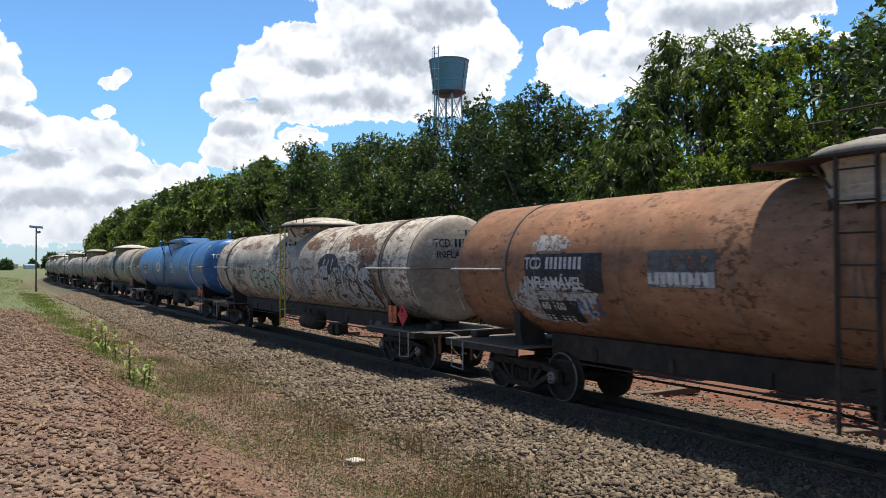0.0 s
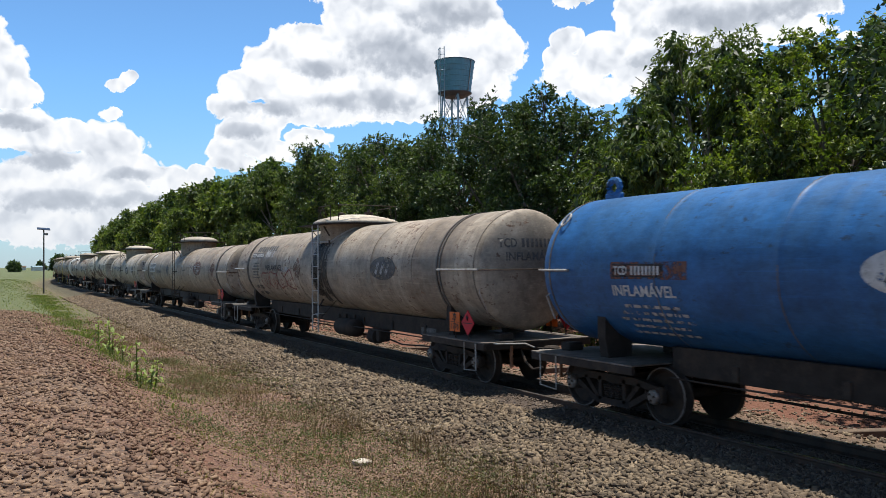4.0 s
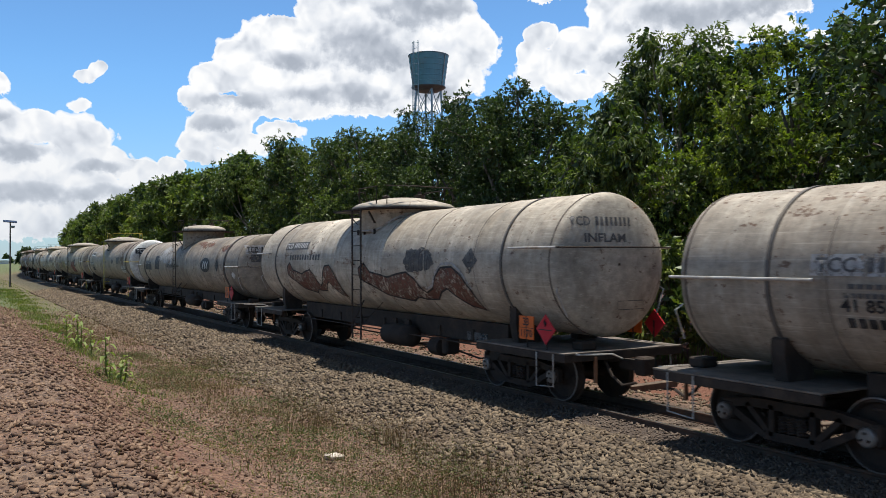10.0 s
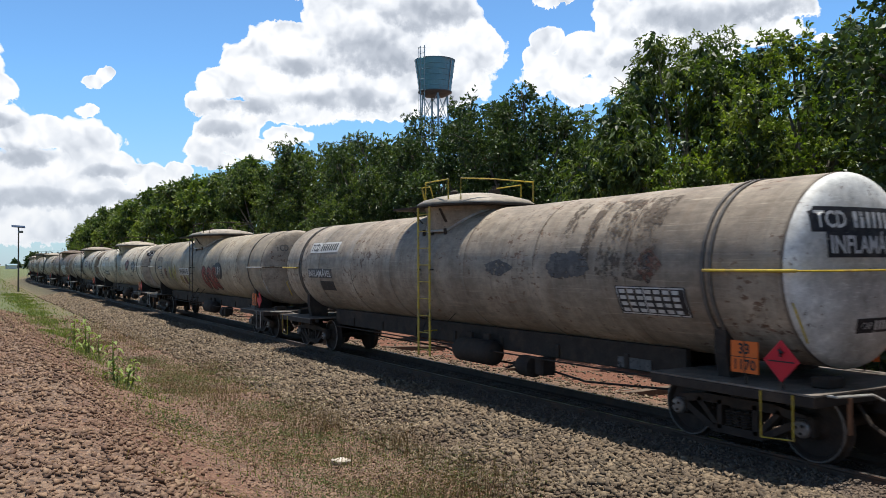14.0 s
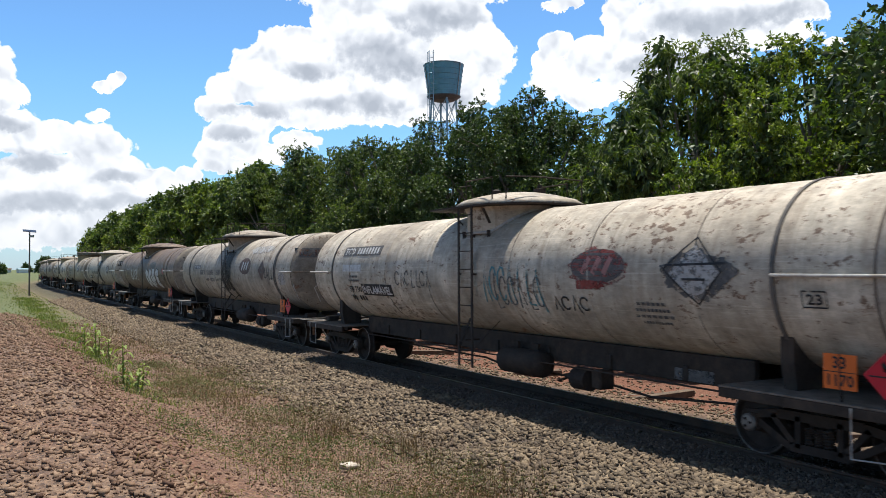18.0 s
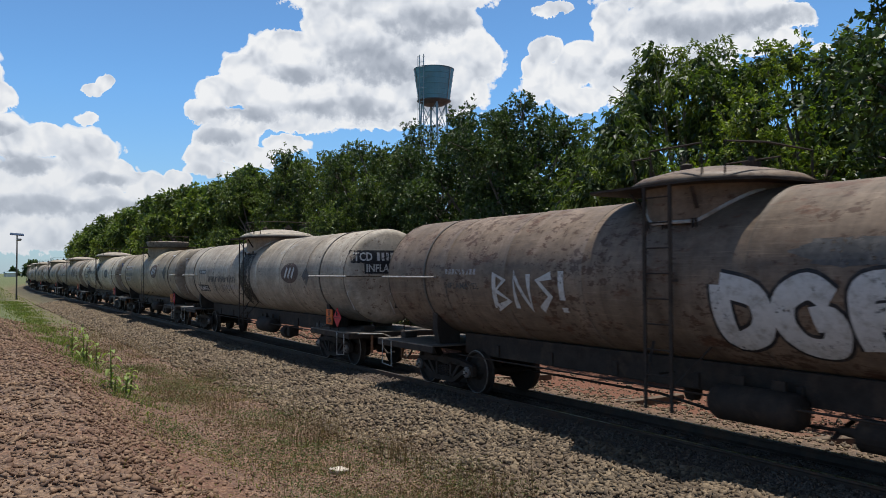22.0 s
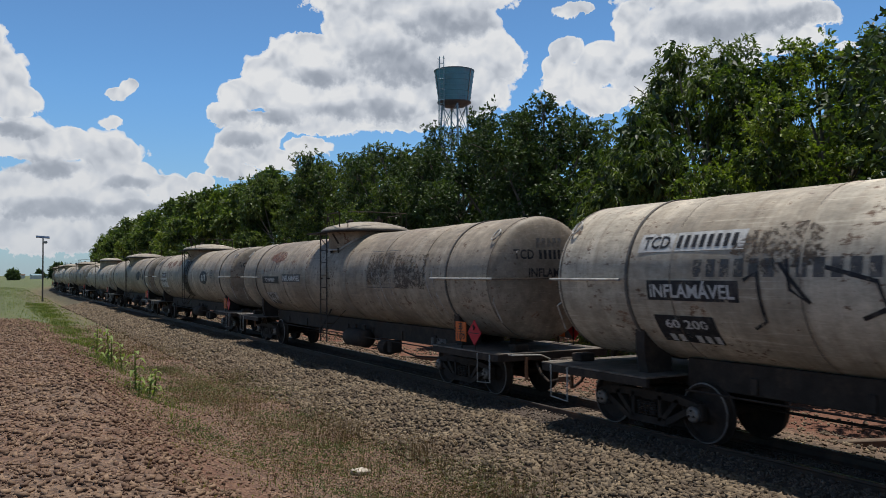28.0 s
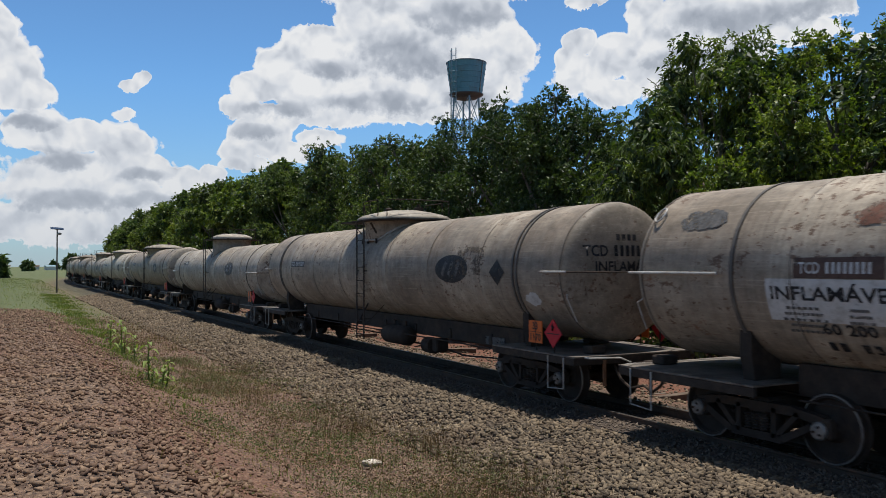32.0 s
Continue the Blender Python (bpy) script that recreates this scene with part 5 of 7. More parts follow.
def warning_lozenge(car, u, z, d, mat):
    on_barrel("warning_lozenge", lozenge(d, d * 0.92), car, u, z, mat, 0, "faded warning diamond")
    on_barrel("lozenge_mark", strokes([[(-d * 0.1, d * 0.05), (0, d * 0.22), (d * 0.08, d * 0.04)], [(-d * 0.14, -d * 0.08), (d * 0.14, -d * 0.08)]], 0.03), car, u, z, "faded_ink", 1)


def small_print(car, u, z, w, rows, ink, h=0.05):
    for k in range(rows):
        on_barrel("small_print", bars(6 + (k * 3) % 5, w * (0.75 + 0.25 * ((k * 7) % 3) / 2), h, 0.25), car, u, z - k * h * 1.9, ink, 1)


def tag(car, seed, u, z, w, h, line, lw=0.035, n=7):
    """A quick sprayed scrawl of loops and strokes."""
    rnd = random.Random(seed)
    paths = []
    for i in range(n):
        x = -w / 2 + (i + 0.5) * w / n
        k = rnd.choice((0, 1, 2))
        if k == 0:
            paths.append([(x - 0.3 * w / n, -h / 2), (x, h / 2 * rnd.uniform(0.7, 1.2)), (x + 0.4 * w / n, -h / 2 * rnd.uniform(0.6, 1.4))])
        elif k == 1:
            paths.append([(x + 0.45 * w / n * math.cos(t), 0.42 * h * math.sin(t)) for t in np.linspace(0.5, 5.6, 9)])
        else:
            paths.append([(x, h / 2), (x - 0.1 * w / n, -h / 2 * rnd.uniform(0.8, 1.5)), (x + 0.5 * w / n, -h / 2)])
    on_barrel("spray_line", strokes(paths, lw), car, u, z, line, 2)


def rust_patch(car, seed, u, z, w, h, mat):
    rnd = random.Random(seed)
    bm = bmesh.new()
    k = rnd.uniform(0, 9)
    bm.faces.new([bm.verts.new((w / 2 * math.cos(t) * (1 + 0.10 * math.sin(3 * t + k) + 0.07 * math.sin(7 * t + 2 * k) + 0.05 * math.sin(17 * t)), h / 2 * math.sin(t) * (1 + 0.12 * math.sin(4 * t + 2 * k) + 0.08 * math.sin(9 * t + k) + 0.05 * math.sin(19 * t)), 0)) for t in np.linspace(0, math.tau, 41)[:-1]])
    on_barrel("worn_patch", bm, car, u, z, mat, 0)


WIDE, LOW = (1.16, 2.20), (1.09, 2.06)       # barrel radius and middle height of the two builds
# middle of each wagon along the line at the start; dome; half length, radius and middle height of the barrel;
# strap, handrail, bogie and hazard plate from the barrel's end, double strap; paint of barrel, leading end and dome lid; ladder; label
FLEET = [
    (5.3, "wide", (8.2, *WIDE), (1.6, 1.6, 1.5, 0.75, False), "paint_rust", "paint_rust", "paint_grey", "frame_paint", "rust-orange tank wagon, its paint burnt to bare rust"),
    (23.85, "wide", (8.2, *WIDE), (1.42, 2.0, 1.15, 0.76, True), "paint_flaked", "paint_grey", "paint_pale", "yellow_pipe", "pale flaking tank wagon covered with sprayed letters"),
    (42.45, "low", (8.0, *WIDE), (1.0, 0.6, 1.05, 0.70, False), "paint_blue", "paint_blue", "frame_paint", "frame_paint", "blue tank wagon with a low manway housing"),
    (61.2, "wide", (8.4, *WIDE), (1.4, 1.3, 1.5, 0.75, True), "paint_warm", "paint_warm", "paint_pale", "rail_pipe", "dusty warm-grey tank wagon with faded red spray"),
    (81.4, "round", (9.9, *LOW), (1.6, 1.25, 1.65, 0.95, True), "paint_warm", "paint_dark", "paint_grey", "frame_paint", "dusty brown-grey tank wagon with an upright dome"),
    (100.4, "round", (6.62, *LOW), (1.24, 1.87, 1.3, 0.64, False), "paint_grey", "paint_grey", "paint_pale", "frame_paint", "grey tank wagon with dark oval mark and drip stains"),
    (116.65, "wide", (6.98, *WIDE), (1.32, 0.98, 1.37, 0.62, False), "paint_pale", "paint_pale", "paint_pale", "frame_paint", "pale tank wagon with a brown sprayed wave"),
    (134.8, "round", (8.55, *LOW), (1.6, 1.22, 1.65, 1.0, True), "paint_dark", "paint_grey", "paint_grey", "frame_paint", "dark blotched tank wagon with a dark oval mark"),
    (153.7, "wide", (8.17, *WIDE), (1.1, 1.07, 0.98, 0.54, True), "paint_warm", "paint_white", "paint_grey", "yellow_pipe", "grey tank wagon with white end and yellow ladder"),
]
FLEET += [
    (173.0, "long", (8.8, *WIDE), (1.35, 1.2, 1.3, 0.7, False), "paint_khaki", "paint_grey", "paint_grey", "frame_paint", "pale tank wagon with red and ochre spray"),
    (192.15, "wide", (7.9, *WIDE), (1.25, 1.21, 0.97, 0.43, False), "paint_pale", "paint_grey", "paint_pale", "frame_paint", "pale grey tank wagon with teal scrawls"),
    (209.2, "wide", (7.2, *WIDE), (1.5, 0.7, 1.56, 0.74, True), "paint_grey", "paint_dark", "paint_dark", "frame_paint", "grey tank wagon with brown oval mark"),
    (226.25, "wide", (7.95, *WIDE), (1.58, 2.12, 1.65, 1.0, False), "paint_brown", "paint_dark", "paint_brown", "frame_paint", "brown rusty tank wagon with white puffy spray"),
    (244.8, "wide", (8.2, *WIDE), (1.57, 2.08, 1.6, 0.92, False), "paint_grey", "paint_grey", "paint_grey", "frame_paint", "grey tank wagon with faded oval mark"),
    (261.85, "drum", (7.05, *WIDE), (1.5, 0.67, 1.3, 0.70, False), "paint_khaki", "paint_dark", "paint_dark", "frame_paint", "brown-grey tank wagon with brown oval mark"),
    (278.9, "wide", (8.0, *WIDE), (1.55, 1.5, 1.5, 0.8, False), "paint_pale", "paint_dark", "paint_grey", "frame_paint", "pale scratched tank wagon with black scrawls"),
    (297.25, "wide", (8.2, *WIDE), (1.56, 2.06, 1.6, 0.99, False), "paint_warm", "paint_dark", "paint_grey", "frame_paint", "patched grey tank wagon with rubbed-out spray"),
    (315.6, "wide", (8.25, *WIDE), (1.62, 1.47, 1.63, 0.73, False), "paint_warm", "paint_dark", "paint_grey", "frame_paint", "pale tank wagon with dark oval mark"),
    (334.05, "wide", (8.3, *WIDE), (1.36, 0.45, 1.5, 0.72, True), "paint_warm", "paint_dark", "paint_grey", "frame_paint", "warm-grey tank wagon with oval mark and lozenge"),
]
for _k in range(8):
    FLEET.append((352.3 + 18.2 * _k, "wide" if _k % 3 else "round", (8.2, *(WIDE if _k % 3 else LOW)), (1.5, 1.2, 1.5, 0.75, False), ("paint_grey", "paint_warm", "paint_pale")[_k % 3], "paint_grey", "paint_grey", "frame_paint", "weathered grey tank wagon far down the line"))


def letter_wagon(i, car):
    """What is painted and sprayed on each wagon's near side and leading end."""
    if i in (3, 11, 13, 15, 17):
        rnd = random.Random(200 + i)
        for k in range(9):
            u, w, low = 0.40 - 0.13 * k + rnd.uniform(-0.05, 0.05), rnd.uniform(0.10, 0.34), rnd.uniform(-1.1, -0.6)
            on_barrel("drip_stain", strokes([[(0.0, 0.75), (0.03, 0.3), (-0.02, -0.2), (0.02, low)]], w), car, u, 2.2, "spill", k % 3)
    W, K, F, FW, BR = "white_ink", "black_ink", "faded_ink", "faded_white", "brown_ink"
    if i == 0:
        rust_patch(car, 5, 5.35, 1.66, 2.2, 0.85, FW)
        on_barrel("lettering_ground", panel(1.95, 0.60), car, 5.05, 2.15, K, 0)
        fleet_number(car, "side", 5.25, 2.30, 1.52, 0.20, W)
        flammable(car, "side", 5.27, 2.00, 1.52, 0.20, W)
        rust_patch(car, 15, 5.4, 2.62, 1.0, 0.3, FW)
        small_print(car, 5.5, 1.80, 0.9, 2, FW, 0.04)
        on_barrel("lettering_ground", panel(1.0, 0.42), car, 5.28, 1.54, K, 1)
        load_figure(car, "60 100", 5.42, 1.62, 0.62, 0.15, W)
        tag(car, 3, 4.5, 1.65, 0.7, 0.26, "blue_spray", 0.05, 3)
        on_barrel("worn_patch", panel(1.2, 0.5), car, 2.52, 2.22, F, 0)
        on_barrel("worn_patch", panel(1.16, 0.2), car, 2.52, 2.08, FW, 1)
        on_barrel("worn_word", bars(9, 1.1, 0.15, 0.35), car, 2.55, 2.09, W, 2)
        tag(car, 8, -0.2, 2.2, 0.7, 0.8, F, 0.03, 3)
    elif i == 1:
        logo(car, -3.54, 2.30, 1.38, 0.56, K)
        puffy(car, (0, 1, 2, 3), -4.55, 1.70, 3.5, 1.15, FW, K, 0.30)
        puffy(car, (2, 0), -1.56, 1.72, 1.9, 0.95, FW, F, 0.28)
        puffy(car, (0, 1, 0, 4), 2.15, 1.72, 2.7, 0.75, "mint_spray", F, 0.18)
        tag(car, 11, -5.9, 1.75, 1.1, 0.45, K, 0.03, 5)
        tag(car, 4, -7.0, 2.0, 0.6, 0.6, F, 0.02, 4)
        warning_lozenge(car, -5.75, 2.22, 0.46, "red_spray")
        fleet_number(car, "side", 5.05, 2.27, 1.6, 0.15, F)
        flammable(car, "side", 5.05, 2.04, 1.6, 0.15, F)
        small_print(car, 5.1, 1.85, 0.9, 3, F)
        for k, (u, z, w, h) in enumerate(((-5.3, 2.85, 1.4, 0.5), (-6.1, 2.6, 0.9, 0.7), (-2.2, 2.85, 1.6, 0.35), (-6.3, 1.75, 0.6, 0.7), (-4.6, 2.95, 1.0, 0.3), (4.2, 2.9, 2.2, 0.3))):
            rust_patch(car, 70 + k, u, z, w, h, "flaked_rust")
        on_end("lettering_ground", panel(1.36, 0.46), car, -0.08, 2.61, FW, 0)
        fleet_number(car, "end", 0.0, 2.74, 1.28, 0.19, K)
        flammable(car, "end", 0.03, 2.50, 1.22, 0.17, K)
        on_end("number_block", bars(3, 0.26, 0.12), car, 0.26, 2.97, K, 1)
    elif i == 2:
        logo(car, 1.93, 2.20, 1.30, 0.54, W, "plate_ink")
        on_barrel("company_mark", strokes([[(-0.36, 0.0), (-0.12, 0.0)], [(-0.04, 0.0), (0.12, 0.0)], [(0.20, 0.0), (0.36, 0.0)]], 0.30), car, -1.65, 2.28, W, 1, "white company mark of plain shapes")
        on_barrel("mark_inlay", strokes([[(-0.26, 0.10), (0.26, 0.10)], [(-0.31, 0.0), (0.31, 0.0)], [(-0.22, 0.12), (-0.38, -0.12)], [(0.22, 0.12), (0.38, -0.12)]], 0.045), car, -1.65, 1.95, W, 1)
        rust_patch(car, 2, -4.73, 2.2, 0.75, 0.5, FW)
        on_barrel("worn_word", strokes([[(-0.68, 0.12), (0.68, 0.12), (0.68, -0.12), (-0.68, -0.12), (-0.68, 0.12)], [(-0.45, 0.12), (-0.45, -0.12)], [(-0.18, 0.12), (-0.18, -0.12)], [(0.1, 0.12), (0.1, -0.12)], [(0.38, 0.12), (0.38, -0.12)]], 0.025), car, -6.6, 2.18, FW, 1)
        on_barrel("warning_lozenge", lozenge(0.42, 0.40), car, -7.72, 2.14, "orange_plate", 0, "small orange warning diamond")
        fleet_number(car, "end", -0.06, 2.64, 1.6, 0.20, W)
        flammable(car, "end", 0.08, 2.37, 1.17, 0.18, W)
        on_end("small_print", bars(8, 0.5, 0.06), car, 0.55, 1.94, W, 1)
        on_end("small_print", bars(7, 0.45, 0.06), car, 0.55, 1.82, W, 1)
        on_barrel("lettering_ground", panel(1.5, 0.24), car, 5.75, 2.20, "rust_spray", 0)
        fleet_number(car, "side", 5.95, 2.20, 0.95, 0.13, W, K)
        flammable(car, "side", 5.86, 1.92, 1.25, 0.17, W)
        small_print(car, 5.75, 1.70, 1.5, 5, FW, 0.05)
        on_barrel("small_print", bars(22, 1.6, 0.05, 0.3), car, 1.4, 1.40, FW, 1)
    elif i == 3:
        on_barrel("number_block", bars(9, 2.2, 0.20, 0.3), car, 5.2, 2.85, F, 0)
        fleet_number(car, "side", 5.95, 2.64, 1.3, 0.13, W, F)
        on_barrel("lettering_ground", panel(0.9, 0.28), car, 4.75, 2.70, FW, 0)
        flammable(car, "side", 4.05, 2.24, 1.75, 0.19, K)
        small_print(car, 6.0, 2.38, 0.85, 6, F)
        load_figure(car, "60 200", 6.0, 1.60, 0.80, 0.15, K)
        rnd = random.Random(31)
        for k in range(4):
            uu = 5.0 - 0.82 * k
            on_barrel("spray_line", strokes([[(x * 0.95, y * 0.55) for x, y in bubble(rnd, 0.95, 1.0)]], 0.05), car, uu, 1.85, "red_spray", 1)
            on_barrel("spray_line", strokes([[(0.02, 0.05), (0.1, 0.1), (0.12, -0.06), (-0.06, -0.1), (-0.1, 0.1)]], 0.04), car, uu, 1.8, "red_spray", 2)
        on_barrel("lettering_ground", panel(0.76, 0.16), car, 2.86, 2.18, FW, 0)
        warning_lozenge(car, 1.76, 2.20, 0.78, BR)
        logo(car, -4.3, 2.22, 1.4, 0.54, F)
        fleet_number(car, "end", -0.1, 2.7, 1.3, 0.18, F)
        flammable(car, "end", 0.0, 2.45, 1.2, 0.17, F)
    elif i == 4:
        on_barrel("company_mark", ellipse(1.6, 0.62), car, -4.6, 2.20, "rust_spray", 0, "worn brown oval company mark")
        rust_patch(car, 1, -4.6, 2.20, 1.3, 0.40, FW)
        warning_lozenge(car, -7.46, 2.16, 0.76, BR)
        on_barrel("worn_patch", strokes([[(-0.3, 0), (0.3, 0.02)]], 0.06), car, -1.8, 2.10, F, 1)
        on_end("worn_word", fit_text("INFLAM", 0.9, 0.17), car, -0.1, 2.46, K, 1)
        on_end("worn_word", bars(6, 0.5, 0.12), car, 0.4, 1.65, F, 1)
        fleet_number(car, "side", 6.77, 2.38, 1.8, 0.14, K, FW)
        flammable(car, "side", 6.88, 2.14, 1.5, 0.19, K, W)
        small_print(car, 6.9, 1.90, 0.9, 2, F, 0.04)
        on_barrel("lettering_ground", panel(1.2, 0.42), car, 7.0, 1.58, FW, 0)
        load_figure(car, "60 100", 6.95, 1.66, 0.66, 0.14, K)
        on_barrel("worn_word", fit_text("INFLAMÁVEL", 1.5, 0.2), car, 4.69, 2.05, F, 1)
        on_barrel("scrape", panel(0.6, 0.24), car, 7.7, 2.88, W, 1)
        warning_lozenge(car, 2.4, 2.15, 0.75, F)
        for k in range(4):
            on_barrel("scrape", strokes([[(-0.5, 0.0), (0.0, 0.015), (0.55, -0.01)]], 0.014), car, -2.0 - 1.7 * k, 2.72 + 0.04 * (k % 2), FW, 1)
    elif i == 5:
        logo(car, -1.89, 2.02, 1.22, 0.50, K, W)
        warning_lozenge(car, -4.33, 2.07, 0.62, K)
        rust_patch(car, 8, -4.0, 2.1, 0.5, 0.5, FW)
        on_barrel("worn_patch", lozenge(0.4, 0.4), car, -4.7, 2.08, F, 0)
        for k, u in enumerate((-0.95, -1.2, 1.2, 1.45, 1.7)):
            on_barrel("drip_stain", strokes([[(0.05, 0.45), (0.0, 0.1), (-0.04, -0.35)]], 0.06), car, u, 2.65, "ochre_spray" if k % 2 else BR, 0)
        fleet_number(car, "side", 4.0, 2.22, 1.55, 0.16, F, FW, "TCC")
        flammable(car, "side", 1.78, 2.11, 1.5, 0.19, W, K)
        small_print(car, 4.1, 2.0, 0.8, 2, F)
        on_barrel("lettering", fit_text("41 850", 0.6, 0.14), car, 4.2, 1.80, K, 1, "painted load limit")
        on_barrel("number_block", bars(6, 0.7, 0.11), car, 4.1, 1.62, K, 1)
        on_end("lettering_ground", panel(0.6, 0.62), car, -0.55, 2.36, FW, 0)
        fleet_number(car, "end", -0.09, 2.49, 1.45, 0.20, K, None, "TCC")
        flammable(car, "end", -0.04, 2.23, 1.38, 0.19, K)
        on_end("lettering_ground", ellipse(0.66, 0.44), car, 0.36, 1.61, FW, 0)
        on_end("lettering", fit_text("CAP", 0.2, 0.08), car, 0.2, 1.63, K, 1)
        on_end("number_block", bars(5, 0.3, 0.11), car, 0.48, 1.62, K, 1)
    elif i == 6:
        crest = [(-2.5, 0.3), (-2.2, 0.42), (-1.9, 0.22), (-1.5, 0.18), (-1.1, 0.12), (-0.6, 0.2), (-0.2, 0.24), (0.1, 0.1), (0.3, -0.1), (0.45, -0.18), (0.75, -0.08), (0.95, 0.16), (1.2, 0.34), (1.6, 0.36), (1.9, 0.2), (2.15, -0.1), (2.3, -0.5), (1.9, -0.42), (1.5, -0.2), (1.3, -0.06), (1.05, -0.14), (0.8, -0.32), (0.3, -0.34), (0.0, -0.30), (-0.3, -0.42), (-0.9, -0.36), (-1.4, -0.30), (-1.9, -0.1), (-2.3, 0.0), (-2.5, 0.08)]
        for u, q in ((-2.45, 1.0), (2.9, 0.72)):
            bm = bmesh.new()
            bm.faces.new([bm.verts.new((x * q, y, 0)) for x, y in crest])
            on_barrel("spray_fill", bm, car, u, 1.80, "rust_spray", 0)
            on_barrel("spray_line", strokes([[(x * q, y) for x, y in crest + crest[:1]]], 0.04), car, u, 1.80, K, 1)
        on_barrel("spray_line", strokes([[(x + 0.03, y + 0.07) for x, y in crest[9:16]]], 0.05), car, -2.45, 1.80, FW, 2)
        fleet_number(car, "side", 4.13, 2.66, 1.55, 0.15, W, F)
        rust_patch(car, 8, -2.73, 2.28, 1.2, 0.5, F)
        tag(car, 62, -2.73, 2.28, 1.1, 0.4, K, 0.02, 6)
        warning_lozenge(car, -4.68, 2.27, 0.5, F)
        on_barrel("worn_word", bars(12, 2.2, 0.14, 0.4), car, 3.4, 2.35, F, 0)
        fleet_number(car, "end", -0.28, 2.88, 1.2, 0.15, F)
        on_end("worn_word", fit_text("INFLAM", 0.8, 0.14), car, -0.25, 2.62, F, 1)
        on_end("number_block", strokes([[(-0.3, 0.07), (0.3, 0.07), (0.3, -0.07), (-0.3, -0.07), (-0.3, 0.07)]], 0.012), car, 0.3, 1.55, F, 1)
    elif i == 7:
        logo(car, -4.41, 2.10, 1.35, 0.54, K, W)
        warning_lozenge(car, -6.0, 2.09, 0.52, K)
        rust_patch(car, 6, -7.95, 1.77, 0.40, 0.2, W)
        for k, (u, z, w, h) in enumerate(((-3.6, 2.85, 2.0, 0.3), (-6.6, 2.7, 1.2, 0.3), (-2.4, 2.95, 1.4, 0.2))):
            rust_patch(car, 9 + k, u, z, w, h, BR)
        rust_patch(car, 16, 2.6, 2.55, 2.4, 0.8, FW)
        rust_patch(car, 17, 1.7, 2.3, 1.3, 0.6, FW)
        fleet_number(car, "side", 6.05, 2.17, 1.1, 0.13, FW, K)
        on_barrel("lettering_ground", panel(1.4, 0.24), car, 6.05, 1.96, K, 0)
        on_barrel("lettering_ground", panel(0.9, 0.62), car, 4.07, 2.18, K, 0)
        on_barrel("worn_word", fit_text("INFLAMÁVEL", 1.9, 0.2), car, 1.2, 2.06, K, 1)
        fleet_number(car, "end", -0.22, 2.62, 1.2, 0.20, K, FW)
        on_end("lettering_ground", panel(1.0, 0.24), car, -0.2, 2.34, F, 0)
    elif i == 8:
        rust_patch(car, 4, -4.34, 2.27, 1.0, 0.42, F)
        rust_patch(car, 6, -2.5, 2.22, 0.8, 0.25, F)
        for u, ww in ((-5.3, 0.5), (-4.75, 0.2), (-5.9, 0.55), (-4.2, 0.25)):
            on_barrel("drip_stain", strokes([[(0.02, 0.75), (0.05, 0.2), (0.0, -0.2), (-0.06, -0.6)]], ww), car, u, 2.65, "stain", 0)
        warning_lozenge(car, -6.06, 2.27, 0.56, BR)
        on_barrel("lettering_ground", panel(1.30, 0.42), car, -6.06, 1.78, K, 0)
        on_barrel("small_print", strokes([[(-0.62, 0.19), (0.62, 0.19), (0.62, -0.19), (-0.62, -0.19), (-0.62, 0.19)], [(-0.1, 0.19), (-0.1, -0.19)]], 0.02), car, -6.06, 1.78, W, 1)
        for k in range(4):
            on_barrel("small_print", bars(7, 1.15, 0.055, 0.3), car, -6.06, 1.91 - k * 0.085, W, 1)
        fleet_number(car, "side", 5.57, 2.72, 1.75, 0.20, K, W)
        flammable(car, "side", 5.68, 2.06, 1.5, 0.17, W, F)
        on_barrel("lettering_ground", panel(0.9, 0.25), car, 5.3, 1.75, K, 0)
        fleet_number(car, "end", -0.07, 2.78, 1.50, 0.20, W, K)
        flammable(car, "end", 0.04, 2.50, 1.35, 0.22, W, K)
        on_end("lettering_ground", panel(0.80, 0.17), car, 0.2, 1.56, K, 0)
        on_end("lettering", fit_text("CAP", 0.2, 0.08), car, -0.02, 1.56, FW, 1)
        on_end("number_block", bars(5, 0.42, 0.11), car, 0.34, 1.56, W, 1)
    elif i == 9:
        puffy(car, (2, 3, 1), -2.5, 1.78, 2.2, 0.9, "red_spray", K, 0.26)
        logo(car, -3.75, 2.06, 1.15, 0.62, K)
        rnd = random.Random(9)
        for k, (u, z, w, h, m) in enumerate(((4.3, 1.95, 0.5, 0.8, "olive_spray"), (3.6, 1.85, 0.6, 0.9, "olive_spray"), (3.2, 2.1, 0.4, 0.5, "ochre_spray"), (2.3, 1.68, 0.7, 0.5, "ochre_spray"), (1.7, 1.62, 0.6, 0.5, "rust_spray"), (5.2, 1.9, 0.6, 0.7, "rust_spray"), (1.2, 1.68, 0.4, 0.5, "olive_spray"))):
            bm = bmesh.new()
            bm.faces.new([bm.verts.new((x * w / 2 * rnd.uniform(0.6, 1.2), y * h / 2 * rnd.uniform(0.6, 1.1), 0)) for x, y in ((-1, -0.7), (0.8, -1), (1, 0.5), (0.1, 1), (-0.8, 0.8))])
            on_barrel("spray_fill", bm, car, u, z, m, k % 3)
        tag(car, 93, 3.6, 1.8, 3.4, 0.5, "faded_ink", 0.025, 6)
        flammable(car, "side", 1.58, 2.02, 1.55, 0.20, K, W)
        fleet_number(car, "side", 6.41, 2.16, 0.95, 0.11, W, K)
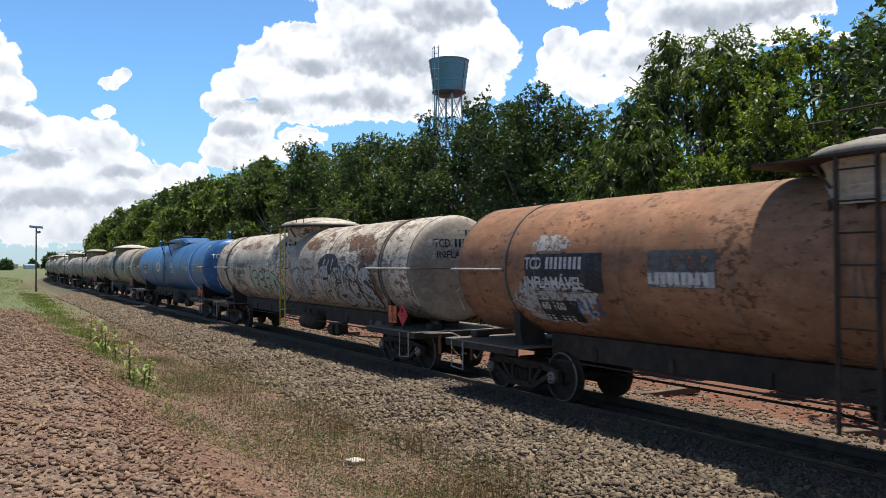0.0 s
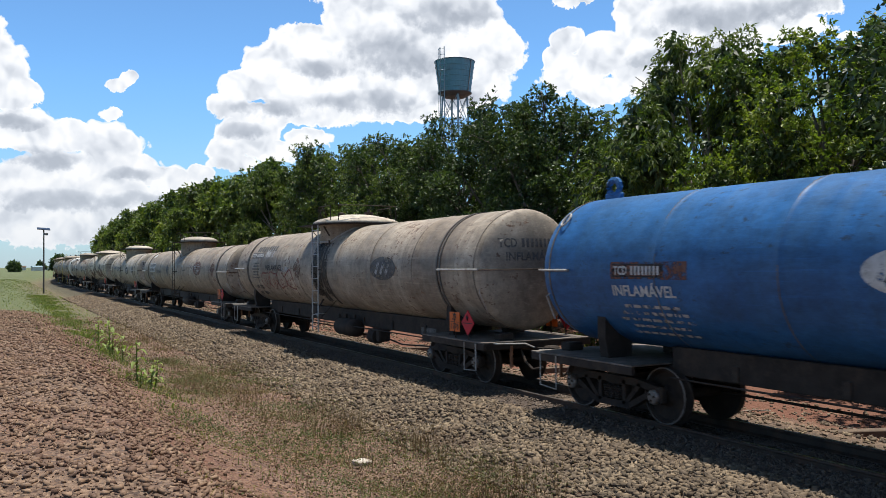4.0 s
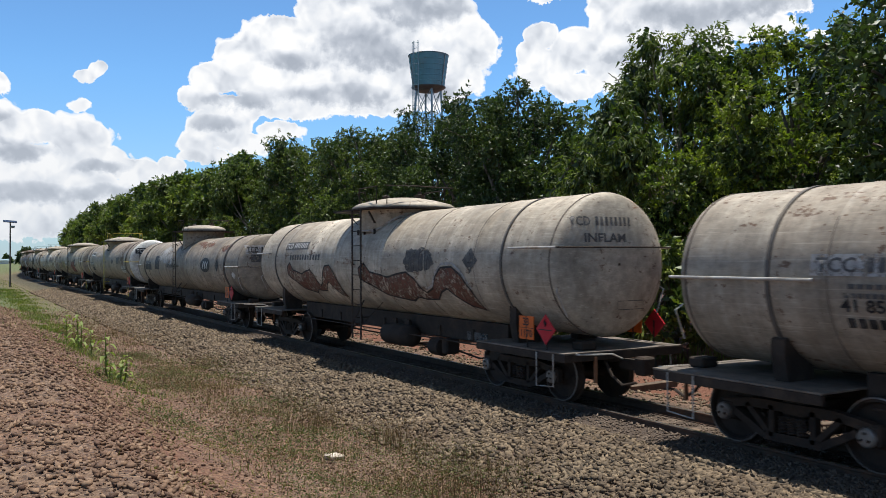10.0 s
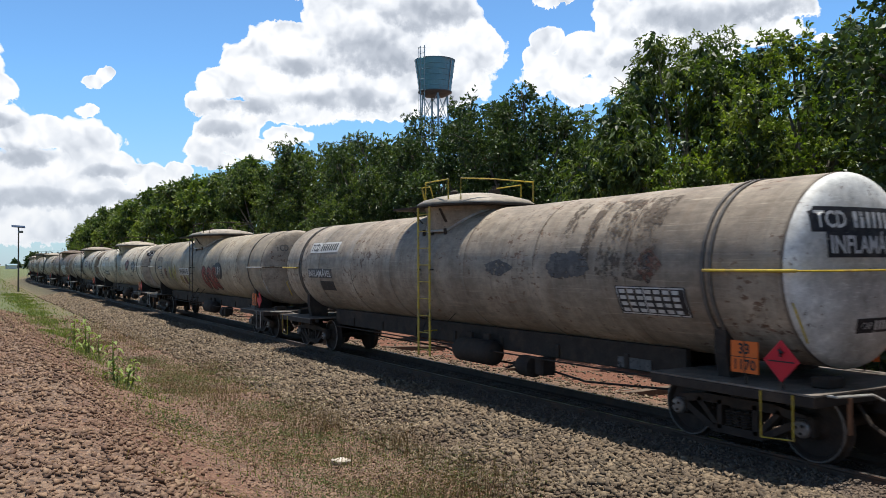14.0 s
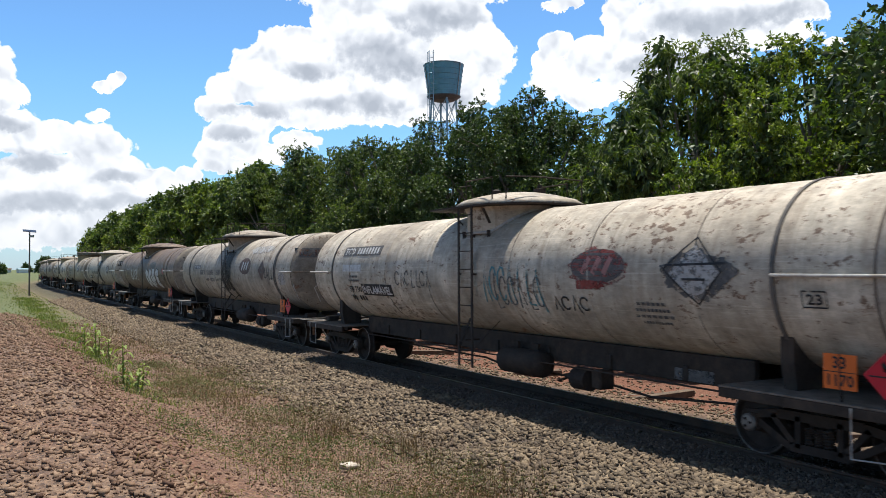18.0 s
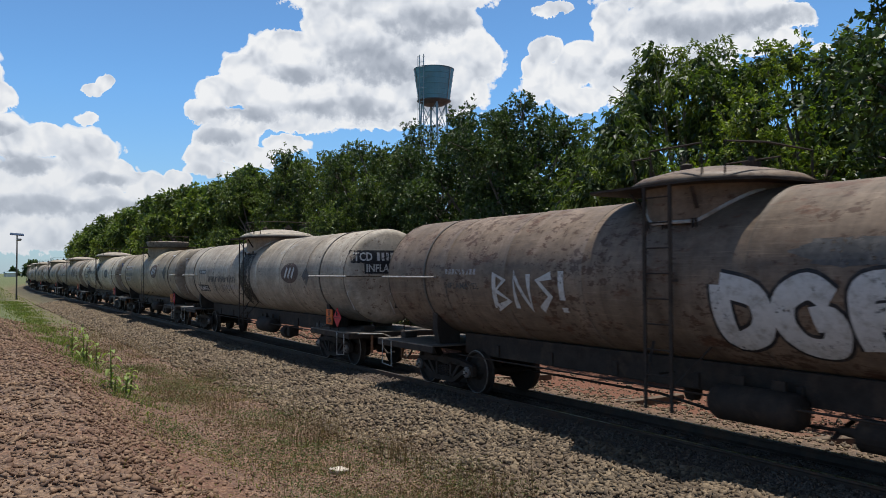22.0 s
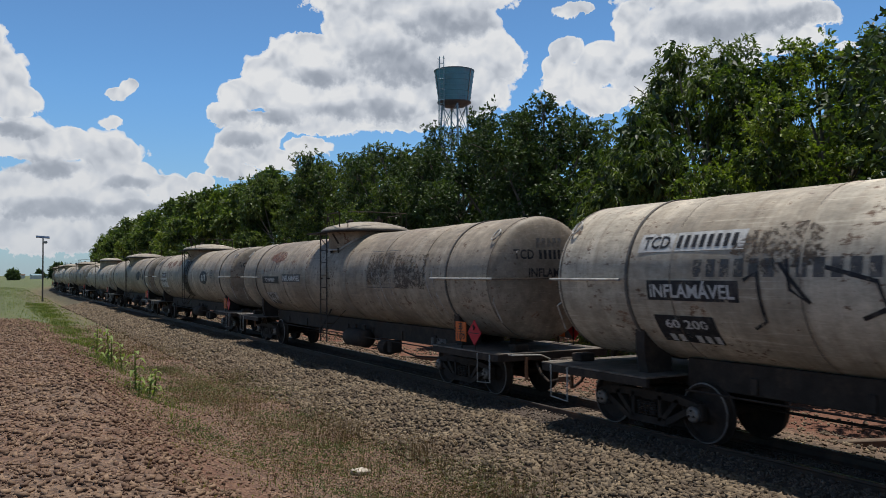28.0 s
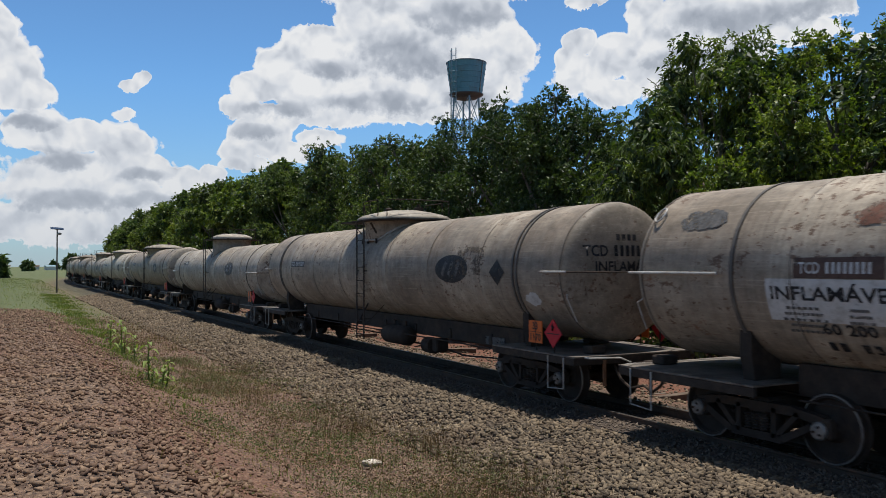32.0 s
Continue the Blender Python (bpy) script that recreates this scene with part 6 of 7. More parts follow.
        on_barrel("worn_word", bars(4, 1.0, 0.2, 0.4), car, 6.5, 2.58, F, 0)
        small_print(car, 6.3, 1.98, 0.7, 4, F)
        fleet_number(car, "end", -0.1, 2.8, 1.3, 0.2, F)
    elif i == 10:
        tag(car, 21, -1.35, 2.02, 1.8, 0.7, "teal_spray", 0.045, 7)
        tag(car, 27, -1.5, 1.9, 1.5, 0.6, F, 0.035, 6)
        tag(car, 22, -2.9, 1.75, 0.9, 0.25, "black_ink", 0.03, 4)
        rust_patch(car, 25, -3.6, 2.3, 1.3, 0.55, "red_spray")
        logo(car, -3.6, 2.32, 1.2, 0.5, F, "pink_spray")
        on_barrel("spray_line", panel(0.67, 0.13), car, -3.46, 2.04, "red_spray", 2)
        rust_patch(car, 26, -5.5, 2.2, 1.2, 0.6, F)
        on_barrel("warning_lozenge", lozenge(0.85, 0.72), car, -5.47, 2.22, FW, 1, "rubbed warning diamond")
        on_barrel("lozenge_mark", strokes([[(-0.52, 0.05), (0, 0.46), (0.45, 0.02), (0.05, -0.4), (-0.52, 0.05)], [(-0.5, 0.1), (0.52, 0.12)], [(-0.2, -0.08), (0.2, -0.08)]], 0.03), car, -5.47, 2.22, K, 2)
        small_print(car, -4.65, 1.80, 0.75, 4, F, 0.045)
        on_barrel("number_block", strokes([[(-0.15, 0.09), (0.15, 0.09), (0.15, -0.09), (-0.15, -0.09), (-0.15, 0.09)]], 0.02), car, -7.17, 1.94, K, 1)
        on_barrel("lettering", fit_text("23", 0.2, 0.12), car, -7.17, 1.94, K, 1)
        fleet_number(car, "side", 5.0, 2.70, 2.0, 0.17, W, F)
        on_barrel("lettering_ground", panel(1.1, 0.16), car, 5.41, 2.30, W, 0)
        small_print(car, 5.3, 2.1, 0.7, 2, F)
        load_figure(car, "59 750", 5.3, 1.80, 0.7, 0.15, K)
        flammable(car, "side", 4.11, 1.80, 1.5, 0.2, W, K)
        tag(car, 23, 2.26, 2.08, 1.6, 0.35, F, 0.03, 7)
        on_end("lettering_ground", panel(1.25, 0.16), car, -0.18, 2.72, FW, 0)
        fleet_number(car, "end", -0.21, 2.89, 1.25, 0.19, W, K)
        flammable(car, "end", -0.15, 2.54, 1.15, 0.18, W, K)
    elif i == 11:
        logo(car, -2.52, 2.38, 1.32, 0.56, "oval_brown", W)
        warning_lozenge(car, -4.40, 2.24, 0.74, "oval_brown")
        tag(car, 33, -5.1, 2.16, 0.9, 0.3, K, 0.05, 4)
        on_barrel("drip_stain", strokes([[(0.0, 0.2), (0.03, -0.2)]], 0.03), car, -5.0, 1.98, F, 0)
        rust_patch(car, 3, -6.32, 1.98, 0.65, 0.4, FW)
        rust_patch(car, 8, -3.8, 2.92, 2.4, 0.3, FW)
        fleet_number(car, "side", 4.31, 2.36, 0.95, 0.10, W, F)
        on_barrel("worn_word", bars(18, 3.2, 0.20, 0.4, (5, 12)), car, 2.2, 2.16, F, 0)
        on_barrel("worn_word", bars(14, 2.4, 0.12, 0.4, (3, 8)), car, 1.8, 1.88, F, 0)
        fleet_number(car, "end", -0.34, 2.75, 1.27, 0.19, BR, F)
    elif i == 12:
        puffy(car, (4, 2, 0, 1), -2.58, 1.80, 3.6, 1.05, W, K, 0.30)
        tag(car, 122, -5.09, 1.80, 1.8, 0.5, K, 0.045, 7)
        warning_lozenge(car, -5.39, 2.18, 0.36, "red_plate")
        rust_patch(car, 5, -2.8, 2.5, 1.6, 0.35, F)
        on_barrel("spray_line", strokes([[(-0.95, -0.3), (-0.9, 0.3), (-0.6, 0.2), (-0.88, 0.02), (-0.5, -0.15), (-0.95, -0.3)], [(-0.32, -0.28), (-0.32, 0.3), (0.08, -0.28), (0.08, 0.3)], [(0.68, 0.28), (0.33, 0.2), (0.63, -0.05), (0.33, -0.28)], [(0.92, 0.35), (0.92, -0.1)], [(0.92, -0.22), (0.92, -0.3)]], 0.13), car, 3.0, 1.96, W, 1, "white sprayed letters")
        on_barrel("number_block", bars(9, 1.1, 0.10), car, 5.0, 2.30, FW, 1)
        flammable(car, "side", 5.0, 2.05, 1.2, 0.12, F)
        fleet_number(car, "end", -0.12, 2.75, 1.3, 0.17, K)
        flammable(car, "end", -0.01, 2.45, 1.24, 0.17, K)
        on_end("number_block", bars(3, 0.3, 0.1), car, -0.05, 2.96, F, 1)
    elif i == 13:
        logo(car, -4.38, 2.28, 1.38, 0.57, "oval_brown", W)
        warning_lozenge(car, -5.64, 2.19, 0.56, F)
        on_barrel("drip_stain", strokes([[(0.0, 0.2), (0.05, -0.4), (0.2, -0.9)]], 0.03), car, -4.4, 2.0, F, 0)
        fleet_number(car, "side", 5.27, 2.31, 0.95, 0.10, W, F)
        flammable(car, "side", 5.36, 1.72, 1.4, 0.19, W, K)
        on_barrel("worn_word", bars(18, 3.6, 0.20, 0.4, (6, 12)), car, 2.71, 2.06, F, 0)
        on_barrel("worn_word", bars(12, 2.0, 0.14, 0.4), car, 1.6, 1.80, FW, 0)
        tag(car, 137, 2.8, 1.9, 2.6, 0.6, F, 0.035, 8)
        for k in range(3):
            on_barrel("scrape", strokes([[(-0.35, -0.12), (0.3, 0.22)]], 0.03), car, -3.5 - 0.15 * k, 2.93, FW, 1)
        fleet_number(car, "end", -0.22, 2.67, 1.50, 0.21, W, K)
        flammable(car, "end", -0.05, 2.40, 1.25, 0.20, W, K)
        on_end("lettering_ground", panel(0.62, 0.17), car, 0.40, 1.51, K, 0)
        on_end("lettering", fit_text("CAP", 0.18, 0.08), car, 0.22, 1.51, FW, 1)
        on_end("number_block", bars(5, 0.32, 0.11), car, 0.50, 1.51, W, 1)
    elif i == 14:
        logo(car, -2.35, 2.37, 1.55, 0.64, "oval_brown", W)
        on_barrel("warning_lozenge", lozenge(0.78, 0.72), car, -4.76, 2.30, "lozenge_dark", 0, "dark grey warning diamond")
        on_barrel("lettering_ground", panel(1.7, 0.24), car, 4.55, 2.55, FW, 0)
        on_barrel("number_block", bars(9, 1.5, 0.14), car, 4.55, 2.55, BR, 1)
        on_barrel("worn_word", bars(8, 2.0, 0.16, 0.4), car, 4.2, 2.20, F, 0)
        flammable(car, "side", 4.6, 1.95, 1.3, 0.15, BR, FW)
        on_barrel("scrape", panel(0.5, 0.10), car, -5.2, 3.06, W, 1)
        on_barrel("scrape", panel(0.4, 0.06), car, -2.6, 3.16, W, 1)
        on_end("lettering_ground", panel(1.36, 0.52), car, -0.08, 2.67, FW, 0)
        fleet_number(car, "end", -0.05, 2.79, 1.25, 0.19, BR)
        flammable(car, "end", -0.05, 2.55, 1.15, 0.17, BR)
        on_barrel("spray_line", strokes([[(-0.1, 0.12), (0.1, -0.12)], [(0.1, 0.12), (-0.1, -0.12)]], 0.025), car, -6.13, 2.0, K, 1)
    elif i == 15:
        fleet_number(car, "side", 5.35, 2.70, 1.70, 0.19, K, W)
        on_barrel("worn_word", bars(20, 4.4, 0.22, 0.35, (6, 13)), car, 3.0, 2.35, F, 0)
        flammable(car, "side", 5.26, 2.06, 1.45, 0.19, W, K)
        on_barrel("lettering_ground", panel(1.05, 0.44), car, 5.49, 1.54, K, 0)
        load_figure(car, "60 200", 5.47, 1.62, 0.75, 0.14, W)
        on_barrel("spray_line", strokes([[(-1.6, 0.2), (-1.4, 0.3), (-1.35, -0.3), (-1.55, -0.4)], [(-1.0, 0.45), (-0.95, 0.1), (-0.7, -0.05), (-1.1, 0.4)], [(-0.5, 0.35), (0.1, 0.2), (0.2, -0.1), (-0.1, -0.2), (0.6, 0.1), (0.9, -0.2), (1.3, 0.1), (1.5, -0.3)]], 0.05), car, 2.79, 2.0, K, 1)
        for k, (u, z, w, h) in enumerate(((3.9, 2.6, 1.3, 0.6), (0.2, 2.1, 0.9, 0.8), (1.6, 2.75, 1.0, 0.5), (-0.6, 1.9, 0.8, 0.7))):
            rust_patch(car, 50 + k, u, z, w, h, "stain")
        on_barrel("spray_line", strokes([[(0.0, 0.4), (0.05, -0.4)]], 0.12), car, -2.6, 2.1, "red_spray", 1)
        fleet_number(car, "end", -0.1, 2.72, 1.3, 0.2, W, "blue_spray")
        flammable(car, "end", -0.05, 2.46, 1.2, 0.18, W, "blue_spray")
        logo(car, -4.0, 2.25, 1.35, 0.55, F)
    elif i == 16:
        on_barrel("rubbed_patch", panel(1.35, 0.75), car, -3.43, 2.42, "stain", 0)
        on_barrel("spray_line", strokes([[(-0.75, 0.45), (0.75, 0.45), (0.75, -0.42), (-0.75, -0.42), (-0.75, 0.45)]], 0.02), car, -3.5, 2.40, F, 1)
        on_barrel("rubbed_patch", lozenge(0.62, 0.55), car, -5.20, 2.33, "stain", 0)
        on_barrel("rubbed_patch", panel(1.5, 0.75), car, -5.0, 2.35, "stain", 1)
        for k, u in enumerate((-3.2, -3.6, -4.1, -5.9, -6.2)):
            on_barrel("scrape", strokes([[(-0.16, 0.5), (0.02, 0.0), (0.14, -0.45)]], 0.03), car, u, 1.85, FW, 2)
        rust_patch(car, 44, 4.6, 2.85, 1.6, 0.4, BR)
        fleet_number(car, "end", -0.05, 2.64, 1.36, 0.18, K)
        flammable(car, "end", 0.13, 2.31, 1.15, 0.17, K)
        on_end("number_block", bars(5, 0.6, 0.09), car, 0.05, 2.90, F, 1)
        on_barrel("lettering_ground", panel(1.72, 0.22), car, 5.0, 2.12, K, 0)
        fleet_number(car, "side", 5.05, 2.12, 1.05, 0.11, W)
        on_barrel("lettering_ground", panel(1.05, 0.44), car, 5.18, 1.54, FW, 0)
        load_figure(car, "60 300", 5.23, 1.61, 0.61, 0.15, K)
        flammable(car, "side", 2.94, 2.18, 1.6, 0.17, W, F)
        for u in (5.0, 4.6):
            on_barrel("drip_stain", strokes([[(0.05, 0.3), (0.0, -0.2)]], 0.07), car, u, 2.6, F, 0)
    elif i == 17:
        logo(car, -3.80, 2.17, 1.38, 0.55, K, W)
        fleet_number(car, "end", -0.18, 2.65, 1.32, 0.19, K)
        flammable(car, "end", -0.07, 2.38, 1.2, 0.17, K)
        on_end("number_block", bars(4, 0.6, 0.1), car, -0.05, 2.86, F, 1)
        on_barrel("lettering_ground", panel(1.10, 0.23), car, 5.18, 2.27, "oval_brown", 0)
        fleet_number(car, "side", 5.20, 2.27, 0.92, 0.13, W)
        on_barrel("lettering_ground", panel(1.75, 0.50), car, 5.25, 1.90, W, 0)
        flammable(car, "side", 5.25, 1.99, 1.62, 0.17, K)
        small_print(car, 5.65, 1.82, 0.6, 5, F, 0.035)
        small_print(car, 4.95, 1.82, 0.3, 4, F, 0.035)
        load_figure(car, "60 200", 5.15, 1.60, 0.66, 0.15, K)
        rust_patch(car, 4, 7.3, 2.9, 0.8, 0.35, F)
        small_print(car, -5.2, 2.45, 0.4, 4, F)
        for k in range(3):
            rust_patch(car, 60 + k, 4.6 - 1.3 * k, 2.85, 1.0, 0.35, BR)
    elif i == 18:
        logo(car, -4.61, 2.24, 1.35, 0.56, K, F)
        on_barrel("warning_lozenge", lozenge(0.52, 0.48), car, -6.35, 2.18, K, 0, "black warning diamond")
        rust_patch(car, 64, -7.40, 1.73, 0.45, 0.24, W)
        fleet_number(car, "end", -0.10, 2.54, 1.5, 0.19, K)
        flammable(car, "end", 0.02, 2.29, 1.33, 0.18, K)
        on_end("number_block", bars(4, 0.45, 0.1), car, 0.0, 2.76, K, 1)
        fleet_number(car, "side", 5.2, 2.36, 1.2, 0.12, W, F)
        on_barrel("rubbed_patch", panel(1.3, 0.55), car, -5.2, 2.4, "stain", 1)
    else:
        logo(car, -3.9, 2.2, 1.35, 0.54, F)
        fleet_number(car, "end", 0.0, 2.65, 1.3, 0.18, K)
        fleet_number(car, "side", 5.2, 2.45, 1.2, 0.13, W, K)


WAGONS = []


def build_fleet():
    global R_T, Z_T
    masters = {}
    for i, (a, dome, tank, fit, body, end, lid, ladder, label) in enumerate(FLEET):
        half, R_T, Z_T = tank
        key = (dome, tank, fit)
        if key not in masters:
            masters[key] = make_template(dome, half, *fit, i in (12, 13, 17), i in (15, 16, 17))
        x, y, h = line_at(a)
        car = copy_thing(masters[key], pose(x, y, 0, 0, 0, -h))
        tagged(car, label, "tank wagon", "wagons of the train")
        for ob in car.children:
            kind = ob.name.split(".")[0]
            paint = {"tank": body, "dome": body, "dome_lid": lid, "lifting_lug": body}.get(kind)
            if kind == "tank_end":
                paint = end if ob.location.y < 0 else body
            if kind == "dome" and i == 0:
                paint = "paint_pale"
            if i == 8 and kind in ("handrail", "rail_lug", "step_iron", "grab_iron"):
                paint = "yellow_pipe"
            if kind == "ladder":
                for o in (ob, *ob.children):
                    o.material_slots[0].link = "OBJECT"
                    o.material_slots[0].material = MATS[ladder]
            if paint:
                ob.material_slots[0].link = "OBJECT"
                ob.material_slots[0].material = MATS[paint]
        TANKS[car] = (half, R_T, Z_T, 1.9 if dome == "low" else 1.0)
        letter_wagon(i, car)
        WAGONS.append((a, car))
    for m in masters.values():
        for o in (*m.children_recursive, m):
            bpy.data.objects.remove(o)


build_fleet()

SPEEDS = [(0, 9.872), (8, 10.02), (16, 9.935), (24, 9.662), (32, 9.632)]


def run_out(t):
    """How far the train has gone after t seconds."""
    tt = np.linspace(0, 32, 321)
    vv = np.interp(tt, [k for k, _ in SPEEDS], [v for _, v in SPEEDS])
    return float(np.interp(t, tt, np.concatenate([[0], np.cumsum((vv[1:] + vv[:-1]) * 0.05)])))


def motions():
    """The train rolls past; the wheelsets near the camera turn."""
    go = [run_out(k / FPS) for k in range(32 * FPS + 1)]
    for a0, car in WAGONS:
        rows = []
        for t in range(33):
            x, y, h = line_at(a0 - go[t * FPS])
            rows.append((float(t), pose(x, y, 0, 0, 0, -h)))
        walk(car, rows)
        near = [k for k in range(len(go)) if -14 < a0 - go[k] < 42]
        if not near:
            continue
        for bog in car.children:
            if bog.name.split(".")[0] != "bogie":
                continue
            for ws in bog.children:
                if ws.name.split(".")[0] != "wheelset":
                    continue
                y, s0 = ws.location.y, go[near[0]]
                rows = [(0.0, pose(0, y, WHEEL_R))] if near[0] > 0 else []
                rows += [(k / FPS, pose(0, y, WHEEL_R, math.degrees((go[k] - s0) / WHEEL_R))) for k in near]
                if near[-1] < 32 * FPS:
                    rows.append((32.0, rows[-1][1]))
                walk(ws, rows)

# ---- trees ----


def leaf_cloud(name, centres, normals, per, length, width, mat, parent, droop=0.5, seed=1):
    """Rosettes of folded leaves at the given twig ends, in one mesh."""
    g = np.random.default_rng(seed)
    n = len(centres)
    C = np.repeat(centres, per, 0)
    N = np.repeat(normals, per, 0)
    d = g.standard_normal((n * per, 3)) * 0.75 + N * 0.8
    d[:, 2] -= droop * g.random(n * per)
    d /= np.linalg.norm(d, axis=1, keepdims=True)
    L = (length * g.uniform(0.6, 1.25, n * per))[:, None]
    side = np.cross(d, g.standard_normal((n * per, 3)))
    side /= np.linalg.norm(side, axis=1, keepdims=True)
    Wd = width * g.uniform(0.7, 1.2, n * per)[:, None]
    base = C + d * L * 0.12 + g.standard_normal((n * per, 3)) * length * 0.25
    tip = base + d * L + np.array([0, 0, -1.0]) * (L * 0.25 * droop)
    mid = base + d * L * 0.42
    nor = np.cross(d, side)
    V = np.stack([base, mid + side * Wd / 2 + nor * Wd * 0.12, tip, mid - side * Wd / 2 + nor * Wd * 0.12], 1).reshape(-1, 3)
    i = np.arange(n * per)[:, None] * 4
    F = np.concatenate([i + np.array([[0, 1, 2]]), i + np.array([[0, 2, 3]])], 0)
    return mesh_np(name, V, F, mat, parent)


def make_tree(seed, height, spread, mat, clumps, per, leaf, wood="bark", low=0.14, gaps=0.0, droop=0.5, lean=0.0, kind="mango_tree", split=False):
    """Trunk, limbs that fork to the crown's lobes, and leaves at the twig ends."""
    g = np.random.default_rng(seed)
    tree = empty(kind, "broad dense mango tree with dark glossy leaves", "tree")
    lobes = []
    nl = 30 if split else 20
    for k in range(nl):
        f = (k + 0.5) / nl
        z = height * (low + (0.97 - low) * (f ** 0.85))
        rr = spread * math.sin(math.pi * min(0.96, (z / height) ** 0.75 * 0.80 + 0.12)) ** 0.7 * g.uniform(0.42, 0.92)
        an = k * 2.4 + g.uniform(-0.5, 0.5)
        size = g.uniform(0.17, 0.34) * spread * (1.15 - 0.35 * f)
        lobes.append((np.array([rr * math.cos(an) + lean * z, rr * math.sin(an), min(z, height - size * 0.6)]), size))
    bm = bmesh.new()
    tr = 0.05 + 0.018 * height
    tube(bm, [(0, 0, -0.4), (0.05, 0, 0.5), (lean * height * 0.15, 0.08, height * 0.18), (lean * height * 0.3, -0.05, height * 0.34), (lean * height * 0.6, 0.05, height * 0.62)], [tr * 1.3, tr, tr * 0.85, tr * 0.65, tr * 0.25], 10)
    part("trunk", bm, wood, tree, smooth=True)
    def limb(bm, c, s):
        z0 = max(0.10 * height, c[2] * 0.45)
        st = np.array([lean * z0, 0, z0])
        m1 = st * 0.55 + c * 0.45 + g.standard_normal(3) * 0.25
        tube(bm, [st, m1, c], [tr * 0.42, tr * 0.28, tr * 0.10], 6)
        for _ in range(4):
            q = c + g.standard_normal(3) * s * 0.36
            tube(bm, [c * 0.8 + m1 * 0.2, (c + q) / 2 + g.standard_normal(3) * 0.1, q], [tr * 0.12, tr * 0.08, 0.012], 4)

    if split:
        for c, s in lobes:
            bm = bmesh.new()
            limb(bm, c, s)
            part("limb", bm, wood, tree, smooth=True)
    else:
        bm = bmesh.new()
        for c, s in lobes:
            limb(bm, c, s)
        tagged(part("branch_work", bm, wood, tree, smooth=True), kind="stuff")
    wts = np.array([s ** 2 for _, s in lobes])
    pick = g.choice(nl, clumps, p=wts / wts.sum())
    cc = np.array([c for c, _ in lobes])[pick]
    ss = np.array([s for _, s in lobes])[pick]
    dirs = g.standard_normal((clumps, 3))
    dirs /= np.linalg.norm(dirs, axis=1, keepdims=True)
    rad = ss * (0.55 + 0.5 * g.random(clumps) ** 0.6) * (1 + 0.22 * np.sin(dirs[:, 0] * 9 + pick) * np.sin(dirs[:, 2] * 8 + 2 * pick))
    P = cc + dirs * rad[:, None] * np.array([1, 1, 0.85])
    keep = P[:, 2] > 0.25
    # heart of the crown: bigger, darker leaves, its shade put into their colour
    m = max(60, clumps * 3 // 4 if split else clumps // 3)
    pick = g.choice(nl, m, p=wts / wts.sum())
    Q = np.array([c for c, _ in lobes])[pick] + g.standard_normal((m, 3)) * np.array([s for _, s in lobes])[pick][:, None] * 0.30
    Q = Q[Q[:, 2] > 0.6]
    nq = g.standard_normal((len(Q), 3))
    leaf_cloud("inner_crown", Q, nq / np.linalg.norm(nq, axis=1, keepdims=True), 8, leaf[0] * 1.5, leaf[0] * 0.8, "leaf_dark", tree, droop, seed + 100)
    leaf_cloud("crown", P[keep], dirs[keep], per, leaf[0], leaf[1], mat, tree, droop, seed)
    return tree


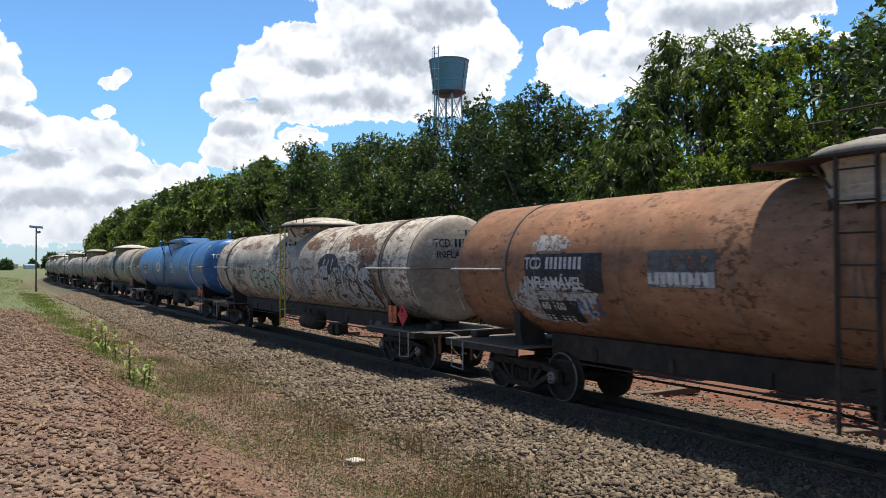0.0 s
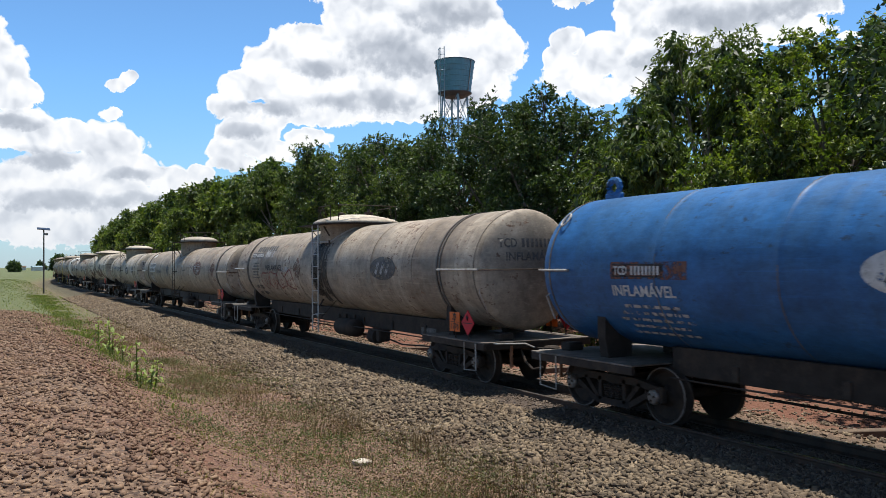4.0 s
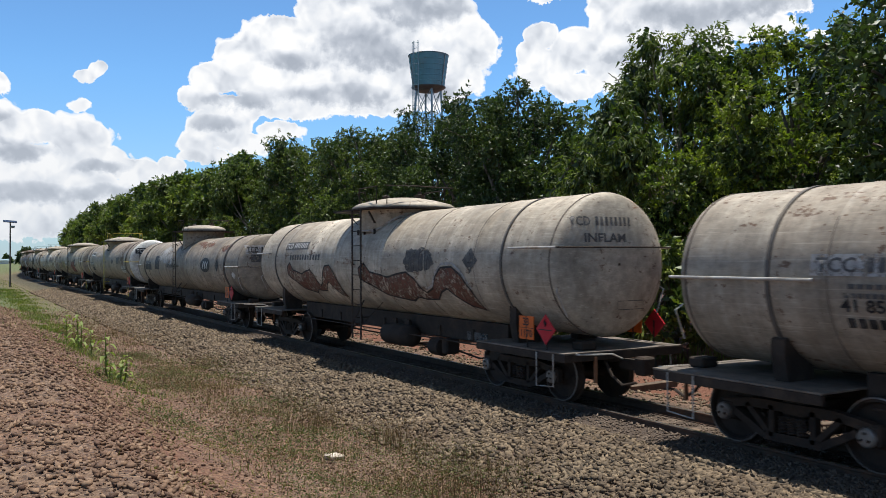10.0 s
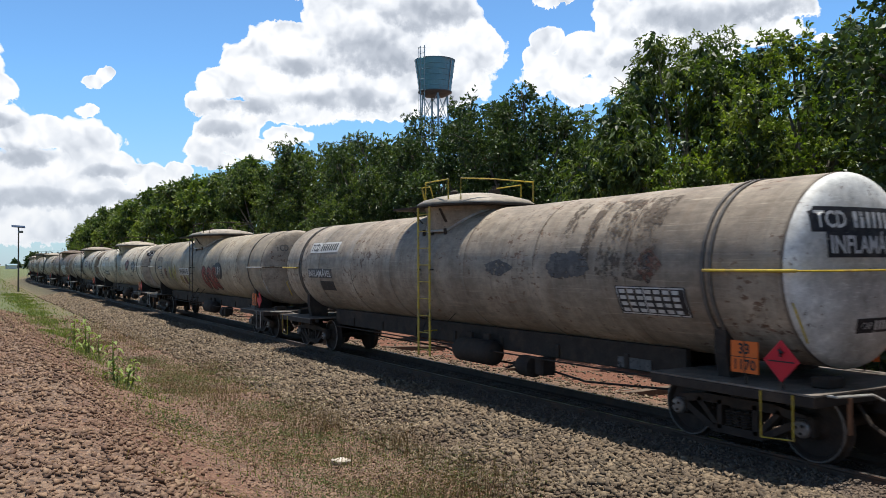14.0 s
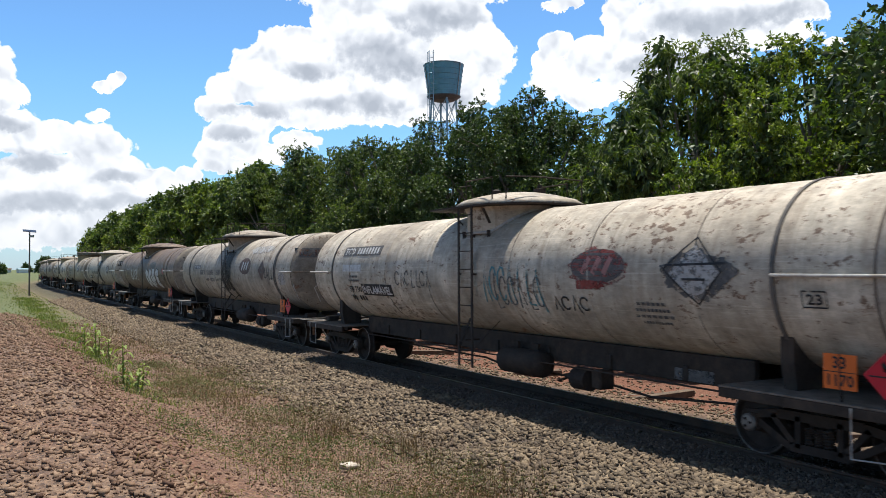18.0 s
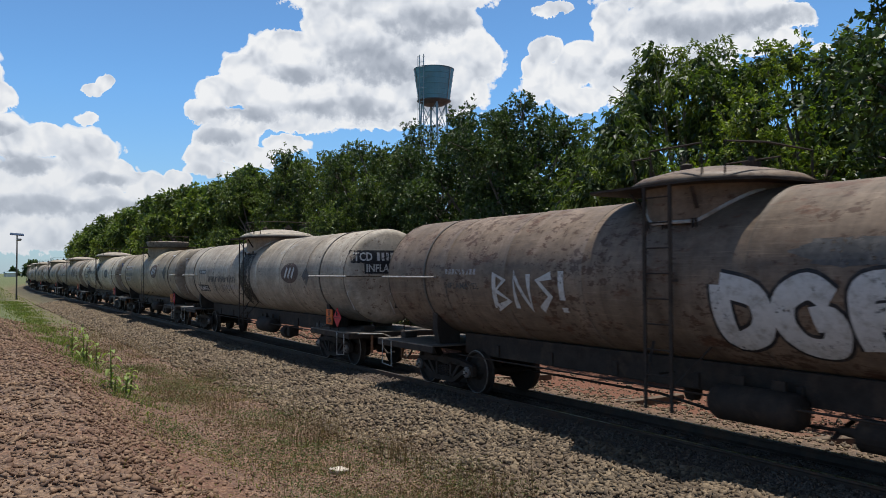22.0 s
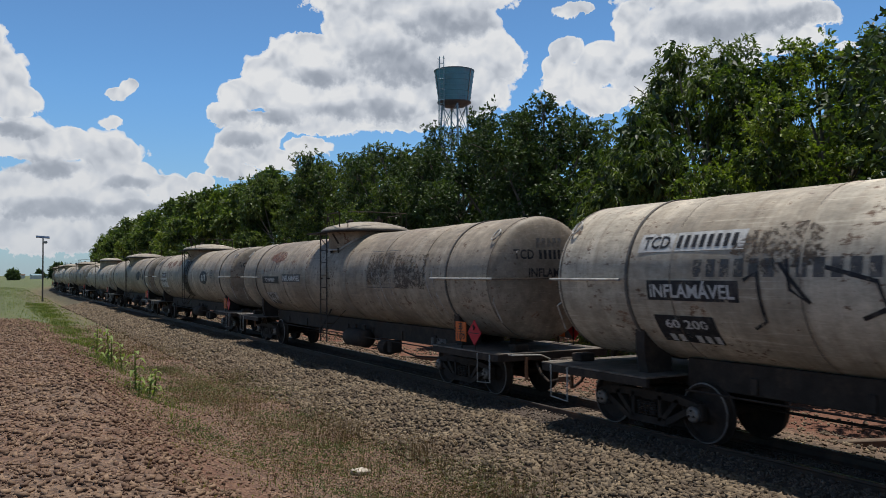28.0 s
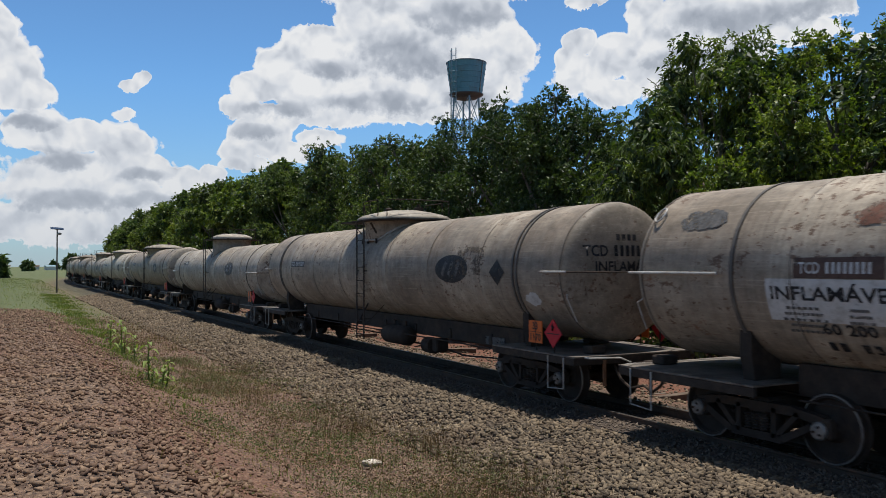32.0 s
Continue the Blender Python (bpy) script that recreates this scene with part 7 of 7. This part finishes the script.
def build_trees():
    near = [make_tree(1, 10.4, 4.6, "leaf_mango", 2900, 14, (0.145, 0.072), "bark", split=True),
            make_tree(2, 10.6, 4.2, "leaf_dark", 3000, 14, (0.14, 0.078), "bark", droop=0.15, split=True),
            make_tree(3, 10.2, 4.4, "leaf_mango", 2700, 14, (0.19, 0.058), "bright_bark", low=0.3, droop=1.1, split=True),
            make_tree(4, 11.2, 4.8, "leaf_dark", 3300, 14, (0.135, 0.072), "bark", droop=0.2, split=True)]
    far = [make_tree(5, 10.8, 4.6, "leaf_mango", 1300, 9, (0.34, 0.19), "bark"),
           make_tree(6, 10.2, 4.9, "leaf_fresh", 1250, 9, (0.34, 0.19), "bark")]
    labels = {0: "broad mango tree with dense mid-green leaves", 1: "dark glossy broad-leaved tree beside the line", 2: "tall tree with drooping narrow leaves and pale forked trunk", 3: "tall dark tree with large glossy leaves"}
    spots = [  # variant, x, y, size, turn
        (3, 20.4, 8.4, 1.26, 20), (0, 20.8, 15.4, 0.91, 80), (2, 20.5, 19.6, 0.98, 150),
        (1, 20.5, 28.6, 0.95, 230), (1, 21.5, 32.8, 1.01, 40), (3, 22.0, 38.6, 0.95, 300), (0, 20.6, 43.0, 0.99, 120),
        (1, 22.5, 48.5, 1.03, 200), (0, 21.0, 54.5, 1.08, 330), (3, 23.5, 60.0, 1.03, 90), (2, 21.5, 66.0, 1.10, 250),
        (0, 26.5, 15.0, 0.8, 280), (1, 27.0, 22.0, 0.62, 130), (0, 28.5, 34.0, 0.85, 60), (3, 27.0, 8.0, 1.0, 200), (0, 29.0, 44.0, 0.9, 10), (0, 25.8, 11.5, 0.9, 75), (1, 26.2, 18.5, 0.75, 300), (0, 26.0, 29.5, 0.78, 210), (1, 26.4, 39.0, 0.85, 100), (1, 19.5, 5.5, 1.0, 70)]
    for k, x, y, s, turn in spots:
        t = copy_thing(near[k] if x < 26 else far[0], pose(x, y, float(ground_z(x, y)) - 0.05, 0, 0, turn))
        t.scale = (s, s, s)
        tagged(t, labels[k], "tree", "trees along the line")
        if (k, y) == (0, 15.4):
            crown = next(o for o in t.children if o.name.startswith("crown"))
            crown.material_slots[0].link = "OBJECT"
            crown.material_slots[0].material = MATS["leaf_bright"]
            tagged(t, "broad mango tree with fresh yellow-green leaves", "tree", "trees along the line")
    g = random.Random(5)
    for j in range(26):
        y = 70 + j * 6.2
        x = float(line_x(y)) + 11.4 + g.uniform(-1.2, 1.2)
        s = g.uniform(0.94, 1.12) * (1.0 if j < 20 else 0.88)
        t = copy_thing(far[j % 2], pose(x, y, -0.45, 0, 0, g.uniform(0, 360)))
        t.scale = (s, s, s)
        tagged(t, "mango tree in the row farther down the line" if j % 2 == 0 else "lighter green mango tree in the row", "tree", "trees along the line")
    # unseen trees, added behind the camera to keep light off the wagon ends
    for j in range(9):
        y = -2.5 - 6.5 * j
        t = copy_thing(far[j % 2], pose(20.0 + g.uniform(-1.2, 1.2), y, -0.45, 0, 0, g.uniform(0, 360)))
        tagged(t, "unseen mango tree behind the camera, added to darken the wagon ends", "tree", "trees along the line")
    for m in near + far:
        for o in (*m.children_recursive, m):
            bpy.data.objects.remove(o)
    # low shrubs in front of the trees
    for j, (x, y, h, s, mat, label) in enumerate(((15.6, 27.6, 2.6, 1.3, "leaf_pale", "pale dusty shrub below the trees"), (16.0, 25.0, 3.0, 1.3, "leaf_pale", "pale dusty shrub below the trees"),
                                                  (15.8, 33.8, 2.9, 1.0, "leaf_fresh", "bright young shrub below the trees"), (16.2, 16.3, 3.4, 1.5, "leaf_fresh", "bright young shrub below the trees"),
                                                  (17.0, 20.0, 2.6, 1.6, "leaf_mango", "leafy shrub below the trees"), (17.0, 12.0, 3.0, 1.8, "leaf_dark", "leafy shrub below the trees"),
                                                  (17.0, 38.5, 3.0, 1.8, "leaf_mango", "leafy shrub below the trees"), (17.0, 45.0, 3.0, 1.8, "leaf_dark", "leafy shrub below the trees"),
                                                  (17.2, 30.6, 3.0, 1.7, "leaf_dark", "leafy shrub below the trees"))):
        t = make_tree(40 + j, h, s, mat, 330, 9, (0.22, 0.08), "bark", low=0.2, kind="shrub")
        t.matrix_basis = pose(x, y, float(ground_z(x, y)), 0, 0, j * 50)
        tagged(t, label, "shrub", "shrubs")


build_trees()

# ---- water tower ----


def build_tower():
    tower = empty("water_tower", "blue-grey metal water tank on a lattice tower", "water tower")
    tower.matrix_basis = pose(34.0, 60.0, -0.3, 0, 0, 29)
    r0, r1, z0, z1 = 1.32, 1.68, 16.9, 19.55
    n = 40
    prof = [(z0, 0.3), (z0, r0)]
    rows = 6
    for k in range(rows):
        za, zb = z0 + (z1 - z0) * k / rows, z0 + (z1 - z0) * (k + 1) / rows
        ra, rb = r0 + (r1 - r0) * k / rows, r0 + (r1 - r0) * (k + 1) / rows
        prof += [(za + 0.02, ra), (zb - 0.05, rb - 0.01), (zb - 0.03, rb + 0.025), (zb, rb + 0.02)]
    part("tank", lathe(bmesh.new(), prof, "Z", n), "tank_paint", tower, "blue-grey ribbed steel tank, wider at the top")
    bm = lathe(bmesh.new(), [(z1, r1 + 0.03), (z1 + 0.05, r1 + 0.03), (z1 + 0.06, r1 - 0.03), (z1 + 0.22, 0.1), (z1 + 0.23, 0.02)], "Z", n)
    part("roof", bm, "zinc_dark", tower)
    bm = lathe(bmesh.new(), [(z0 - 0.42, 0.25), (z0 - 0.30, 0.9), (z0 - 0.01, r0 + 0.10), (z0 + 0.06, r0 + 0.12)], "Z", n)
    part("tank_floor", bm, "zinc_dark", tower, "rusty underside of the tank")
    for a in (25, 145, 265):
        t = radians(a)
        bm = bmesh.new()
        beam(bm, (1.36 * math.cos(t), 1.36 * math.sin(t), z0 + 0.05), (1.72 * math.cos(t), 1.72 * math.sin(t), z1 - 0.05), 0.06, 0.05)
        part("rib", bm, "worn_steel", tower)
    legs = []
    for a in range(45, 405, 90):
        t = radians(a)
        p, q = Vector((1.9 * math.cos(t), 1.9 * math.sin(t), 0)), Vector((1.05 * math.cos(t), 1.05 * math.sin(t), z0 - 0.2))
        legs.append((p, q))
        part("leg", beam(bmesh.new(), p, q, 0.13, 0.13), "zinc", tower)
    for k in range(4):
        (p, q), (p2, q2) = legs[k], legs[(k + 1) % 4]
        for j in range(7):
            a, b = p.lerp(q, j / 7), p2.lerp(q2, (j + 1) / 7)
            c, d = p2.lerp(q2, j / 7), p.lerp(q, (j + 1) / 7)
            part("brace", beam(bmesh.new(), a, b, 0.045, 0.045), "zinc", tower)
            part("brace", beam(bmesh.new(), c, d, 0.045, 0.045), "zinc", tower)
            part("strut", beam(bmesh.new(), d, b, 0.06, 0.06), "zinc", tower)
    lx = -1.95
    lad = part("ladder", beam(bmesh.new(), (lx, 0.2, 2), (lx, 0.2, z1 + 0.9), 0.05, 0.05), "zinc", tower, "caged ladder that rises past the rim")
    part("stile", beam(bmesh.new(), (lx, -0.2, 2), (lx, -0.2, z1 + 0.9), 0.05, 0.05), "zinc", lad)
    for k in range(44):
        part("rung", beam(bmesh.new(), (lx, -0.2, 2.2 + k * 0.41), (lx, 0.2, 2.2 + k * 0.41), 0.03, 0.03), "zinc", lad)
    for k in range(8):
        z = 14.2 + k * 0.86
        pts = [(lx - 0.36 * math.sin(t) - 0.02, 0.30 * math.cos(t), z) for t in np.linspace(0, math.pi, 9)]
        part("cage_hoop", tube(bmesh.new(), pts, 0.02, 5), "zinc", lad)
    for y, dx in ((-0.28, -0.12), (0.0, -0.37), (0.28, -0.12)):
        part("cage_bar", beam(bmesh.new(), (lx + dx, y, 14.2), (lx + dx, y, 20.3), 0.03, 0.02), "zinc", lad)


build_tower()

# ---- lamp post and far things ----


def build_lamp_post():
    y, x = 97.0, 4.78
    lamp = empty("solar_lamp_post", "slender dark post with solar panel and lamp head", "lamp post")
    lamp.matrix_basis = pose(x, y, float(ground_z(x, y)))
    part("post", tube(bmesh.new(), [(0, 0, -0.2), (0, 0, 6.75)], [0.085, 0.065], 8), "post_wood", lamp)
    bm = box(bmesh.new(), -0.66, 0.62, -0.45, 0.45, -0.03, 0.04, 0.01)
    bmesh.ops.rotate(bm, verts=bm.verts, cent=(0, 0, 0), matrix=Matrix.Rotation(radians(4), 3, "Y") @ Matrix.Rotation(radians(14), 3, "X"))
    bmesh.ops.translate(bm, verts=bm.verts, vec=(0, 0, 6.85))
    part("solar_panel", bm, "panel_blue", lamp)
    part("lamp_head", box(bmesh.new(), -0.05, 0.42, -0.14, 0.14, 6.18, 6.42, 0.05), "worn_steel", lamp)
    part("arm", beam(bmesh.new(), (0, 0, 6.4), (0.2, 0, 6.38), 0.05, 0.05), "post_wood", lamp)


build_lamp_post()


def build_distance():
    g = random.Random(3)
    for k, (x, y, h, s) in enumerate(((27.0, 420.0, 8.0, 3.4), (9.0, 430.0, 5.0, 2.6), (-2.4, 190.0, 4.6, 2.4), (30.0, 640.0, 6.0, 3.0))):
        t = make_tree(70 + k, h, s, "leaf_dark", 260, 8, (1.1, 0.6), "bark", low=0.3)
        t.matrix_basis = pose(x, y, -0.5, 0, 0, 40 * k)
        tagged(t, "lone dark tree far across the pasture", "tree", "far trees")
    for k in range(7):
        x, y = -4 + 7.5 * k + g.uniform(-3, 3), 640 + g.uniform(-60, 60)
        house = empty("farm_house", "small pale farm building far across the pasture", "house", "far houses")
        w, d, h = g.uniform(3, 6), g.uniform(3, 5), g.uniform(2.0, 3.0)
        house.matrix_basis = pose(x, y, -0.4, 0, 0, g.uniform(-25, 25))
        part("wall", box(bmesh.new(), -w / 2, w / 2, -d / 2, d / 2, 0, h), "far_house", house)
        bm = bmesh.new()
        vs = [bm.verts.new(p) for p in ((-w / 2 - .4, -d / 2 - .4, h), (w / 2 + .4, -d / 2 - .4, h), (w / 2 + .4, d / 2 + .4, h), (-w / 2 - .4, d / 2 + .4, h), (-w / 2 - .4, 0, h + 0.9), (w / 2 + .4, 0, h + 0.9))]
        for f in ((0, 1, 5, 4), (2, 3, 4, 5), (0, 4, 3), (1, 2, 5), (3, 2, 1, 0)):
            bm.faces.new([vs[i] for i in f])
        part("roof", bm, "rail_iron" if k % 2 else "zinc", house)


build_distance()

# ---- weeds, grass and clutter ----


def blades(name, label, x, y, h, w, mat, lean=0.5, per=1, seed=3):
    """Grass blades or thin stems on the ground, in one mesh."""
    g = np.random.default_rng(seed)
    n = len(x)
    z = ground_z(x, y)
    a = g.uniform(0, math.tau, n)
    d = np.stack([np.cos(a), np.sin(a)], 1) * (h * lean * g.random(n))[:, None]
    b = g.uniform(0, math.tau, n)
    s = np.stack([np.cos(b), np.sin(b), np.zeros(n)], 1) * (w / 2)[:, None]
    p0 = np.stack([x, y, z - 0.02], 1)
    p1 = np.stack([x + d[:, 0] * 0.35, y + d[:, 1] * 0.35, z + h * 0.6], 1)
    p2 = np.stack([x + d[:, 0], y + d[:, 1], z + h], 1)
    V = np.stack([p0 - s, p0 + s, p1 + s * 0.7, p1 - s * 0.7, p2], 1).reshape(-1, 3)
    i = np.arange(n)[:, None] * 5
    F = np.concatenate([i + np.array([[0, 1, 2]]), i + np.array([[0, 2, 3]]), i + np.array([[3, 2, 4]])], 0)
    return tagged(mesh_np(name, V, F, mat), label, "grass", kind="stuff")


def clumped(g, n, count, xr, yr, sd, power=1.6):
    cx, cy = g.uniform(*xr, count), yr[0] + (yr[1] - yr[0]) * g.random(count) ** power
    k = g.integers(0, count, n)
    return cx[k] + g.normal(0, sd, n), cy[k] + g.normal(0, sd * 1.6, n)


def build_weeds():
    g = np.random.default_rng(11)
    # green verge along the foot of the terrace
    n = 15000
    y = 9 + 80 * g.random(n) ** 1.2
    x = 2.72 + 0.014 * y + 0.25 * np.sin(y * 0.9) + g.normal(0, 0.30 + 0.003 * y, n)
    keep = (np.sin(y * 2.1 + 3 * x) + np.sin(y * 0.77 - 2 * x) > -0.5) & (g.random(n) < np.clip((y - 11) / 12, 0.04, 1))
    x, y = x[keep], y[keep]
    blades("verge_grass", "green grass strip along the ditch", x, y, g.uniform(0.04, 0.15, len(x)), 0.005 + 0.0005 * y, "grass_green", 1.2, seed=4)
    y = 40 + 140 * g.random(9000)
    x = np.minimum(g.uniform(-12, 6.0, 9000), line_x(y) - 3.4)
    blades("pasture_grass", "green pasture grass", x, y, g.uniform(0.03, 0.11, 9000), 0.012 + 0.0006 * y, "grass_green", 1.4, seed=5)
    # dry brown weeds in clumps
    n = 7000
    x, y = clumped(g, n, 95, (3.3, 6.0), (6.3, 42), 0.22)
    blades("dry_weeds", "dry red-brown weed clumps in the ditch", x, y, 0.03 + 0.22 * g.random(n) ** 1.8, np.full(n, 0.0032) + 0.0002 * y, "weed_brown", 0.8, seed=6)
    n = 1800
    x, y = clumped(g, n, 60, (1.8, 5.7), (6.0, 50), 0.40)
    blades("dry_grass", "straw-coloured dry grass", x, y, 0.03 + 0.14 * g.random(n), np.full(n, 0.004) + 0.0003 * y, "grass_dry", 1.2, seed=7)
    n = 900
    x, y = clumped(g, n, 18, (4.3, 6.0), (8.0, 18), 0.16)
    blades("tall_weeds", "taller dry weed stalks at the foot of the ballast", x, y, 0.22 + 0.26 * g.random(n), np.full(n, 0.006), "weed_brown", 0.45, seed=12)
    # small leaves on the dry weeds
    for n, count, xr, yr, sd, top, mat, label in ((9000, 70, (3.6, 6.0), (6.3, 36), 0.20, 0.24, "weed_brown", "small withered leaves on the dry weeds"),
                                                  (17000, 60, (2.6, 5.6), (6.4, 26), 0.36, 0.12, "weed_olive", "low olive-green weeds with small leaves"),
                                                  (6000, 40, (2.5, 5.6), (6.3, 24), 0.40, 0.06, "grass_dry", "straw-coloured litter between the weeds")):
        x, y = clumped(g, n, count, xr, yr, sd)
        z = ground_z(x, y) + top * g.random(n) ** 1.5 + 0.01
        nn = g.standard_normal((n, 3))
        ob = leaf_cloud("weed_leaves", np.stack([x, y, z], 1), nn / np.linalg.norm(nn, axis=1, keepdims=True), 2, 0.036, 0.015, mat, None, 0.3, 9 + count)
        tagged(ob, label, "weeds", kind="stuff")
    # far side: tufts at the foot of the trees
    x, y = g.uniform(16.4, 19.5, 5000), 6 + 60 * g.random(5000)
    blades("verge_grass", "rough green grass below the trees", x, y, g.uniform(0.1, 0.45, 5000), np.full(5000, 0.02), "grass_green", 0.8, seed=10)


build_weeds()


def maize(x, y, h, seed, label):
    g = random.Random(seed)
    plant = empty("maize_plant", label, "plant", "maize plants")
    plant.matrix_basis = pose(x, y, float(ground_z(x, y)) - 0.02, g.uniform(-4, 4), g.uniform(-4, 4), g.uniform(0, 360))
    part("stalk", tube(bmesh.new(), [(0, 0, 0), (0.01, 0, h * 0.5), (0.0, 0.02, h)], [0.02, 0.016, 0.007], 6), "maize_leaf", plant)
    n = 9
    for k in range(n):
        z0 = h * (0.15 + 0.8 * k / n)
        a = k * 2.6 + g.uniform(-0.4, 0.4)
        L = h * g.uniform(0.30, 0.5) * (1.1 - 0.5 * k / n)
        bm = bmesh.new()
        prev = None
        for j in range(6):
            f = j / 5
            r = L * f * 0.75
            z = z0 + L * (0.75 * f - 0.95 * f * f)
            w = 0.05 * math.sin(math.pi * (0.12 + 0.86 * f)) + 0.003
            c, s = math.cos(a), math.sin(a)
            row = [bm.verts.new((r * c - w * s * e, r * s + w * c * e, z + abs(e) * 0.012)) for e in (-1, 0, 1)]
            if prev:
                bm.faces.new((prev[0], prev[1], row[1], row[0]))
                bm.faces.new((prev[1], prev[2], row[2], row[1]))
            prev = row
        part("leaf", bm, "maize_leaf", plant, smooth=True)
    return plant


for _s, (_x, _y, _h) in enumerate(((2.72, 18.6, 0.95), (2.88, 17.9, 0.55), (3.05, 18.4, 0.65), (3.0, 25.6, 1.15), (3.15, 26.3, 0.9), (2.85, 27.2, 1.0), (3.25, 24.8, 0.8), (2.6, 17.4, 0.4))):
    maize(_x, _y, _h, _s, "yellow-green maize plant growing wild in the ditch")


def build_clutter():
    g = random.Random(9)
    bm = bmesh.new()
    box(bm, -0.13, 0.13, -0.09, 0.09, 0, 0.07, 0.02)
    st = obj("pale_stone", bm, "chalk")
    st.matrix_basis = pose(4.55, 10.75, float(ground_z(4.55, 10.75)), 4, 6, 25)
    tagged(st, "flat pale stone lying in the dry weeds", "stone")
    # old timbers and rods lying beyond the line
    bm = box(bmesh.new(), -0.1, 0.1, -1.0, 1.0, 0, 0.14, 0.012)
    first = obj("old_sleeper", bm, "sleeper_wood")
    tagged(first, "discarded timber sleeper on the red soil", "sleeper", "discarded sleepers")
    for k, (x, y, r) in enumerate(((12.1, 8.0, 70), (12.6, 13.0, 95), (12.3, 17.5, 80), (12.8, 24.0, 60), (12.2, 30.5, 100))):
        m = pose(x, y, float(ground_z(x, y)) - 0.01, 0, 0, r)
        if k == 0:
            first.matrix_basis = m
        else:
            copy_thing(first, m)
    for k in range(14):
        x, y = 11.2 + g.random() * 2.6, 4 + g.random() * 30
        L = g.uniform(0.4, 1.4)
        bm = tube(bmesh.new(), [(-L / 2, 0, 0.02), (0, g.uniform(-0.05, 0.05), 0.05), (L / 2, 0, 0.02)], g.uniform(0.008, 0.02), 5)
        s = obj("stick", bm, "bright_bark")
        s.matrix_basis = pose(x, y, float(ground_z(x, y)), 0, 0, g.uniform(0, 180))
        tagged(s, "dry broken stick on the soil", "stick", "sticks")


build_clutter()


motions()
